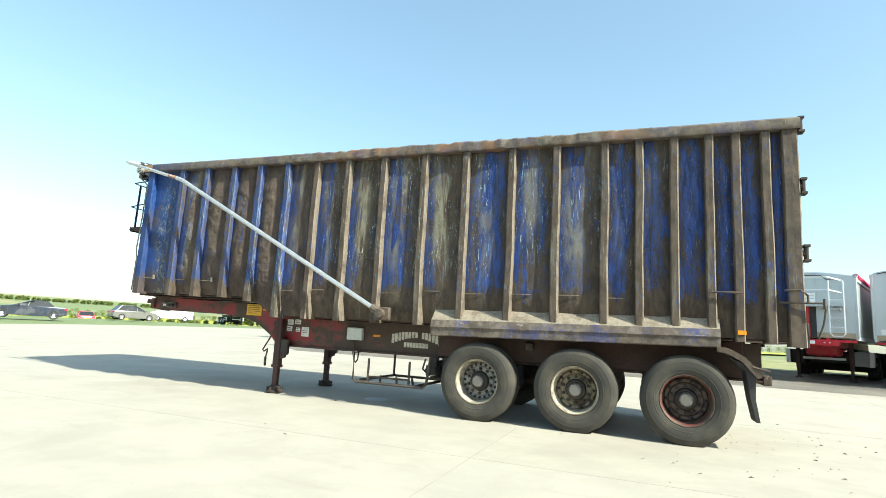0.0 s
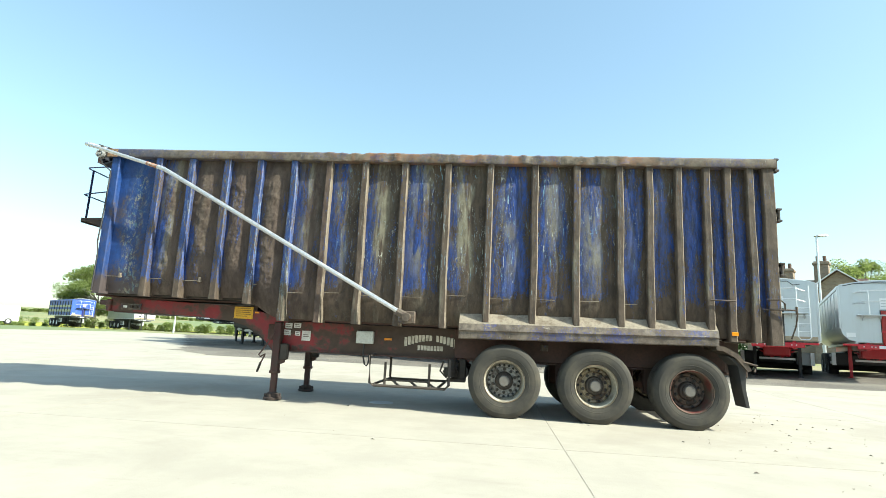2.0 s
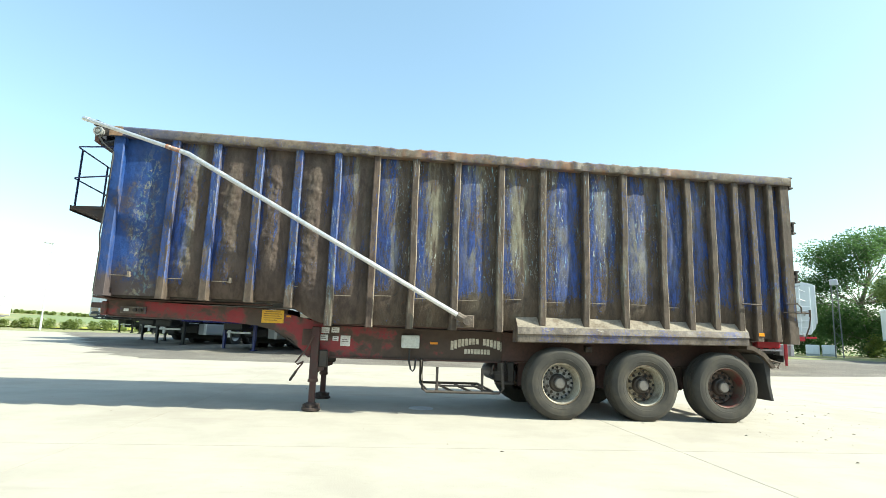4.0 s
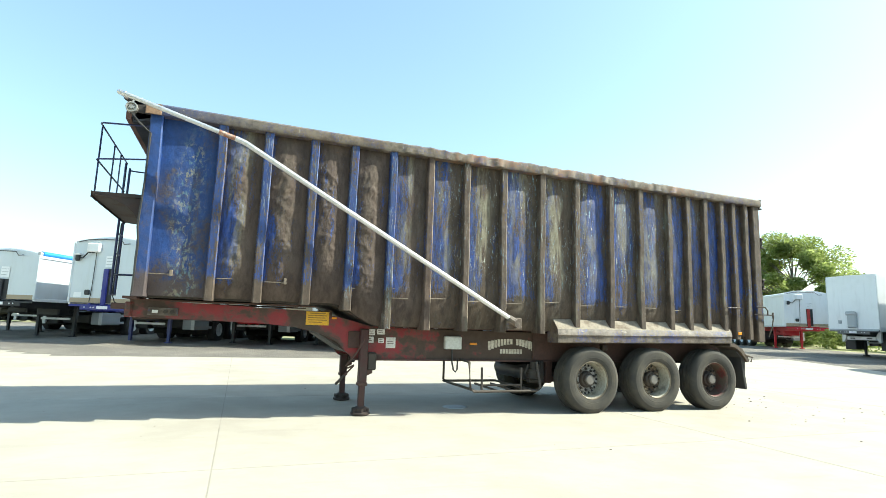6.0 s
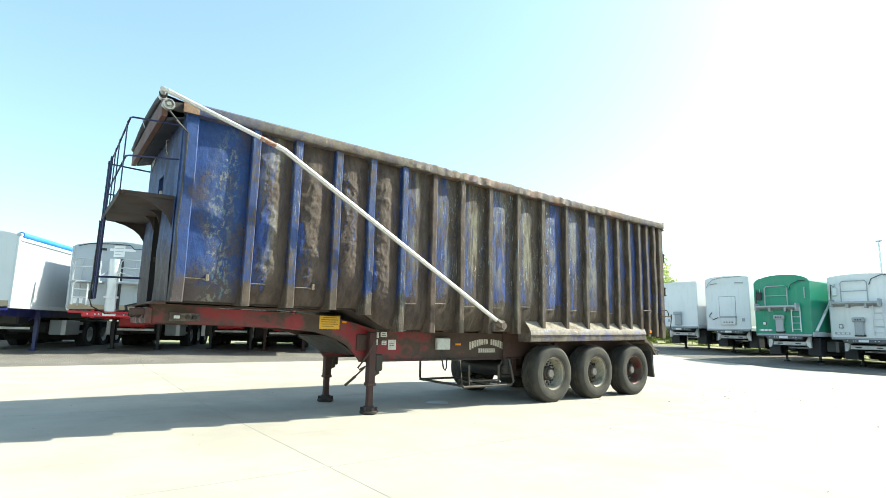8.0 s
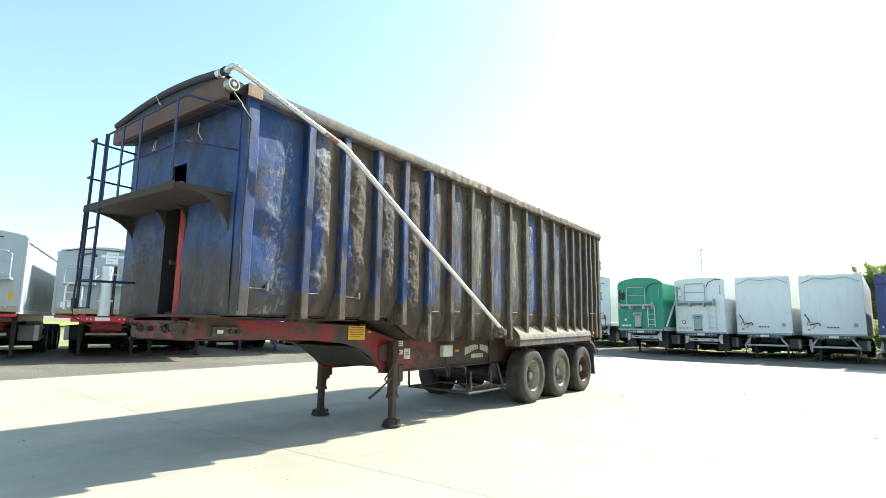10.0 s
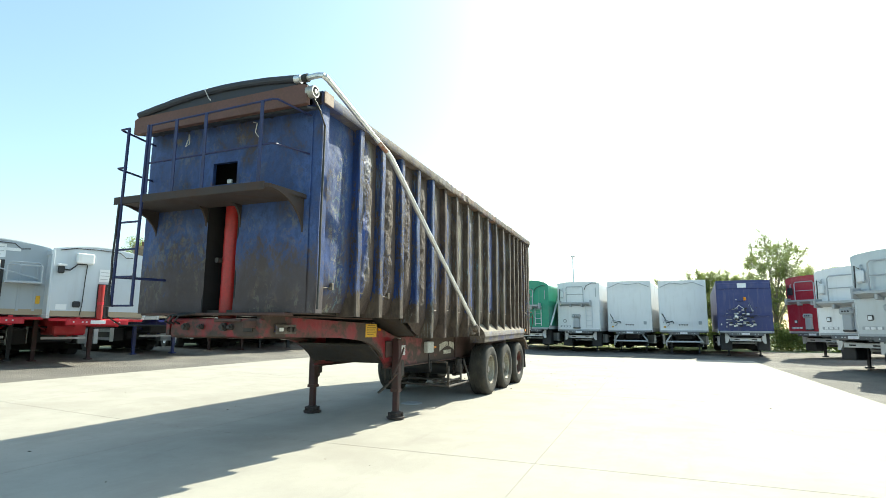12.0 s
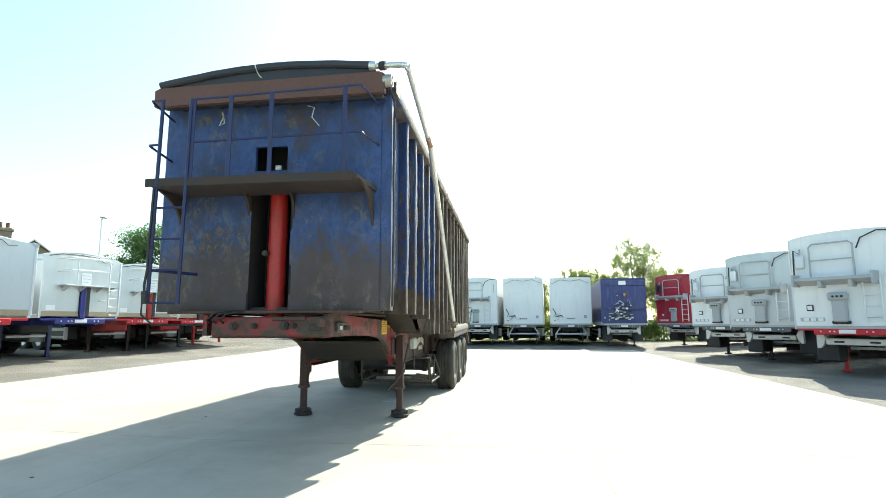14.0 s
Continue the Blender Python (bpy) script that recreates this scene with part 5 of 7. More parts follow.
def tipper(name, label, m, paint, chassis, ram_mat, sheet_mat, rounded, L=9.6, h=3.35, variant=0, legs=None, banded=None):
    """A parked alloy tipping trailer seen from its front."""
    t = thing(name, label, "semi-trailer", "parked tipping trailers", m)
    zc = 1.36
    b = part("body", shell(L, zc, h, 0.16, 1.25, 0.5 if rounded else 0.04), paint, t)
    for s in (-1, 1):
        part("top_rail", box(BM(), 0.0, L, s * 1.25 - 0.04, s * 1.25 + 0.04, h - 0.12, h + 0.01, 0.01), paint, b)
        part("bottom_rail", box(BM(), 0.02, L, s * (0.8 if rounded else 1.22) - 0.04, s * (0.8 if rounded else 1.22) + 0.04, zc - 0.06, zc + 0.05, 0.01), M_TRIM, b)
        if rounded:
            for k in range(1, 8):
                part("body_seam", box(BM(), k * L / 8 - 0.02, k * L / 8 + 0.02, s * 1.262 - 0.008, s * 1.262 + 0.008, zc + 0.55, h - 0.12), M_TS, b)
        part("corner_trim", box(BM(), -0.02, 0.06, s * 1.24 - 0.035, s * 1.24 + 0.035, zc + 0.46 if rounded else zc, h + 0.01, 0.012), paint, b)
    pts = [(0.15, 1.2 - 2.4 * k / 12, h + 0.05 + 0.16 * math.sin(math.pi * k / 12)) for k in range(13)]
    part("sheet_roll", tube(BM(), pts, 0.03, 8), paint if sheet_mat in (M_REDS, M_BLUES) else M_GREY2, t)
    if sheet_mat is not M_CK:
        part("sheet_edge", cylinder(BM(), (0.1, -1.24, h + 0.05), (L, -1.24, h + 0.05), 0.09, 12), sheet_mat, t)
        part("roller_end", cylinder(BM(), (-0.02, -1.24, h + 0.05), (0.1, -1.24, h + 0.05), 0.06, 12), M_GREY2, t)
    part("cord", tube(BM(), [(-0.03, 1.1, h + 0.02), (-0.05, 0.75, h + 0.1), (-0.04, 0.2, h + 0.12), (-0.05, -0.4, h + 0.1), (-0.09, -0.55, h - 0.04), (-0.08, -0.75, h - 0.02)], 0.014, 5), M_CK, t)
    if not rounded:
        part("tan_band", box(BM(), -0.006, 0.0, -1.19, 1.19, zc + 0.0, zc + 0.15), M_SAND, b)
    zr = h - 0.85 if variant != 2 else h - 0.35
    # Thin black plate on the wall; its colour stands for the slot's inner shade.
    part("ram_slot_shade", box(BM(), -0.012, 0.0, -0.24, 0.1, zc + 0.0, zr), M_CK, b)
    r = part("ram", cylinder(BM(), (-0.04, 0.0, zc - 0.06), (-0.04, 0.0, zr - 0.02), 0.16 if variant == 2 else 0.08, 16), M_RAM if ram_mat is M_CR else ram_mat, t)
    part("ram_collar", cylinder(BM(), (-0.04, 0.0, zc + 0.35), (-0.04, 0.0, zc + 0.42), 0.21 if variant == 2 else 0.088, 16), ram_mat, r)
    pl = part("notice_plate", box(BM(), -0.016, -0.012, -0.24, 0.08, zr + 0.06, zr + 0.42), M_TW, b)
    for k in range(3):
        part("print_bar", box(BM(), -0.019, -0.016, -0.2 + 0.06 * (k == 2), 0.05, zr + 0.33 - 0.1 * k, zr + 0.345 - 0.1 * k), M_GREY2, pl)
    part("white_label", box(BM(), -0.009, -0.006, 0.82, 1.08, zc + 0.18, zc + 0.33), M_TW, b)
    if variant == 2:
        for y in (-0.95, -0.6, 0.6, 0.95):
            part("rib", box(BM(), -0.02, 0.0, y - 0.03, y + 0.03, zc + 0.1, h - 0.35, 0.006), paint, b)
        part("header_slot", box(BM(), -0.012, 0.0, 0.3, 0.45, h - 0.1, h - 0.02), M_CK, b)
        part("header_plate", box(BM(), -0.012, 0.0, -0.55, 0.2, h - 0.1, h - 0.02), M_TW, b)
        for ya, yb in ((0.25, 1.05), (-1.05, -0.25)):
            part("catwalk", box(BM(), -0.4, 0.0, ya, yb, zc + 0.82, zc + 0.88, 0.01), paint, t)
            pipe_frame(t, -0.38, ya + 0.03, yb - 0.03, zc + 0.88, h - 0.42, (zc + 1.3,), paint)
            part("stay", tube(BM(), [(-0.38, ya + 0.1, zc + 0.95), (-0.15, 0.15 if ya > 0 else -0.15, zc + 1.2)], 0.018, 6), paint, t)
        pipe_frame(t, -0.42, 0.55, 0.95, zc + 0.12, zc + 0.85, (zc + 0.35, zc + 0.6), M_TRIM)
        part("yellow_label", box(BM(), -0.009, -0.003, -1.08, -0.92, zc + 0.3, zc + 0.52), M_YEL, b)
    elif variant == 1:
        part("catwalk", box(BM(), -0.34, 0.0, -0.95, 0.75, zc + 0.92, zc + 0.96, 0.008), paint, t)
        for y in (0.6, 0.1, -0.45, -0.85):
            part("bracket", prism(BM(), [(-0.32, zc + 0.92), (0.0, zc + 0.92), (0.0, zc + 0.76), (-0.08, zc + 0.8)], "y", y - 0.012, y + 0.012), M_GREY2, t)
        for z in (zc + 1.42, zc + 1.8):
            part("hand_rail", tube(BM(), [(-0.02, 0.82, z - 0.06), (-0.32, 0.6, z), (-0.32, -0.6, z), (-0.03, -0.9, z - 0.08)], 0.016, 6), M_TRIM, t)
        part("rail_post", tube(BM(), [(-0.32, 0.42, zc + 0.96), (-0.32, 0.42, zc + 1.8)], 0.018, 6), M_TRIM, t)
        bm = BM()
        tube(bm, [(-0.33, -0.62, h - 0.1), (-0.33, -0.62, zc + 0.12), (-0.33, -0.68, zc + 0.04), (-0.33, -0.92, zc + 0.04), (-0.33, -0.98, zc + 0.12), (-0.33, -0.98, h - 0.1)], 0.02, 6)
        lad = part("ladder_frame", bm, M_TRIM, t)
        for k in range(4):
            part("rung", tube(BM(), [(-0.33, -0.62, zc + 0.3 + 0.27 * k), (-0.33, -0.98, zc + 0.3 + 0.27 * k)], 0.014, 6), M_TRIM, lad)
        for y, z in ((0.75, zc + 1.75), (0.85, zc + 1.35), (-0.5, zc + 0.5)):
            part("grab_bar", tube(BM(), [(-0.03, y, z), (-0.08, y - 0.05, z), (-0.08, y - 0.3, z + 0.02), (-0.03, y - 0.35, z + 0.02)], 0.014, 6), M_GREY2, t)
    else:
        part("control_box", box(BM(), -0.14, 0.0, 0.28, 0.72, h - 0.32, h - 0.02, 0.03), M_TW, t)
        part("valve", box(BM(), -0.12, 0.0, 0.98, 1.12, h - 0.62, h - 0.4, 0.03), M_CK, t)
        part("valve_cover", box(BM(), -0.14, 0.0, 0.94, 1.14, h - 0.42, h - 0.36, 0.01), M_TW, t)
        part("hose", tube(BM(), [(-0.07, 1.0, h - 0.5), (-0.1, 0.85, h - 0.52), (-0.1, 0.75, h - 0.42), (-0.1, 0.68, h - 0.34), (-0.1, 0.45, h - 0.33)], 0.02, 6), M_CK, t)
        part("chain", tube(BM(), [(-0.04, 0.42, h - 0.34), (-0.03, 0.44, zc + 1.0), (-0.03, 0.46, zc + 0.3), (-0.03, 0.5, zc + 0.02)], 0.012, 5), M_CK, t)
        part("lamp_box", box(BM(), -0.06, 0.0, 0.5, 0.7, zc + 0.25, zc + 0.42, 0.03), M_CK, t)
    if banded:
        for s in (-1, 1):
            for z in (zc + 0.45, zc + 1.0):
                part("side_band", box(BM(), 0.1, L - 0.1, s * 1.262 - 0.01, s * 1.262 + 0.01, z, z + 0.28), banded, b)
            for k in range(9):
                x = 0.3 + k * (L - 0.6) / 8
                part("side_post", box(BM(), x - 0.06, x + 0.06, s * 1.28 - 0.03, s * 1.28 + 0.03, zc, h - 0.1, 0.01), M_CK, b)
    undercarriage(t, L, zc, M_CK if chassis is M_CG else chassis, chassis, 3, 2.6, legs)
    return t


def floor_trailer(name, label, m, paint, h, variant, L=12.5, flat=False, red=False):
    """A tall box-like bulk trailer with its headboard gear."""
    t = thing(name, label, "semi-trailer", "parked bulk trailers", m)
    zc = 1.31
    b = part("body", shell(L, zc, h - (0.0 if flat else 0.12), 0.02 if flat else 0.36 if paint is M_TG else 0.14, 1.25), paint, t)
    for s in (-1, 1):
        part("corner_trim", box(BM(), -0.015, 0.05, s * 1.24 - 0.02, s * 1.24 + 0.02, zc, h - 0.1, 0.008), M_TRIM if paint is M_TW else paint, b)
        part("bottom_rail", box(BM(), 0.0, L, s * 1.25 - 0.02, s * 1.25 + 0.02, zc - 0.1, zc + 0.1, 0.01), M_TRIM, b)
    part("sill", box(BM(), -0.03, 0.04, -1.2, 1.2, zc - 0.08, zc, 0.01), M_GREY2, b)
    if variant == "ladder":
        pipe_frame(t, -0.12, -0.32, 0.7, h - 1.25, h - 0.3, (h - 0.75,), M_GREY2)
        part("shelf", prism(BM(), [(-0.35, h - 1.22), (0.0, h - 1.22), (0.0, h - 1.42), (-0.06, h - 1.42), (-0.35, h - 1.3)], "y", -0.75, 1.05), M_GREY2, t)
        for y in (-0.77, 1.05):
            part("shelf_end", box(BM(), -0.4, 0.0, y - 0.02, y + 0.04, h - 1.45, h - 1.12, 0.01), M_GREY2, t)
        part("shelf_bracket", box(BM(), -0.3, 0.0, -0.3, -0.2, h - 1.5, h - 1.3, 0.02), M_GREY2, t)
        part("shelf_bracket", box(BM(), -0.3, 0.0, 0.4, 0.5, h - 1.5, h - 1.3, 0.02), M_GREY2, t)
        u = part("coupling_unit", box(BM(), -0.14, 0.0, -0.06, 0.28, zc + 0.1, zc + 0.72, 0.03), M_GREY2, t)
        part("coupling_head", box(BM(), -0.2, -0.08, -0.14, 0.36, zc + 0.66, zc + 0.88, 0.05), M_GREY2, u)
        part("coupling_foot", box(BM(), -0.1, 0.0, -0.1, 0.32, zc + 0.05, zc + 0.13, 0.02), M_CK, u)
        for y in (0.0, 0.1, 0.2):
            part("coupling", tube(BM(), [(-0.2, y, zc + 0.77), (-0.23, y, zc + 0.77)], 0.03, 8), M_CK, u)
        part("junction_box", box(BM(), -0.12, 0.0, 0.86, 1.1, h - 0.95, h - 0.55, 0.04), M_CK if paint in (M_TG, M_TR) else M_TRIM, t)
        part("gear_plate", box(BM(), -0.02, 0.0, 0.5, 1.1, zc + 0.12, zc + 0.22, 0.005), M_GREY2, t)
        for y in (0.6, 0.78, 0.95):
            part("notice_plate", box(BM(), -0.024, -0.02, y - 0.06, y + 0.06, zc + 0.13, zc + 0.21), M_TW, t)
        part("hose", tube(BM(), [(-0.05, 0.95, h - 0.55), (-0.1, 1.1, h - 0.42), (-0.1, 1.12, h - 1.1), (-0.06, 1.02, h - 1.3)], 0.02, 6), M_CK, t)
        part("cord", tube(BM(), [(-0.06, -0.38, h - 0.5), (-0.1, -0.5, h - 0.25), (-0.1, -0.85, h - 0.1), (-0.05, -1.1, h - 0.12)], 0.018, 6), M_CK, t)
        if paint is M_TG:
            part("sheet_arm", tube(BM(), [(0.25, -1.31, zc + 0.15), (2.6, -1.33, h - 0.35)], 0.06, 6), M_TW, t)
        sq = part("square_socket", box(BM(), -0.03, 0.0, 0.75, 0.92, zc + 0.4, zc + 0.57, 0.02), M_CK, t)
        part("socket_face", box(BM(), -0.034, -0.028, 0.775, 0.895, zc + 0.425, zc + 0.545), M_TW, sq)
        rungs(t, -0.1, -0.82, -0.45, zc + 0.1, h - 1.3)
        for y in (0.95, -1.05):
            part("grab_bar", tube(BM(), [(-0.03, y, h - 0.9), (-0.08, y, h - 0.88), (-0.08, y, h - 0.42), (-0.03, y, h - 0.4)], 0.02, 6), M_GREY2, t)
    elif variant == "plain":
        u = part("coupling_unit", box(BM(), -0.14, 0.0, -0.25, 0.2, zc + 0.05, zc + 0.8, 0.04), M_GREY2, t)
        part("coupling_head", box(BM(), -0.18, -0.1, -0.3, 0.25, zc + 0.65, zc + 0.85, 0.05), M_GREY2, u)
        part("square_socket", box(BM(), -0.03, 0.0, 0.55, 0.72, zc + 0.25, zc + 0.42, 0.02), M_GREY2, t)
    elif variant == "door":
        for s in (-1, 1):
            part("sheet_strap", tube(BM(), [(-0.04, s * 0.95, h - 0.42), (-0.07, s * 0.6, h - 0.38), (-0.05, s * 0.5, h - 0.4)], 0.03, 6), M_GREY2, t)
        part("head_cord", tube(BM(), [(-0.05, 1.15, h - 0.6), (-0.09, 1.0, h - 0.35), (-0.08, 0.7, h - 0.14), (-0.05, 0.3, h - 0.08), (-0.05, -0.9, h - 0.06)], 0.02, 6), M_GREY2, t)
        part("coupling_tray", box(BM(), -0.16, 0.0, -0.52, 0.42, zc + 0.58, zc + 0.68, 0.02), M_GREY2, t)
        for y in (-0.3, -0.15, 0.0, 0.15):
            part("coupling", tube(BM(), [(-0.12, y, zc + 0.36), (-0.16, y, zc + 0.36)], 0.03, 8), M_CK, t)
        part("hatch", box(BM(), -0.02, 0.0, -0.45, 0.45, zc + 0.7, zc + 1.75, 0.008), M_TW, t)
        part("hatch_edge", box(BM(), -0.008, 0.001, -0.48, 0.48, zc + 0.67, zc + 1.78), M_GREY2, t)
        part("coupling_unit", box(BM(), -0.12, 0.0, -0.5, 0.4, zc + 0.2, zc + 0.65, 0.03), M_TRIM, t)
        part("square_socket", box(BM(), -0.03, 0.0, -0.95, -0.78, zc + 0.4, zc + 0.57, 0.02), M_GREY2, t)
        part("hose", tube(BM(), [(-0.05, 0.9, zc + 0.9), (-0.1, 1.05, zc + 0.7), (-0.1, 0.8, zc + 0.5), (-0.08, 0.5, zc + 0.62)], 0.025, 6), M_CK, t)
    elif variant == "tied":
        for s in (-1, 1):
            part("sheet_strap", tube(BM(), [(-0.03, s * 1.15, h - 0.35), (-0.05, s * 0.6, h - 0.12), (-0.03, 0.0, h - 0.2)], 0.02, 6), M_GREY2, t)
        part("hose", tube(BM(), [(-0.05, 1.1, zc + 0.9), (-0.12, 0.95, zc + 0.65), (-0.1, 0.9, zc + 0.4), (-0.1, 0.55, zc + 0.5), (-0.06, 0.5, zc + 0.38)], 0.03, 6), M_CK, t)
        part("hose", tube(BM(), [(-0.05, 1.05, zc + 0.4), (-0.12, 0.98, zc + 0.55), (-0.12, 0.8, zc + 0.52), (-0.1, 0.7, zc + 0.35), (-0.06, 0.85, zc + 0.22)], 0.022, 6), M_GREY2, t)
        part("mark_plate", box(BM(), -0.012, 0.0, 0.92, 1.04, zc + 0.14, zc + 0.22), M_YEL, t)
        part("square_socket", box(BM(), -0.03, 0.0, -0.95, -0.78, zc + 0.32, zc + 0.5, 0.02), M_GREY2, t)
        for k in range(4):
            part("coupling", tube(BM(), [(0.0, 0.2 - 0.13 * k, zc + 0.3), (-0.06, 0.2 - 0.13 * k, zc + 0.3)], 0.04, 8), M_CK, t)
        bm = BM()
        for s in (-1, 1):
            tube(bm, [(0.1, s * 0.55, zc - 0.05), (0.2, s * 0.95, 0.68), (0.3, s * 0.95, 0.45)], 0.045, 6)
        tube(bm, [(0.2, -0.95, 0.68), (0.2, 0.95, 0.68)], 0.045, 6)
        tube(bm, [(0.1, -0.6, zc - 0.08), (0.1, 0.6, zc - 0.08)], 0.045, 6)
        part("support_frame", bm, M_TRIM, t)
    elif variant == "machine":
        rnd = random.Random(5)
        part("header", box(BM(), -0.05, 0.0, -1.2, 1.2, h - 0.42, h - 0.12, 0.02), M_TB, t)
        part("sign", box(BM(), -0.07, -0.05, -0.15, 0.25, h - 0.36, h - 0.14), M_TW, t)
        for k in range(80):
            y, z = max(-1.0, min(1.1, rnd.gauss(0.2, 0.42))), zc + 0.2 + abs(rnd.gauss(0, 0.55))
            w, hh = rnd.uniform(0.03, 0.17), rnd.uniform(0.02, 0.1)
            part("fitting", box(BM(), -0.2 + rnd.uniform(0, 0.1), 0.0, y - w / 2, y + w / 2, z - hh / 2, z + hh / 2, 0.01), rnd.choice((M_TRIM, M_TW, M_GREY2, M_CK, M_TB)), t)
        for k in range(7):
            y, z = rnd.uniform(-0.2, 0.4), zc + rnd.uniform(0.7, 1.3)
            part("hose", tube(BM(), [(-0.16, y, z), (-0.2, y + rnd.uniform(-0.2, 0.2), z + rnd.uniform(-0.2, 0.25)), (-0.18, y + rnd.uniform(-0.4, 0.3), z + rnd.uniform(-0.3, 0.3))], 0.02, 6), rnd.choice((M_TRIM, M_CK)), t)
        part("beacon", lathe(BM(), [(0, 0), (0.07, 0), (0.06, -0.15), (0, -0.18)], 0, 0, 12, -1), M_AMB, t).matrix_basis = pose(-0.1, -0.05, h - 0.85, -90, 0, 0)
        part("rail", box(BM(), -0.1, 0.0, -1.15, 1.1, zc + 0.75, zc + 0.82, 0.01), M_TB, t)
    if variant != "tied":
        bm = BM()
        box(bm, 0.45, 0.6, -0.72, 0.72, zc - 0.52, zc - 0.34, 0.02)
        for s in (-1, 1):
            prism(bm, [(s * 0.72, zc - 0.34), (s * 0.86, zc - 0.1), (s * 0.94, zc - 0.1), (s * 0.94, zc - 0.62), (s * 0.86, zc - 0.62), (s * 0.78, zc - 0.52)][::s], "x", 0.46, 0.58)
        tray = part("under_run_tray", bm, M_TRIM, t)
        for y in (-0.4, 0.4):
            part("tray_slot", box(BM(), 0.44, 0.452, y - 0.12, y + 0.12, zc - 0.46, zc - 0.41, 0.004), M_CK, tray)
        part("front_locker", box(BM(), 0.9, 1.5, -1.15, -0.6, 0.32, zc - 0.15, 0.03), M_CK, t)
        part("front_locker", box(BM(), 0.9, 1.5, 0.6, 1.15, 0.32, zc - 0.15, 0.03), M_CK, t)
        part("coupling_plate", box(BM(), 0.1, 1.3, -0.5, 0.5, zc - 0.2, zc - 0.1, 0.02), M_CK, t)
    undercarriage(t, L, zc, M_CG, M_CR if red else M_CG, 3, 1.75, M_CR if red else M_CK)
    return t


def row_pose(x, y, facing, dz=0.0):
    """A trailer whose headboard stands at (x, y) and looks along the heading in degrees."""
    return pose(x, y, gz(x, y) + dz, 0, 0, facing + 180)


A = 25.0
LEFT = [
    (-33.0, "pale", M_CK, M_CK, M_CK, False, 1), (-29.0, "pale", M_CK, M_CK, M_CK, False, 0), (-17.6, "silver", M_CK, M_CK, M_CK, False, 0),
    (-12.8, "pale", M_CK, M_CK, M_BLUES, False, 0),
    (-9.85, "pale", M_CB, M_CB, M_BLUES, False, 0), (-6.6, "grey", M_CR, M_TRIM, M_CK, False, 2), (-3.5, "grey", M_CR, M_TRIM, M_CK, False, 2),
    (0.0, "pale", M_CR, M_CR, M_GREY2, False, 0), (3.1, "silver", M_CB, M_CB, M_CK, False, 1), (6.55, "silver", M_CR, M_CR, M_REDS, False, 1),
    (9.5, "silver", M_CR, M_CK, M_CK, False, 1), (13.05, "silver", M_CR, M_CR, M_CK, True, 1)]
WORD = {id(M_CR): "red", id(M_CB): "blue", id(M_CK): "black", id(M_CG): "grey"}
FRONT = {0.0: (-1.95, 10.25, 16.0), 3.1: (2.05, 10.9, 14.0), 6.55: (5.5, 11.1, 23.0), -33.0: (-27.6, 39.0, 25.0), -29.0: (-24.4, 35.5, 25.0), -17.6: (-16.6, 17.4, 25.0),
         -12.8: (-14.5, 13.9, 25.0), -9.85: (-10.94, 11.65, 25.3), -6.6: (-7.34, 11.79, 25.0), -3.5: (-4.09, 11.47, 25.0)}
for lx, col, ch, rm, sh, rounded, var in LEFT:
    fx, fy, turn = FRONT.get(lx, (lx - 2.6 * math.sin(radians(A)), 13.2 - 2.6 * math.cos(radians(A)), A))
    # Most legs take a paint darker than the chassis, for shade underneath.
    tipper("parked_tipper_trailer", f"clean {col} alloy tipping trailer on a {WORD[id(ch)]} chassis, parked on gravel", row_pose(fx, fy, 270.0 - turn), PAINT[col], ch, rm, sh, rounded, 9.6, 2.9 if lx < -12 else 3.15 if -4 < lx < 8 else 3.34, var, M_CK if lx in (-12.8, -33.0, -29.0, -17.6, -6.6, -3.5, 9.5) else M_TB if lx in (-9.85, 3.1) else ch if lx == 13.05 else M_LEG)
FAR = [(21.08, 8.69, "white", 3.9, "plain", True), (21.06, 5.84, "white", 4.2, "door", False), (18.66, 2.24, "green", 3.84, "ladder", False), (19.6, -0.55, "white", 4.1, "ladder", False),
       (20.36, -3.35, "white", 4.14, "tied", True), (19.71, -6.17, "white", 4.06, "tied", True), (18.04, -8.93, "navy", 3.85, "machine", True)]
for fx, fy, col, h, var, flat in FAR:
    floor_trailer("parked_bulk_trailer", f"tall {col} bulk trailer, parked facing the yard", row_pose(fx, fy, 176) @ Matrix.Diagonal((1, 0.97, 1, 1)), PAINT[col], h, var, 12.5, flat)
tipper("parked_tipper_trailer", "white tipping trailer on a red chassis, parked behind the bulk trailers", row_pose(24.0, 12.9, 240.0), M_TW, M_CR, M_CR, M_CK, False, 9.6, 3.2, 0, M_CR)
B = 130.0
for fx, fy, col, h in ((18.9, -12.0, "red", 4.1), (10.3, -11.2, "white", 3.68), (6.57, -11.3, "silver", 3.82), (1.95, -11.25, "white", 3.82)):
    floor_trailer("parked_bulk_trailer", f"tall {col} bulk trailer with headboard ladder, parked at an angle", row_pose(fx, fy, B), PAINT[col], h, "ladder", 12.5, False, fx < 3)


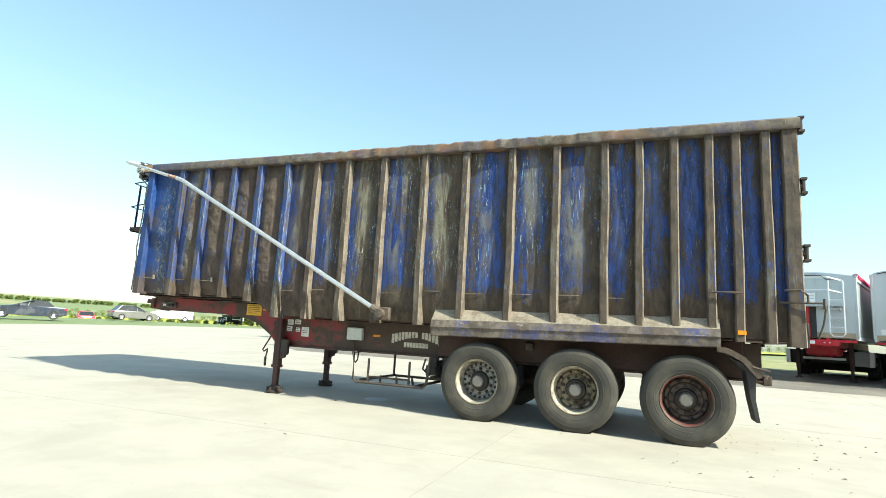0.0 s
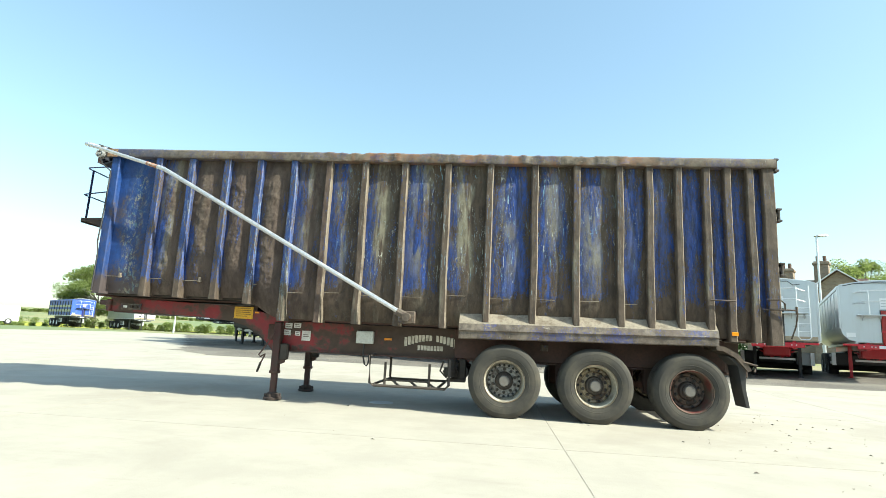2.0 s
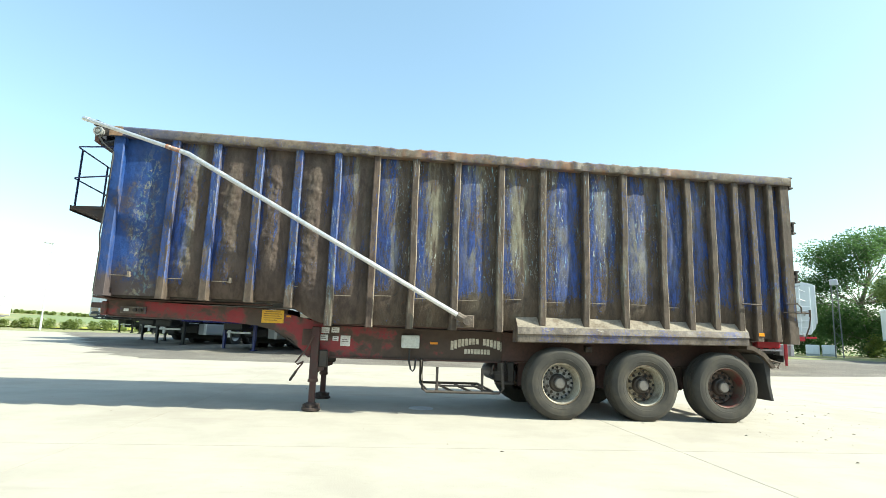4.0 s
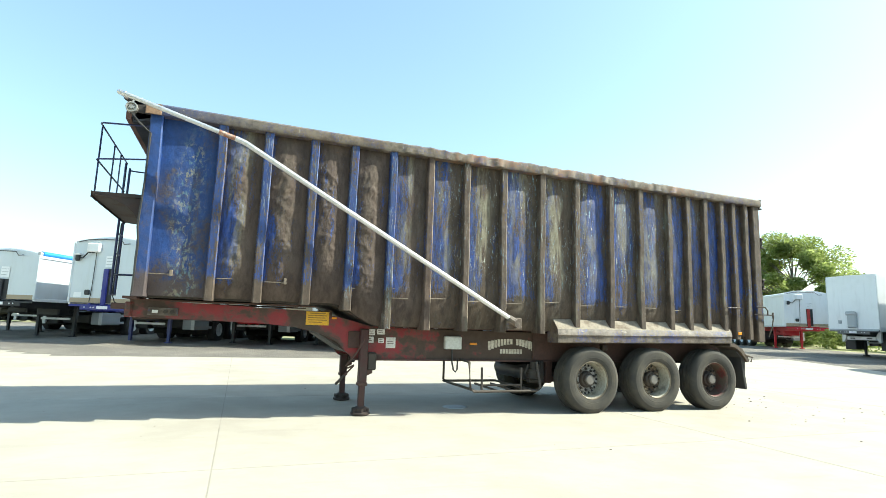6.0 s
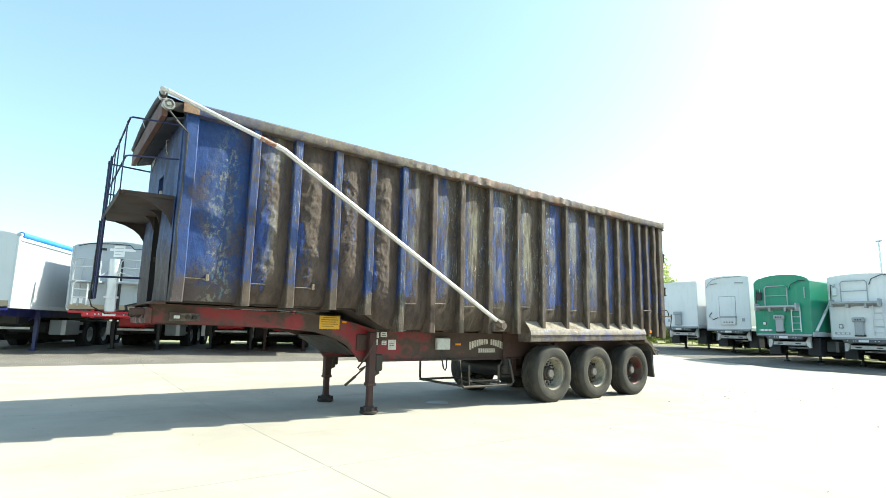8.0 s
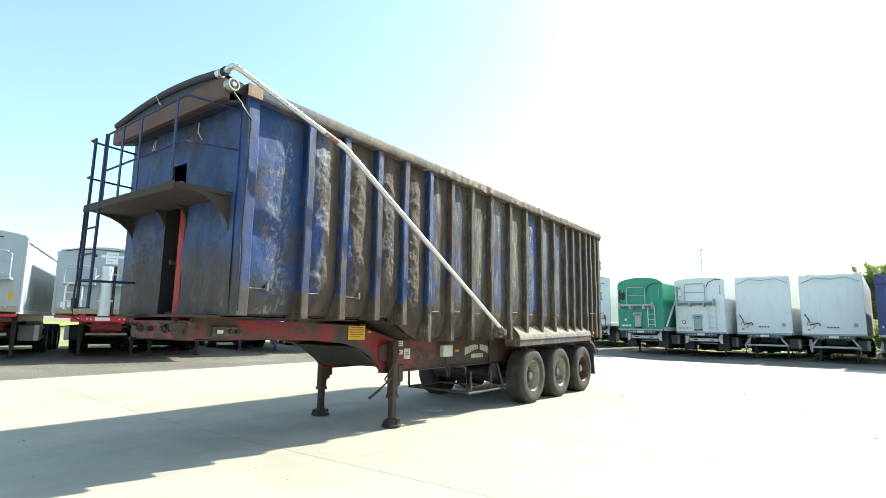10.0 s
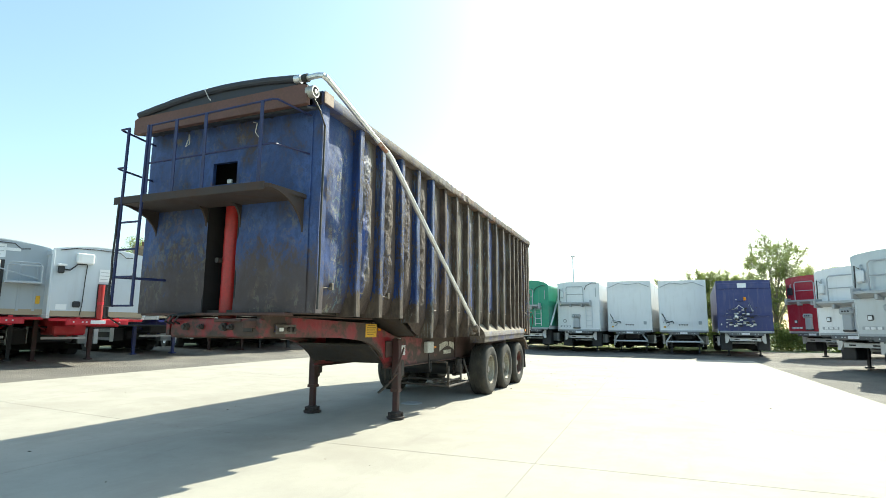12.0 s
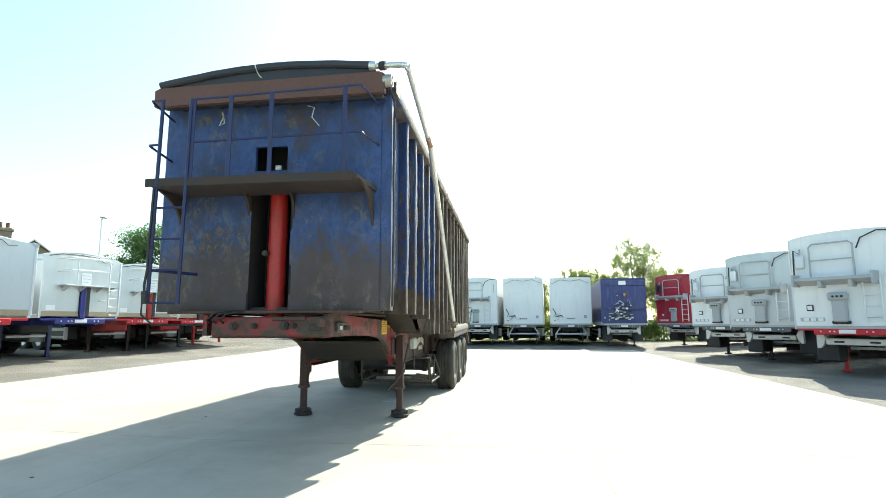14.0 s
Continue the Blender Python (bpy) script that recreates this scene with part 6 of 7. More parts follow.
# ---- trees, hedge and distance ----
def leaf_mat(name, a, b):
    n = Nodes(name, 0.6)
    n.b.inputs["Subsurface Weight"].default_value = 0.0
    c = n.mix(n.island(), a, b)
    c = n.mix(n.ramp(n.noise(0.4, 3), 0.35, 0.65), c, tuple(v * 0.7 for v in a))
    m = n.done(c)
    tr = n.t.nodes.new("ShaderNodeBsdfTranslucent")
    n.t.links.new(c, tr.inputs["Color"])
    mx = n.t.nodes.new("ShaderNodeMixShader")
    mx.inputs["Fac"].default_value = 0.7
    n.t.links.new(n.b.outputs["BSDF"], mx.inputs[1])
    n.t.links.new(tr.outputs["BSDF"], mx.inputs[2])
    n.t.links.new(mx.outputs["Shader"], n.t.nodes["Material Output"].inputs["Surface"])
    return m


M_LEAF = leaf_mat("leaf_spring", (0.25, 0.32, 0.08), (0.43, 0.48, 0.2))
M_LEAFD = leaf_mat("leaf_dark", (0.08, 0.16, 0.05), (0.14, 0.24, 0.08))
M_BARK = plain("bark", (0.26, 0.23, 0.19), 0.9, 0, (0.06, 0.05, 0.04), 0.6, 3.0)


def leaves(rnd, clumps, count, size):
    """Small leaf clusters, each a pair of bent blades, scattered in clumps."""
    vs, fs = [], []
    for c, r in clumps:
        for _ in range(count):
            d = Vector((rnd.gauss(0, 1), rnd.gauss(0, 1), rnd.gauss(0, 1))).normalized() * (r * rnd.random() ** 0.4)
            p = Vector(c) + Vector((d.x, d.y, d.z * 0.75))
            u = Vector((rnd.gauss(0, 1), rnd.gauss(0, 1), rnd.gauss(0, 0.6))).normalized()
            w = u.cross(Vector((rnd.gauss(0, 1), rnd.gauss(0, 1), rnd.gauss(0, 1)))).normalized()
            s = size * rnd.uniform(0.6, 1.3)
            k = len(vs)
            vs += [tuple(p - u * s), tuple(p + w * s * 0.5), tuple(p + u * s), tuple(p - w * s * 0.5)]
            fs.append((k, k + 1, k + 2, k + 3))
    return vs, fs


def tree(x, y, h, spread, seed, leaf, label, dens=1.0, size=0.15, bare=0.28):
    rnd = random.Random(seed)
    t = thing("tree", label, "tree", "", pose(x, y, gz(x, y) - 0.1))
    bm = BM()
    r = h * 0.03
    trunk = [(0.15 * rnd.uniform(-1, 1) * k, 0.15 * rnd.uniform(-1, 1) * k, h * 0.14 * k) for k in range(6)]
    rings = []
    for k, p in enumerate(trunk):
        q = r * (1.25 - 0.2 * k)
        rings.append([bm.verts.new((p[0] + q * math.cos(a), p[1] + q * math.sin(a), p[2])) for a in (2 * math.pi * j / 9 for j in range(9))])
    for a, b in zip(rings, rings[1:]):
        for j in range(9):
            bm.faces.new((a[j], a[(j + 1) % 9], b[(j + 1) % 9], b[j]))
    clumps = []
    for k in range(80):
        a = rnd.uniform(0, 2 * math.pi)
        lv = rnd.uniform(bare, 1.0)
        prof = math.sin(math.pi * min(1, (lv - bare * 0.6) / (1.05 - bare * 0.6))) ** 0.7
        d = spread * prof * rnd.uniform(0.45, 1.0)
        c = (d * math.cos(a), d * math.sin(a), h * lv * rnd.uniform(0.92, 1.0))
        clumps.append((c, spread * rnd.uniform(0.14, 0.34)))
        base = trunk[min(5, 1 + int(lv * 4))]
        mid = [(base[i] + c[i]) / 2 + rnd.uniform(-0.3, 0.3) for i in range(3)]
        tube(bm, [base, mid, c], r * 0.13, 5)
        for _ in range(3):
            q = [c[i] + rnd.uniform(-0.9, 0.9) for i in range(3)]
            tube(bm, [c, q], r * 0.05, 4)
    part("trunk", bm, M_BARK, t)
    vs, fs = leaves(rnd, clumps, int(430 * dens), size)
    me = bpy.data.meshes.new("crown")
    me.from_pydata(vs, [], fs)
    me.materials.append(leaf)
    o = new("crown", me)
    o.parent = t
    return t


def spring_tree(x, y, h, spread, seed, label):
    """A tree just coming into leaf: limbs leaving a short trunk, sprays of fine twigs inside an egg-shaped crown, small loose leaves."""
    rnd = random.Random(seed)
    t = thing("tree", label, "tree", "", pose(x, y, gz(x, y) - 0.1))
    bm = BM()
    vs, fs = [], []
    mid = Vector((0.1, 0.0, h * 0.6))
    half = Vector((spread, spread, h * 0.4))

    def leaf(c):
        k = len(vs)
        a = Vector((rnd.gauss(0, 1), rnd.gauss(0, 1), rnd.gauss(0, 0.6))).normalized() * rnd.uniform(0.035, 0.075)
        b = a.cross(Vector((rnd.gauss(0, 1), rnd.gauss(0, 1), rnd.gauss(0, 1)))).normalized() * 0.03
        vs.extend((tuple(c - a), tuple(c + b), tuple(c + a), tuple(c - b)))
        fs.append((k, k + 1, k + 2, k + 3))

    def shake(s_):
        return Vector((rnd.gauss(0, s_), rnd.gauss(0, s_), rnd.gauss(0, s_)))

    fork = [Vector((0, 0, 0)), Vector((0.05, -0.03, h * 0.12)), Vector((0.12, 0.05, h * 0.26)), Vector((0.1, 0.02, h * 0.45))]
    for a, b, r in zip(fork, fork[1:], (h * 0.024, h * 0.02, h * 0.014)):
        tube(bm, [a, b], r, 8)
    n = max(10, int(h * 2.6))
    for k in range(n):
        up = -0.45 + 1.45 * (k + 0.5) / n
        a = 2.4 * k + rnd.uniform(-0.4, 0.4)
        ring = math.sqrt(max(0.05, 1 - up * up))
        reach = rnd.uniform(0.78, 1.0)
        end = mid + Vector((half.x * ring * math.cos(a), half.y * ring * math.sin(a), half.z * up)) * reach
        base = fork[1].lerp(fork[3], min(1.0, max(0.0, 0.5 * (up + 0.6) + rnd.uniform(-0.1, 0.1))))
        bend = base.lerp(end, 0.5) + Vector((0, 0, 0.05 * h)) + shake(0.15)
        tube(bm, [base, base.lerp(bend, 0.5) + shake(0.06), bend], h * 0.0045, 5)
        tube(bm, [bend, bend.lerp(end, 0.6) + shake(0.08), end], h * 0.0025, 4)
        for _ in range(17):
            q = rnd.random() ** 0.7
            p = bend.lerp(end, q) if rnd.random() < 0.75 else base.lerp(bend, 0.4 + 0.6 * q)
            out = ((p - mid).normalized() * 0.6 + Vector((0, 0, 0.35)) + shake(0.6)).normalized()
            tip_ = p + out * rnd.uniform(0.06, 0.16) * h * 0.8
            tube(bm, [p, p.lerp(tip_, 0.5) + shake(0.05), tip_], h * 0.0014, 3)
            for _ in range(8):
                c = p.lerp(tip_, rnd.uniform(0.3, 1.0))
                e = c + (out + shake(0.7)).normalized() * rnd.uniform(0.25, 0.6)
                tube(bm, [c, e], 0.006, 3)
                for _ in range(9):
                    leaf(c.lerp(e, rnd.uniform(0.2, 1.1)) + shake(0.07))
    part("trunk", bm, M_BARK, t)
    me = bpy.data.meshes.new("crown")
    me.from_pydata(vs, [], fs)
    me.materials.append(M_LEAF)
    new("crown", me).parent = t


spring_tree(36.0, -13.7, 9.0, 2.5, 21, "thin-crowned tree just coming into leaf behind the yard")
for x, y, h, sp, seed in ((37.5, -17.0, 6.6, 1.9, 23), (40.0, -8.3, 6.5, 1.2, 31), (40.5, -9.9, 6.8, 1.2, 32), (37.0, -11.0, 6.0, 1.4, 33), (36.0, -5.1, 5.3, 0.9, 34), (36.5, -19.2, 5.8, 1.6, 35)):
    spring_tree(x, y, h, sp, seed, "slim light green tree behind the yard fence" if sp < 1.3 else "bushy light green tree behind the yard fence")
TREES = [(-56.6, 59.2, 8.5, 4.3, 1, M_LEAF, "broad spring-green tree on the verge", 1.1), (47.5, 68.3, 13.9, 5.6, 2, M_LEAF, "leafy bright green tree behind the cottage", 1.6),
         (38.6, 33.6, 10.8, 6.2, 3, M_LEAFD, "tall dark green tree behind the yard", 1.6), (35.0, 22.2, 8.9, 4.5, 4, M_LEAF, "leafy light green tree behind the yard", 2.2),
         ]
for x, y, h, sp, seed, leaf, label, dens in TREES:
    tree(x, y, h, sp, seed, leaf, label, dens, 0.11, 0.06 if seed in (3, 4) else 0.28)


def hedge(name, pts, h, depth, seed, leaf, count, label, size=0.11):
    rnd = random.Random(seed)
    cl = []
    for (xa, ya), (xb, yb) in zip(pts, pts[1:]):
        d = math.hypot(xb - xa, yb - ya)
        n = max(1, int(d / 0.7))
        for k in range(n):
            q = (k + rnd.random()) / n
            x, y = xa + (xb - xa) * q + rnd.uniform(-depth, depth), ya + (yb - ya) * q + rnd.uniform(-depth, depth)
            hh = h * rnd.uniform(0.6, 1.1)
            cl.append(((x, y, gz(x, y) + hh * 0.3), hh * 0.55))
            cl.append(((x, y, gz(x, y) + hh * 0.7), hh * 0.4))
    vs, fs = leaves(rnd, cl, count, size)
    me = bpy.data.meshes.new(name)
    me.from_pydata(vs, [], fs)
    me.materials.append(leaf)
    return tagged(new(name, me), label, "hedge", "", "stuff")


hedge("hedge", [(36, 30), (33, 14), (34, 0), (33, -14), (30, -30), (10, -42)], 2.2, 1.0, 11, M_LEAF, 330, "rough green hedge of bushes behind the yard fence")
hedge("woodland_edge", [(24, 52), (38, 46), (50, 34), (50, 20)], 4.5, 2.0, 16, M_LEAFD, 300, "dark green woodland edge behind the grass", 0.16)
hedge("verge_hedge", [(-80, 40), (-62, 58), (-45, 60), (-25, 63), (0, 65)], 1.3, 0.8, 14, M_LEAF, 150, "rough green weeds and bushes along the field edge")
hedge("hill_hedge", [(-260, -120), (-250, 20), (-225, 120), (-160, 230), (-60, 300)], 1.3, 3.0, 15, M_LEAF, 40, "far hedgerows on the low hills", 0.5)
hedge("far_hedge", [(-130, -40), (-125, 40), (-100, 110), (-40, 150), (30, 130)], 1.5, 2.0, 12, M_LEAF, 60, "distant hedgerow along the field")


# ---- lamps, house, vehicles and small things ----
def lamp_post(x, y, h, turn):
    t = thing("street_lamp", "slim grey yard lamp post with a flat lantern", "lamp post", "yard lamps", pose(x, y, gz(x, y) - 0.05, 0, 0, turn))
    bm = BM()
    tube(bm, [(0, 0, 0), (0, 0, 1.2)], 0.09, 10)
    part("base_tube", bm, M_TRIM, t)
    part("pole", tube(BM(), [(0, 0, 1.2), (0, 0, h - 0.1), (0.06, 0, h)], 0.055, 8), M_TRIM, t)
    part("lantern", prism(BM(), [(-0.05, h), (0.1, h + 0.07), (0.55, h + 0.16), (0.75, h + 0.1), (0.7, h + 0.02), (0.1, h - 0.04)], "y", -0.16, 0.16), M_GREY2, t)


for x, y, h, turn in ((16.7, 22.8, 7.4, 20), (1.9, 24.3, 7.3, 10), (30.13, 1.08, 7.05, 5), (-34.5, 43.0, 7.9, 200)):
    lamp_post(x, y, h, turn)


def mast(x, y, h):
    """A slim lattice mast with a floodlight box."""
    t = thing("floodlight_mast", "slim grey lattice mast with a box lamp by the trees", "mast", "", pose(x, y, gz(x, y) - 0.05, 0, 0, 40))
    for s in (-1, 1):
        part("pole", tube(BM(), [(0, s * 0.22, 0), (0, s * 0.16, h)], 0.04, 6), M_CG, t)
    for k in range(9):
        z, s = 0.3 + k * (h - 0.6) / 9, 1 if k % 2 else -1
        part("brace", tube(BM(), [(0, s * 0.2, z), (0, -s * 0.2, z + (h - 0.6) / 9)], 0.015, 5), M_CG, t)
    part("lamp_box", box(BM(), -0.12, 0.12, -0.24, 0.24, h - 0.1, h + 0.3, 0.04), M_GREY2, t)


mast(26.8, 24.2, 5.0)
for k in range(2):
    t = thing("white_crate", "white crate standing on the grass by the mast", "crate", "crates", pose(26.9 + 0.75 * k, 26.6 - 0.6 * k, gz(26.9, 26.6), 0, 0, -38))
    part("crate_box", box(BM(), -0.4, 0.4, -0.4, 0.4, 0.1, 0.75, 0.03), M_TW, t)
    for s in (-0.3, 0.3):
        part("runner", box(BM(), -0.4, 0.4, s - 0.05, s + 0.05, -0.02, 0.1), M_GREY2, t)


def masonry(name, a, b):
    n = Nodes(name, 0.9)
    br = n.t.nodes.new("ShaderNodeTexBrick")
    br.inputs["Scale"].default_value = 3.0
    br.inputs["Color1"].default_value, br.inputs["Color2"].default_value = (*a, 1), (*b, 1)
    br.inputs["Mortar"].default_value = (0.3, 0.27, 0.22, 1)
    br.inputs["Mortar Size"].default_value = 0.02
    cv = n.t.nodes.new("ShaderNodeCombineXYZ")
    n.put(n.math("ADD", n.axis(0), n.axis(1)), cv.inputs[0])
    n.put(n.axis(2), cv.inputs[1])
    n.t.links.new(cv.outputs[0], br.inputs["Vector"])
    n.bump(n.noise(8.0, 4), 0.4, 0.02)
    return n.done(n.mix(n.ramp(n.noise(2.0, 5), 0.35, 0.65, 0, 0.5), br.outputs["Color"], (0.2, 0.15, 0.1)))


M_STONE = masonry("cottage_stone", (0.34, 0.25, 0.18), (0.25, 0.18, 0.13))
M_ROOF = plain("roof_tile", (0.19, 0.11, 0.08), 0.85, 0, (0.07, 0.055, 0.045), 0.6, 1.2, 12)
M_GLASS = plain("window_glass", (0.03, 0.035, 0.04), 0.08, 0, (0.05, 0.05, 0.05), 0.1)


def house():
    t = thing("cottage", "old brown stone cottage with tiled roofs and chimneys behind the yard", "house", "", pose(27.6, 40.7, gz(27.6, 40.7) - 0.25, 0, 0, -36) @ Matrix.Scale(1.3, 4))
    l, e, w, ev, r = 4.6, 1.9, 2.4, 4.0, 5.6
    part("wall", prism(BM(), [(-w, 0), (w, 0), (w, ev), (0, r), (-w, ev)], "x", -l, e), M_STONE, t)
    gable = part("gable", prism(BM(), [(-0.6, 0), (2.2, 0), (2.2, 4.75), (0.8, 5.85), (-0.6, 4.75)], "y", -w - 0.9, 0.0), M_STONE, t)
    for s in (-1, 1):
        part("roof", prism(BM(), [(0, r + 0.14), (s * (w + 0.3), ev - 0.1), (s * (w + 0.3), ev - 0.22), (0, r + 0.02)], "x", -l - 0.2, e + 0.2), M_ROOF, t)
        part("gable_roof", prism(BM(), [(0.8, 5.99), (0.8 + s * 1.65, 4.7), (0.8 + s * 1.65, 4.6), (0.8, 5.86)], "y", -w - 1.1, 0.2), M_ROOF, gable)
        part("bargeboard", prism(BM(), [(0.8, 6.0), (0.8 + s * 1.68, 4.69), (0.8 + s * 1.68, 4.62), (0.8, 5.91)], "y", -w - 1.16, -w - 1.1), M_TRIM, gable)
    for x, z in ((-2.4, 6.6), (-0.35, 7.0)):
        bm = BM()
        box(bm, x - 0.42, x + 0.42, -0.35, 0.35, 4.4, z, 0.02)
        box(bm, x - 0.5, x + 0.5, -0.43, 0.43, z - 0.25, z - 0.08, 0.02)
        ch = part("chimney", bm, M_STONE, t)
        for dx in (-0.2, 0.2):
            part("chimney_pot", tube(BM(), [(x + dx, 0, z - 0.02), (x + dx, 0, z + 0.38)], 0.11, 10), M_ROOF, ch)
    for x, z in ((-3.0, 1.2), (-3.9, 2.7), (-2.0, 2.7)):
        win = part("window", box(BM(), x - 0.45, x + 0.45, -w - 0.04, -w + 0.02, z, z + 1.1, 0.01), M_TRIM, t)
        part("pane", box(BM(), x - 0.38, x + 0.38, -w - 0.05, -w - 0.035, z + 0.07, z + 1.03), M_GLASS, win)


house()


def loft(bm, sections):
    """Skin over closed outlines of the same length."""
    rows = [[bm.verts.new(p) for p in s] for s in sections]
    k = len(rows[0])
    for a, b in zip(rows, rows[1:]):
        for i in range(k):
            bm.faces.new((a[i], a[(i + 1) % k], b[(i + 1) % k], b[i]))
    bm.faces.new(rows[0][::-1])
    bm.faces.new(rows[-1])
    bmesh.ops.recalc_face_normals(bm, faces=bm.faces[:])
    return bm


def car(x, y, turn, paint, label, L, h, nose, tail):
    """A parked car: lower body, glasshouse, wheels and lamps. Front towards +x."""
    t = thing("parked_car", label, "car", "parked cars", pose(x, y, gz(x, y), 0, 0, turn))
    w = 0.9
    side = [(-L / 2, 0.35), (-L / 2 + 0.02, 0.75), (-L / 2 + 0.12, 0.92), (L / 2 - nose, 0.95), (L / 2 - 0.25, 0.78), (L / 2, 0.6), (L / 2 - 0.03, 0.3), (L / 2 - 0.5, 0.22), (-L / 2 + 0.4, 0.22)]
    secs = []
    for yy, q in ((-w, 0.94), (-w * 0.97, 1.0), (-w * 0.6, 1.02), (w * 0.6, 1.02), (w * 0.97, 1.0), (w, 0.94)):
        secs.append([(px * (0.985 if abs(yy) == w else 1.0), yy, 0.22 + (pz - 0.22) * q) for px, pz in side])
    body = part("body", loft(BM(), secs), paint, t)
    top_ = [(-L / 2 + tail, 0.9), (-L / 2 + tail + 0.55, h - 0.06), (-L / 2 + tail + 1.2, h), (L / 2 - nose - 1.15, h - 0.03), (L / 2 - nose + 0.05, 0.93)]
    part("glasshouse", loft(BM(), [[(px, yy * (1.0 if pz < 1 else 0.8), pz) for px, pz in top_] for yy in (-w * 0.93, -w * 0.5, w * 0.5, w * 0.93)]), M_GLASS, t)
    rf = [(px, pz + 0.012) for px, pz in top_[1:4]]
    part("roof", loft(BM(), [[(px, yy, pz) for px, pz in rf] + [(px, yy, pz - 0.03) for px, pz in rf[::-1]] for yy in (-w * 0.75, w * 0.75)]), paint, body)
    for s in (-1, 1):
        for a, b in ((top_[0], top_[1]), (top_[3], top_[4]), ((0.05, 0.92), (-0.02, h - 0.02))):
            part("pillar", tube(BM(), [(a[0], s * w * 0.93, a[1]), (b[0], s * w * 0.755, b[1])], 0.035, 6), paint, body)
        for px in (-L / 2 + 0.8, L / 2 - 0.88):
            bm = lathe(BM(), [(0.2, 0.0), (0.31, 0.01), (0.325, -0.05), (0.325, -0.2)], 0, 0, 24, s)
            bmesh.ops.transform(bm, matrix=Matrix.Translation((px, s * (w + 0.005), 0.325)), verts=bm.verts[:])
            wh = part("wheel", bm, M_FLAP, t)
            bm = lathe(BM(), [(0.21, 0.0), (0.18, -0.03), (0.06, 0.0), (0, 0.0)], 0, 0, 18, s)
            bmesh.ops.transform(bm, matrix=Matrix.Translation((px, s * (w + 0.008), 0.325)), verts=bm.verts[:])
            part("rim", bm, M_TRIM, wh)
        part("tail_lamp", box(BM(), -L / 2 - 0.01, -L / 2 + 0.2, s * 0.72 - 0.18, s * 0.72 + 0.19, 0.7, 0.86, 0.03), M_CR, t)
        part("head_lamp", box(BM(), L / 2 - 0.35, L / 2 - 0.08, s * 0.68 - 0.18, s * 0.68 + 0.2, 0.6, 0.75, 0.03), M_TRIM, t)
        part("mirror", box(BM(), L / 2 - nose - 0.35, L / 2 - nose - 0.2, s * 1.0 - 0.08, s * 1.0 + 0.06, 0.92, 1.05, 0.03), paint, t)
    part("number_plate", box(BM(), -L / 2 - 0.015, -L / 2, -0.26, 0.26, 0.55, 0.66), M_YEL, t)


M_CARK = coat("car_grey", (0.035, 0.045, 0.07), 0.2, 0.3)
M_CARS = coat("car_silver", (0.17, 0.165, 0.155), 0.3, 0.3)
M_CARR = coat("car_red", (0.45, 0.03, 0.06), 0.25)
car(-42.1, 17.9, 237, M_CARK, "dark blue-grey saloon car parked on the verge", 4.7, 1.38, 1.5, 0.75)
car(-65.6, 39.0, 150, M_CARR, "small red car parked on the verge", 3.9, 1.45, 1.1, 0.3)
car(-48.8, 32.1, 70, M_CARS, "silver hatchback car parked on the verge", 4.3, 1.52, 1.15, 0.25)


def van():
    t = thing("parked_van", "white panel van parked on the verge", "van", "", pose(-56.8, 44.2, gz(-56.8, 44.2), 0, 0, 228))
    side = [(-2.5, 0.35), (-2.5, 1.9), (-2.3, 2.05), (0.9, 2.05), (1.75, 1.25), (2.4, 1.05), (2.5, 0.6), (2.45, 0.35)]
    body = part("body", loft(BM(), [[(px, yy, 0.35 + (pz - 0.35) * q) for px, pz in side] for yy, q in ((-0.95, 0.97), (-0.85, 1.0), (0.85, 1.0), (0.95, 0.97))]), M_TW, t)
    part("windscreen", prism(BM(), [(0.98, 2.0), (1.74, 1.28), (1.77, 1.3), (1.01, 2.02)], "y", -0.8, 0.8), M_GLASS, t)
    for s in (-1, 1):
        part("side_window", prism(BM(), [(0.25, 1.3), (1.4, 1.3), (0.85, 1.85), (0.25, 1.85)], "y", s * 0.955, s * 0.94), M_GLASS, body)
        for px in (-1.6, 1.6):
            bm = lathe(BM(), [(0.18, 0.0), (0.31, 0.01), (0.33, -0.05), (0.33, -0.2)], 0, 0, 20, s)
            bmesh.ops.transform(bm, matrix=Matrix.Translation((px, s * 0.96, 0.33)), verts=bm.verts[:])
            wh = part("wheel", bm, M_FLAP, t)
            part("rim", lathe(BM(), [(0.19, 0.965), (0, 0.955)], px, 0.33, 14, s), M_TRIM, wh)
        part("head_lamp", box(BM(), 2.2, 2.47, s * 0.72 - 0.15, s * 0.72 + 0.15, 0.75, 0.95, 0.03), M_TRIM, t)


van()

M_BAND = coat("pale_band", (0.42, 0.44, 0.3), 0.5)
M_FARB = coat("bright_blue", (0.03, 0.09, 0.4), 0.4)
# two trailers far off on the verge
tipper("far_tipper_trailer", "grey and white alloy tipping trailer parked far off on the grass", row_pose(-46.2, 55.0, -34), M_TS, M_CG, M_CG, M_CK, False, 9.2, 3.3, 0)
tipper("far_tipper_trailer", "bright blue tipping trailer parked far off on the grass", row_pose(-52.1, 51.7, -34), M_FARB, M_CK, M_CB, M_CB, False, 9.2, 3.25, 1, None, M_BAND)

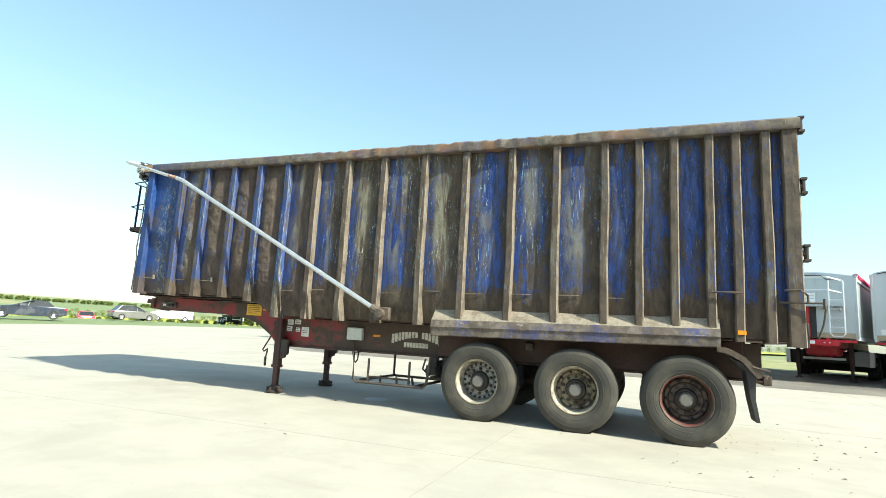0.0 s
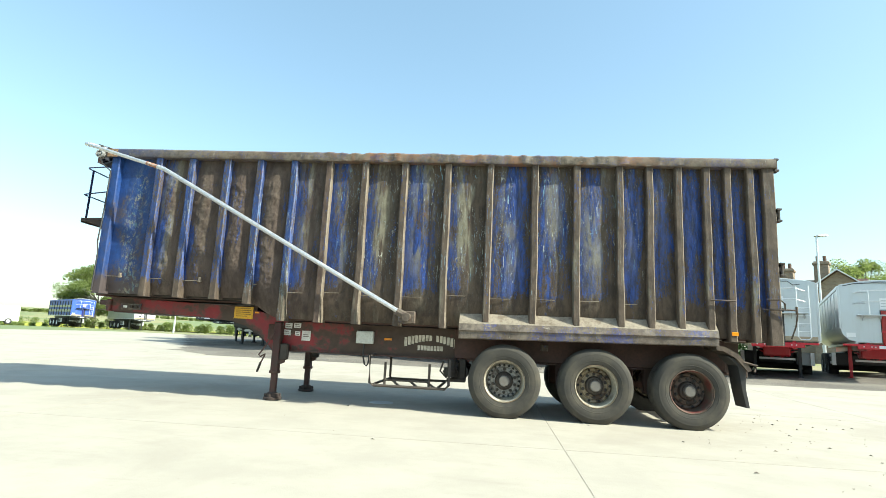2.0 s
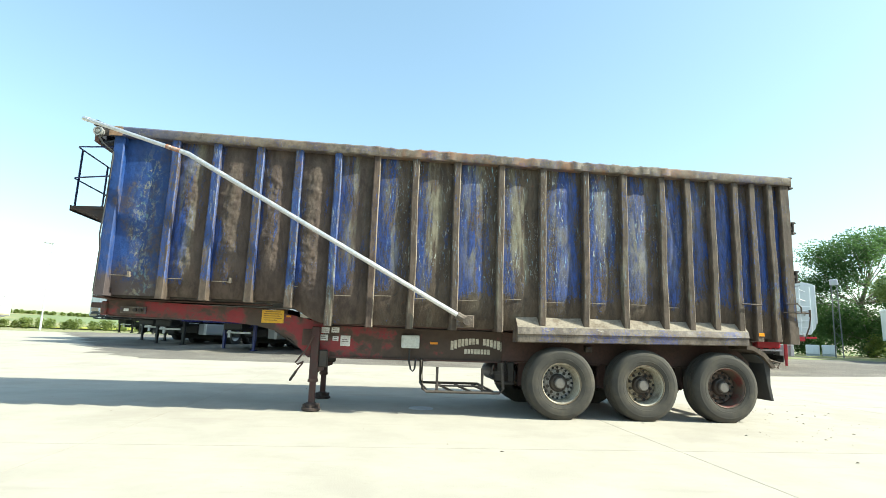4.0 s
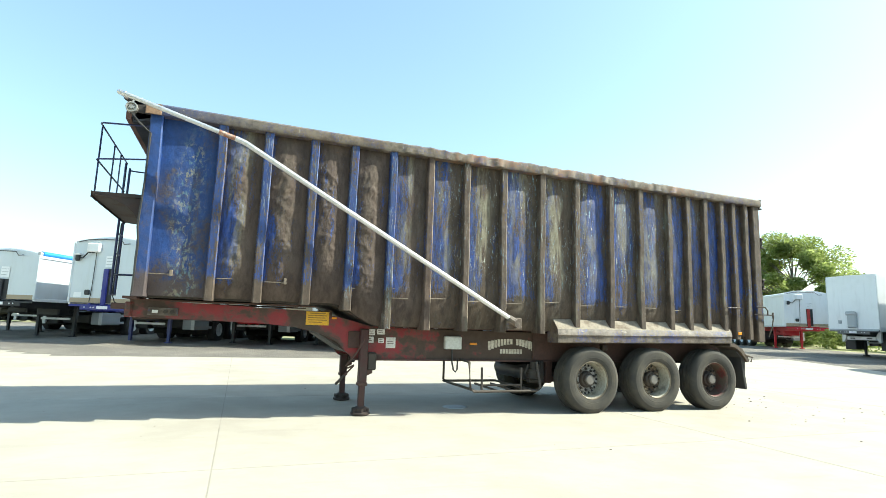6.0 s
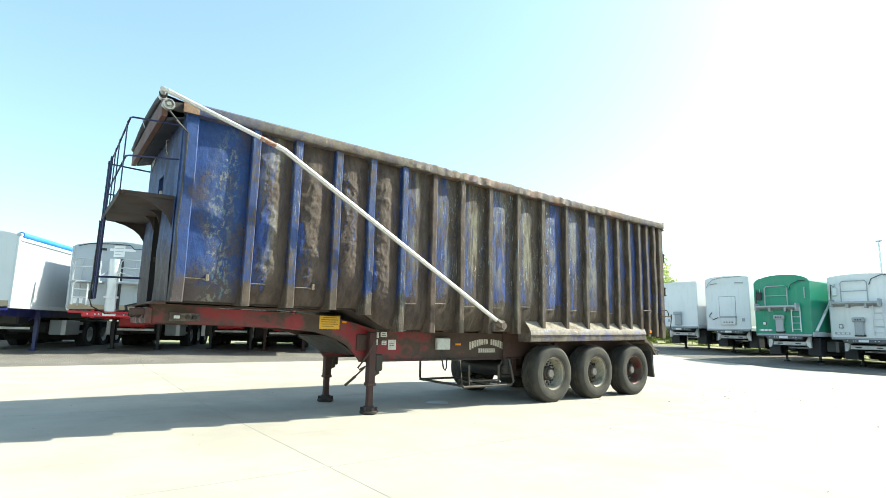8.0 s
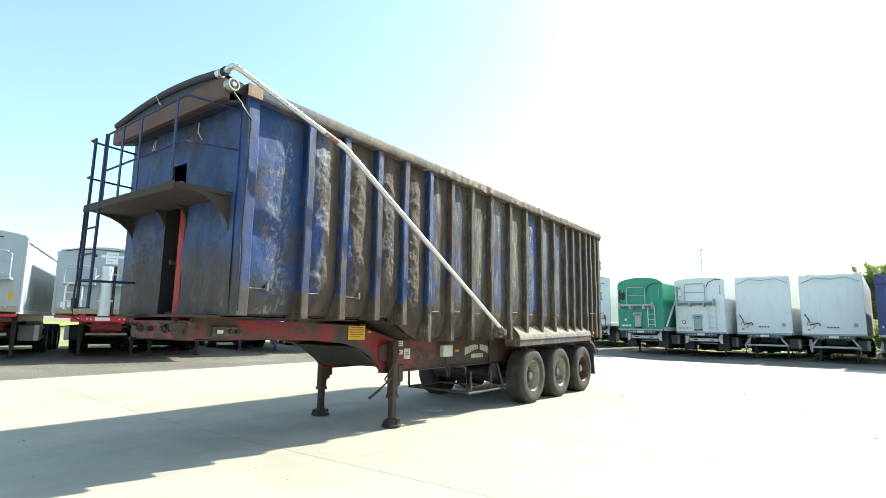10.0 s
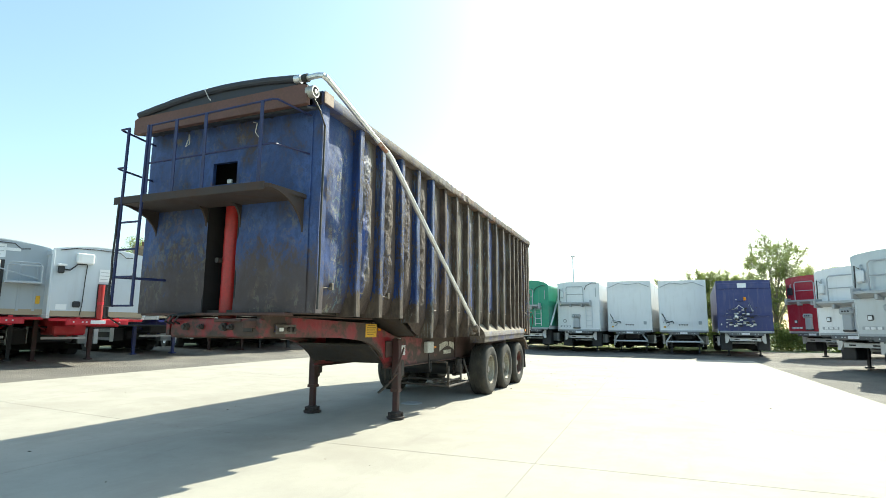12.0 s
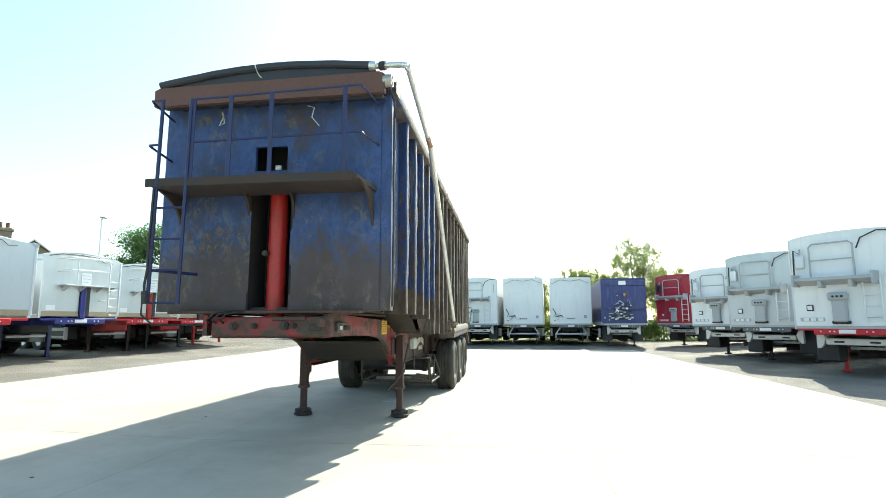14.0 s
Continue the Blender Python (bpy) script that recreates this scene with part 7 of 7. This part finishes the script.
# yard fence behind the far row
fence = thing("mesh_fence", "dark green wire mesh fence behind the yard", "fence", "", pose(0, 0, 0))
ya, yb = -24.0, 10.0
k = 0
while ya + 2.5 * k < yb:
    y = ya + 2.5 * k
    x = 29.0
    z = gz(x, y)
    part("post", box(BM(), x - 0.03, x + 0.03, y - 0.03, y + 0.03, z - 0.05, z + 2.1, 0.006), M_LEAFD, fence)
    bm = BM()
    for j in range(1, 9):
        box(bm, x - 0.004, x + 0.004, y + 0.03, y + 2.47, z + 0.22 * j, z + 0.22 * j + 0.008)
    for j in range(1, 16):
        box(bm, x - 0.004, x + 0.004, y + 0.155 * j, y + 0.155 * j + 0.008, z + 0.05, z + 2.0)
    part("mesh_panel", bm, M_LEAFD, fence)
    k += 1

# drain cover and litter
cov = part("drain_cover", lathe(BM(), [(0, 0.01), (0.17, 0.01), (0.178, 0.006), (0.19, 0.011), (0.2, 0.0)], 0, 0, 32, 1), M_GREY2)
tagged(cov, "round grey drain cover set in the concrete", "drain cover")
cov.matrix_basis = pose(-3.31, -0.28, gz(-3.31, -0.28) + 0.002, 90, 0, 0)
rnd = random.Random(8)
vs, fs = [], []
for _ in range(150):
    x, y = rnd.gauss(2.8, 1.1), rnd.gauss(-1.4, 1.7)
    if rnd.random() < 0.3:
        x, y = rnd.uniform(-12, 12), rnd.uniform(-8, 6)
    s, a = rnd.uniform(0.006, 0.028), rnd.uniform(0, 6.3)
    z = gz(x, y)
    k = len(vs)
    ca, sa = s * math.cos(a), s * math.sin(a)
    vs += [(x - ca, y - sa, z + 0.003), (x + sa * 0.5, y - ca * 0.5, z + 0.012), (x + ca, y + sa, z + 0.004), (x - sa * 0.5, y + ca * 0.5, z + 0.015)]
    fs.append((k, k + 1, k + 2, k + 3))
me = bpy.data.meshes.new("leaf_litter")
me.from_pydata(vs, [], fs)
me.materials.append(M_BARK)
tagged(new("leaf_litter", me), "scattered dead leaves and grit on the concrete", "litter", "", "stuff")


# ---- slabs of the concrete yard ----
def slab_mesh(x0, x1, y0, y1, nx=3, ny=3):
    g_ = 0.006
    vs, fs = [], []
    a, b, c, d = x0 + g_, x1 - g_, y0 + g_, y1 - g_
    for i in range(nx + 1):
        for j in range(ny + 1):
            x, y = a + (b - a) * i / nx, c + (d - c) * j / ny
            vs.append((x, y, gz(x, y)))
    k = ny + 1
    for i in range(nx):
        for j in range(ny):
            fs.append((i * k + j, (i + 1) * k + j, (i + 1) * k + j + 1, i * k + j + 1))
    rim_ = [i * k for i in range(nx + 1)] + [nx * k + j for j in range(1, ny + 1)] + [i * k + ny for i in range(nx - 1, -1, -1)] + [j for j in range(ny - 1, 0, -1)]
    base = len(vs)
    vs += [(vs[i][0], vs[i][1], vs[i][2] - 0.12) for i in rim_]
    q = len(rim_)
    for i in range(q):
        fs.append((rim_[i], base + i, base + (i + 1) % q, rim_[(i + 1) % q]))
    return vs, fs


M_JOINT = plain("joint_filler", (0.36, 0.33, 0.28), 0.9, 0)
yard = sheet("pavement", lambda x, y: (-31 < x < 14.7 and -8.7 < y < 7.9) or (-31 < x < -21 and 7.9 < y < 32.4) or (-31 < x < -11.6 and 7.9 < y < 22.6), [float(v) for v in np.arange(-31, 15.1, 0.74)], [float(v) for v in np.arange(-8.7, 44.3, 0.775)], -0.002, M_JOINT,
             "pale worn concrete yard of large slabs", "pavement")
XJ = [-0.7 - 6.15 * k for k in range(5, -3, -1)]
XJ = [v for v in XJ if -31.6 < v < 13] + [15.0]
YJ = [-8.7, -3.33, 1.3, 5.6, 8.0]
for x0, x1 in zip(XJ, XJ[1:]):
    for y0, y1 in zip(YJ, YJ[1:]):
        vs, fs = slab_mesh(x0, x1, y0, y1)
        me = bpy.data.meshes.new("slab")
        me.from_pydata(vs, [], fs)
        me.materials.append(M_CONC)
        o = new("slab", me)
        o.parent = yard
for k in range(5):
    for x0, x1 in ((-31.45, -26.3), (-26.3, -21.3), (-21.3, -16.3), (-16.3, -11.3))[:4 if k < 3 else 2]:
        vs, fs = slab_mesh(x0, x1, 8.0 + 5 * k, 13.0 + 5 * k)
        me = bpy.data.meshes.new("slab")
        me.from_pydata(vs, [], fs)
        me.materials.append(M_CONC)
        o = new("slab", me)
        o.parent = yard
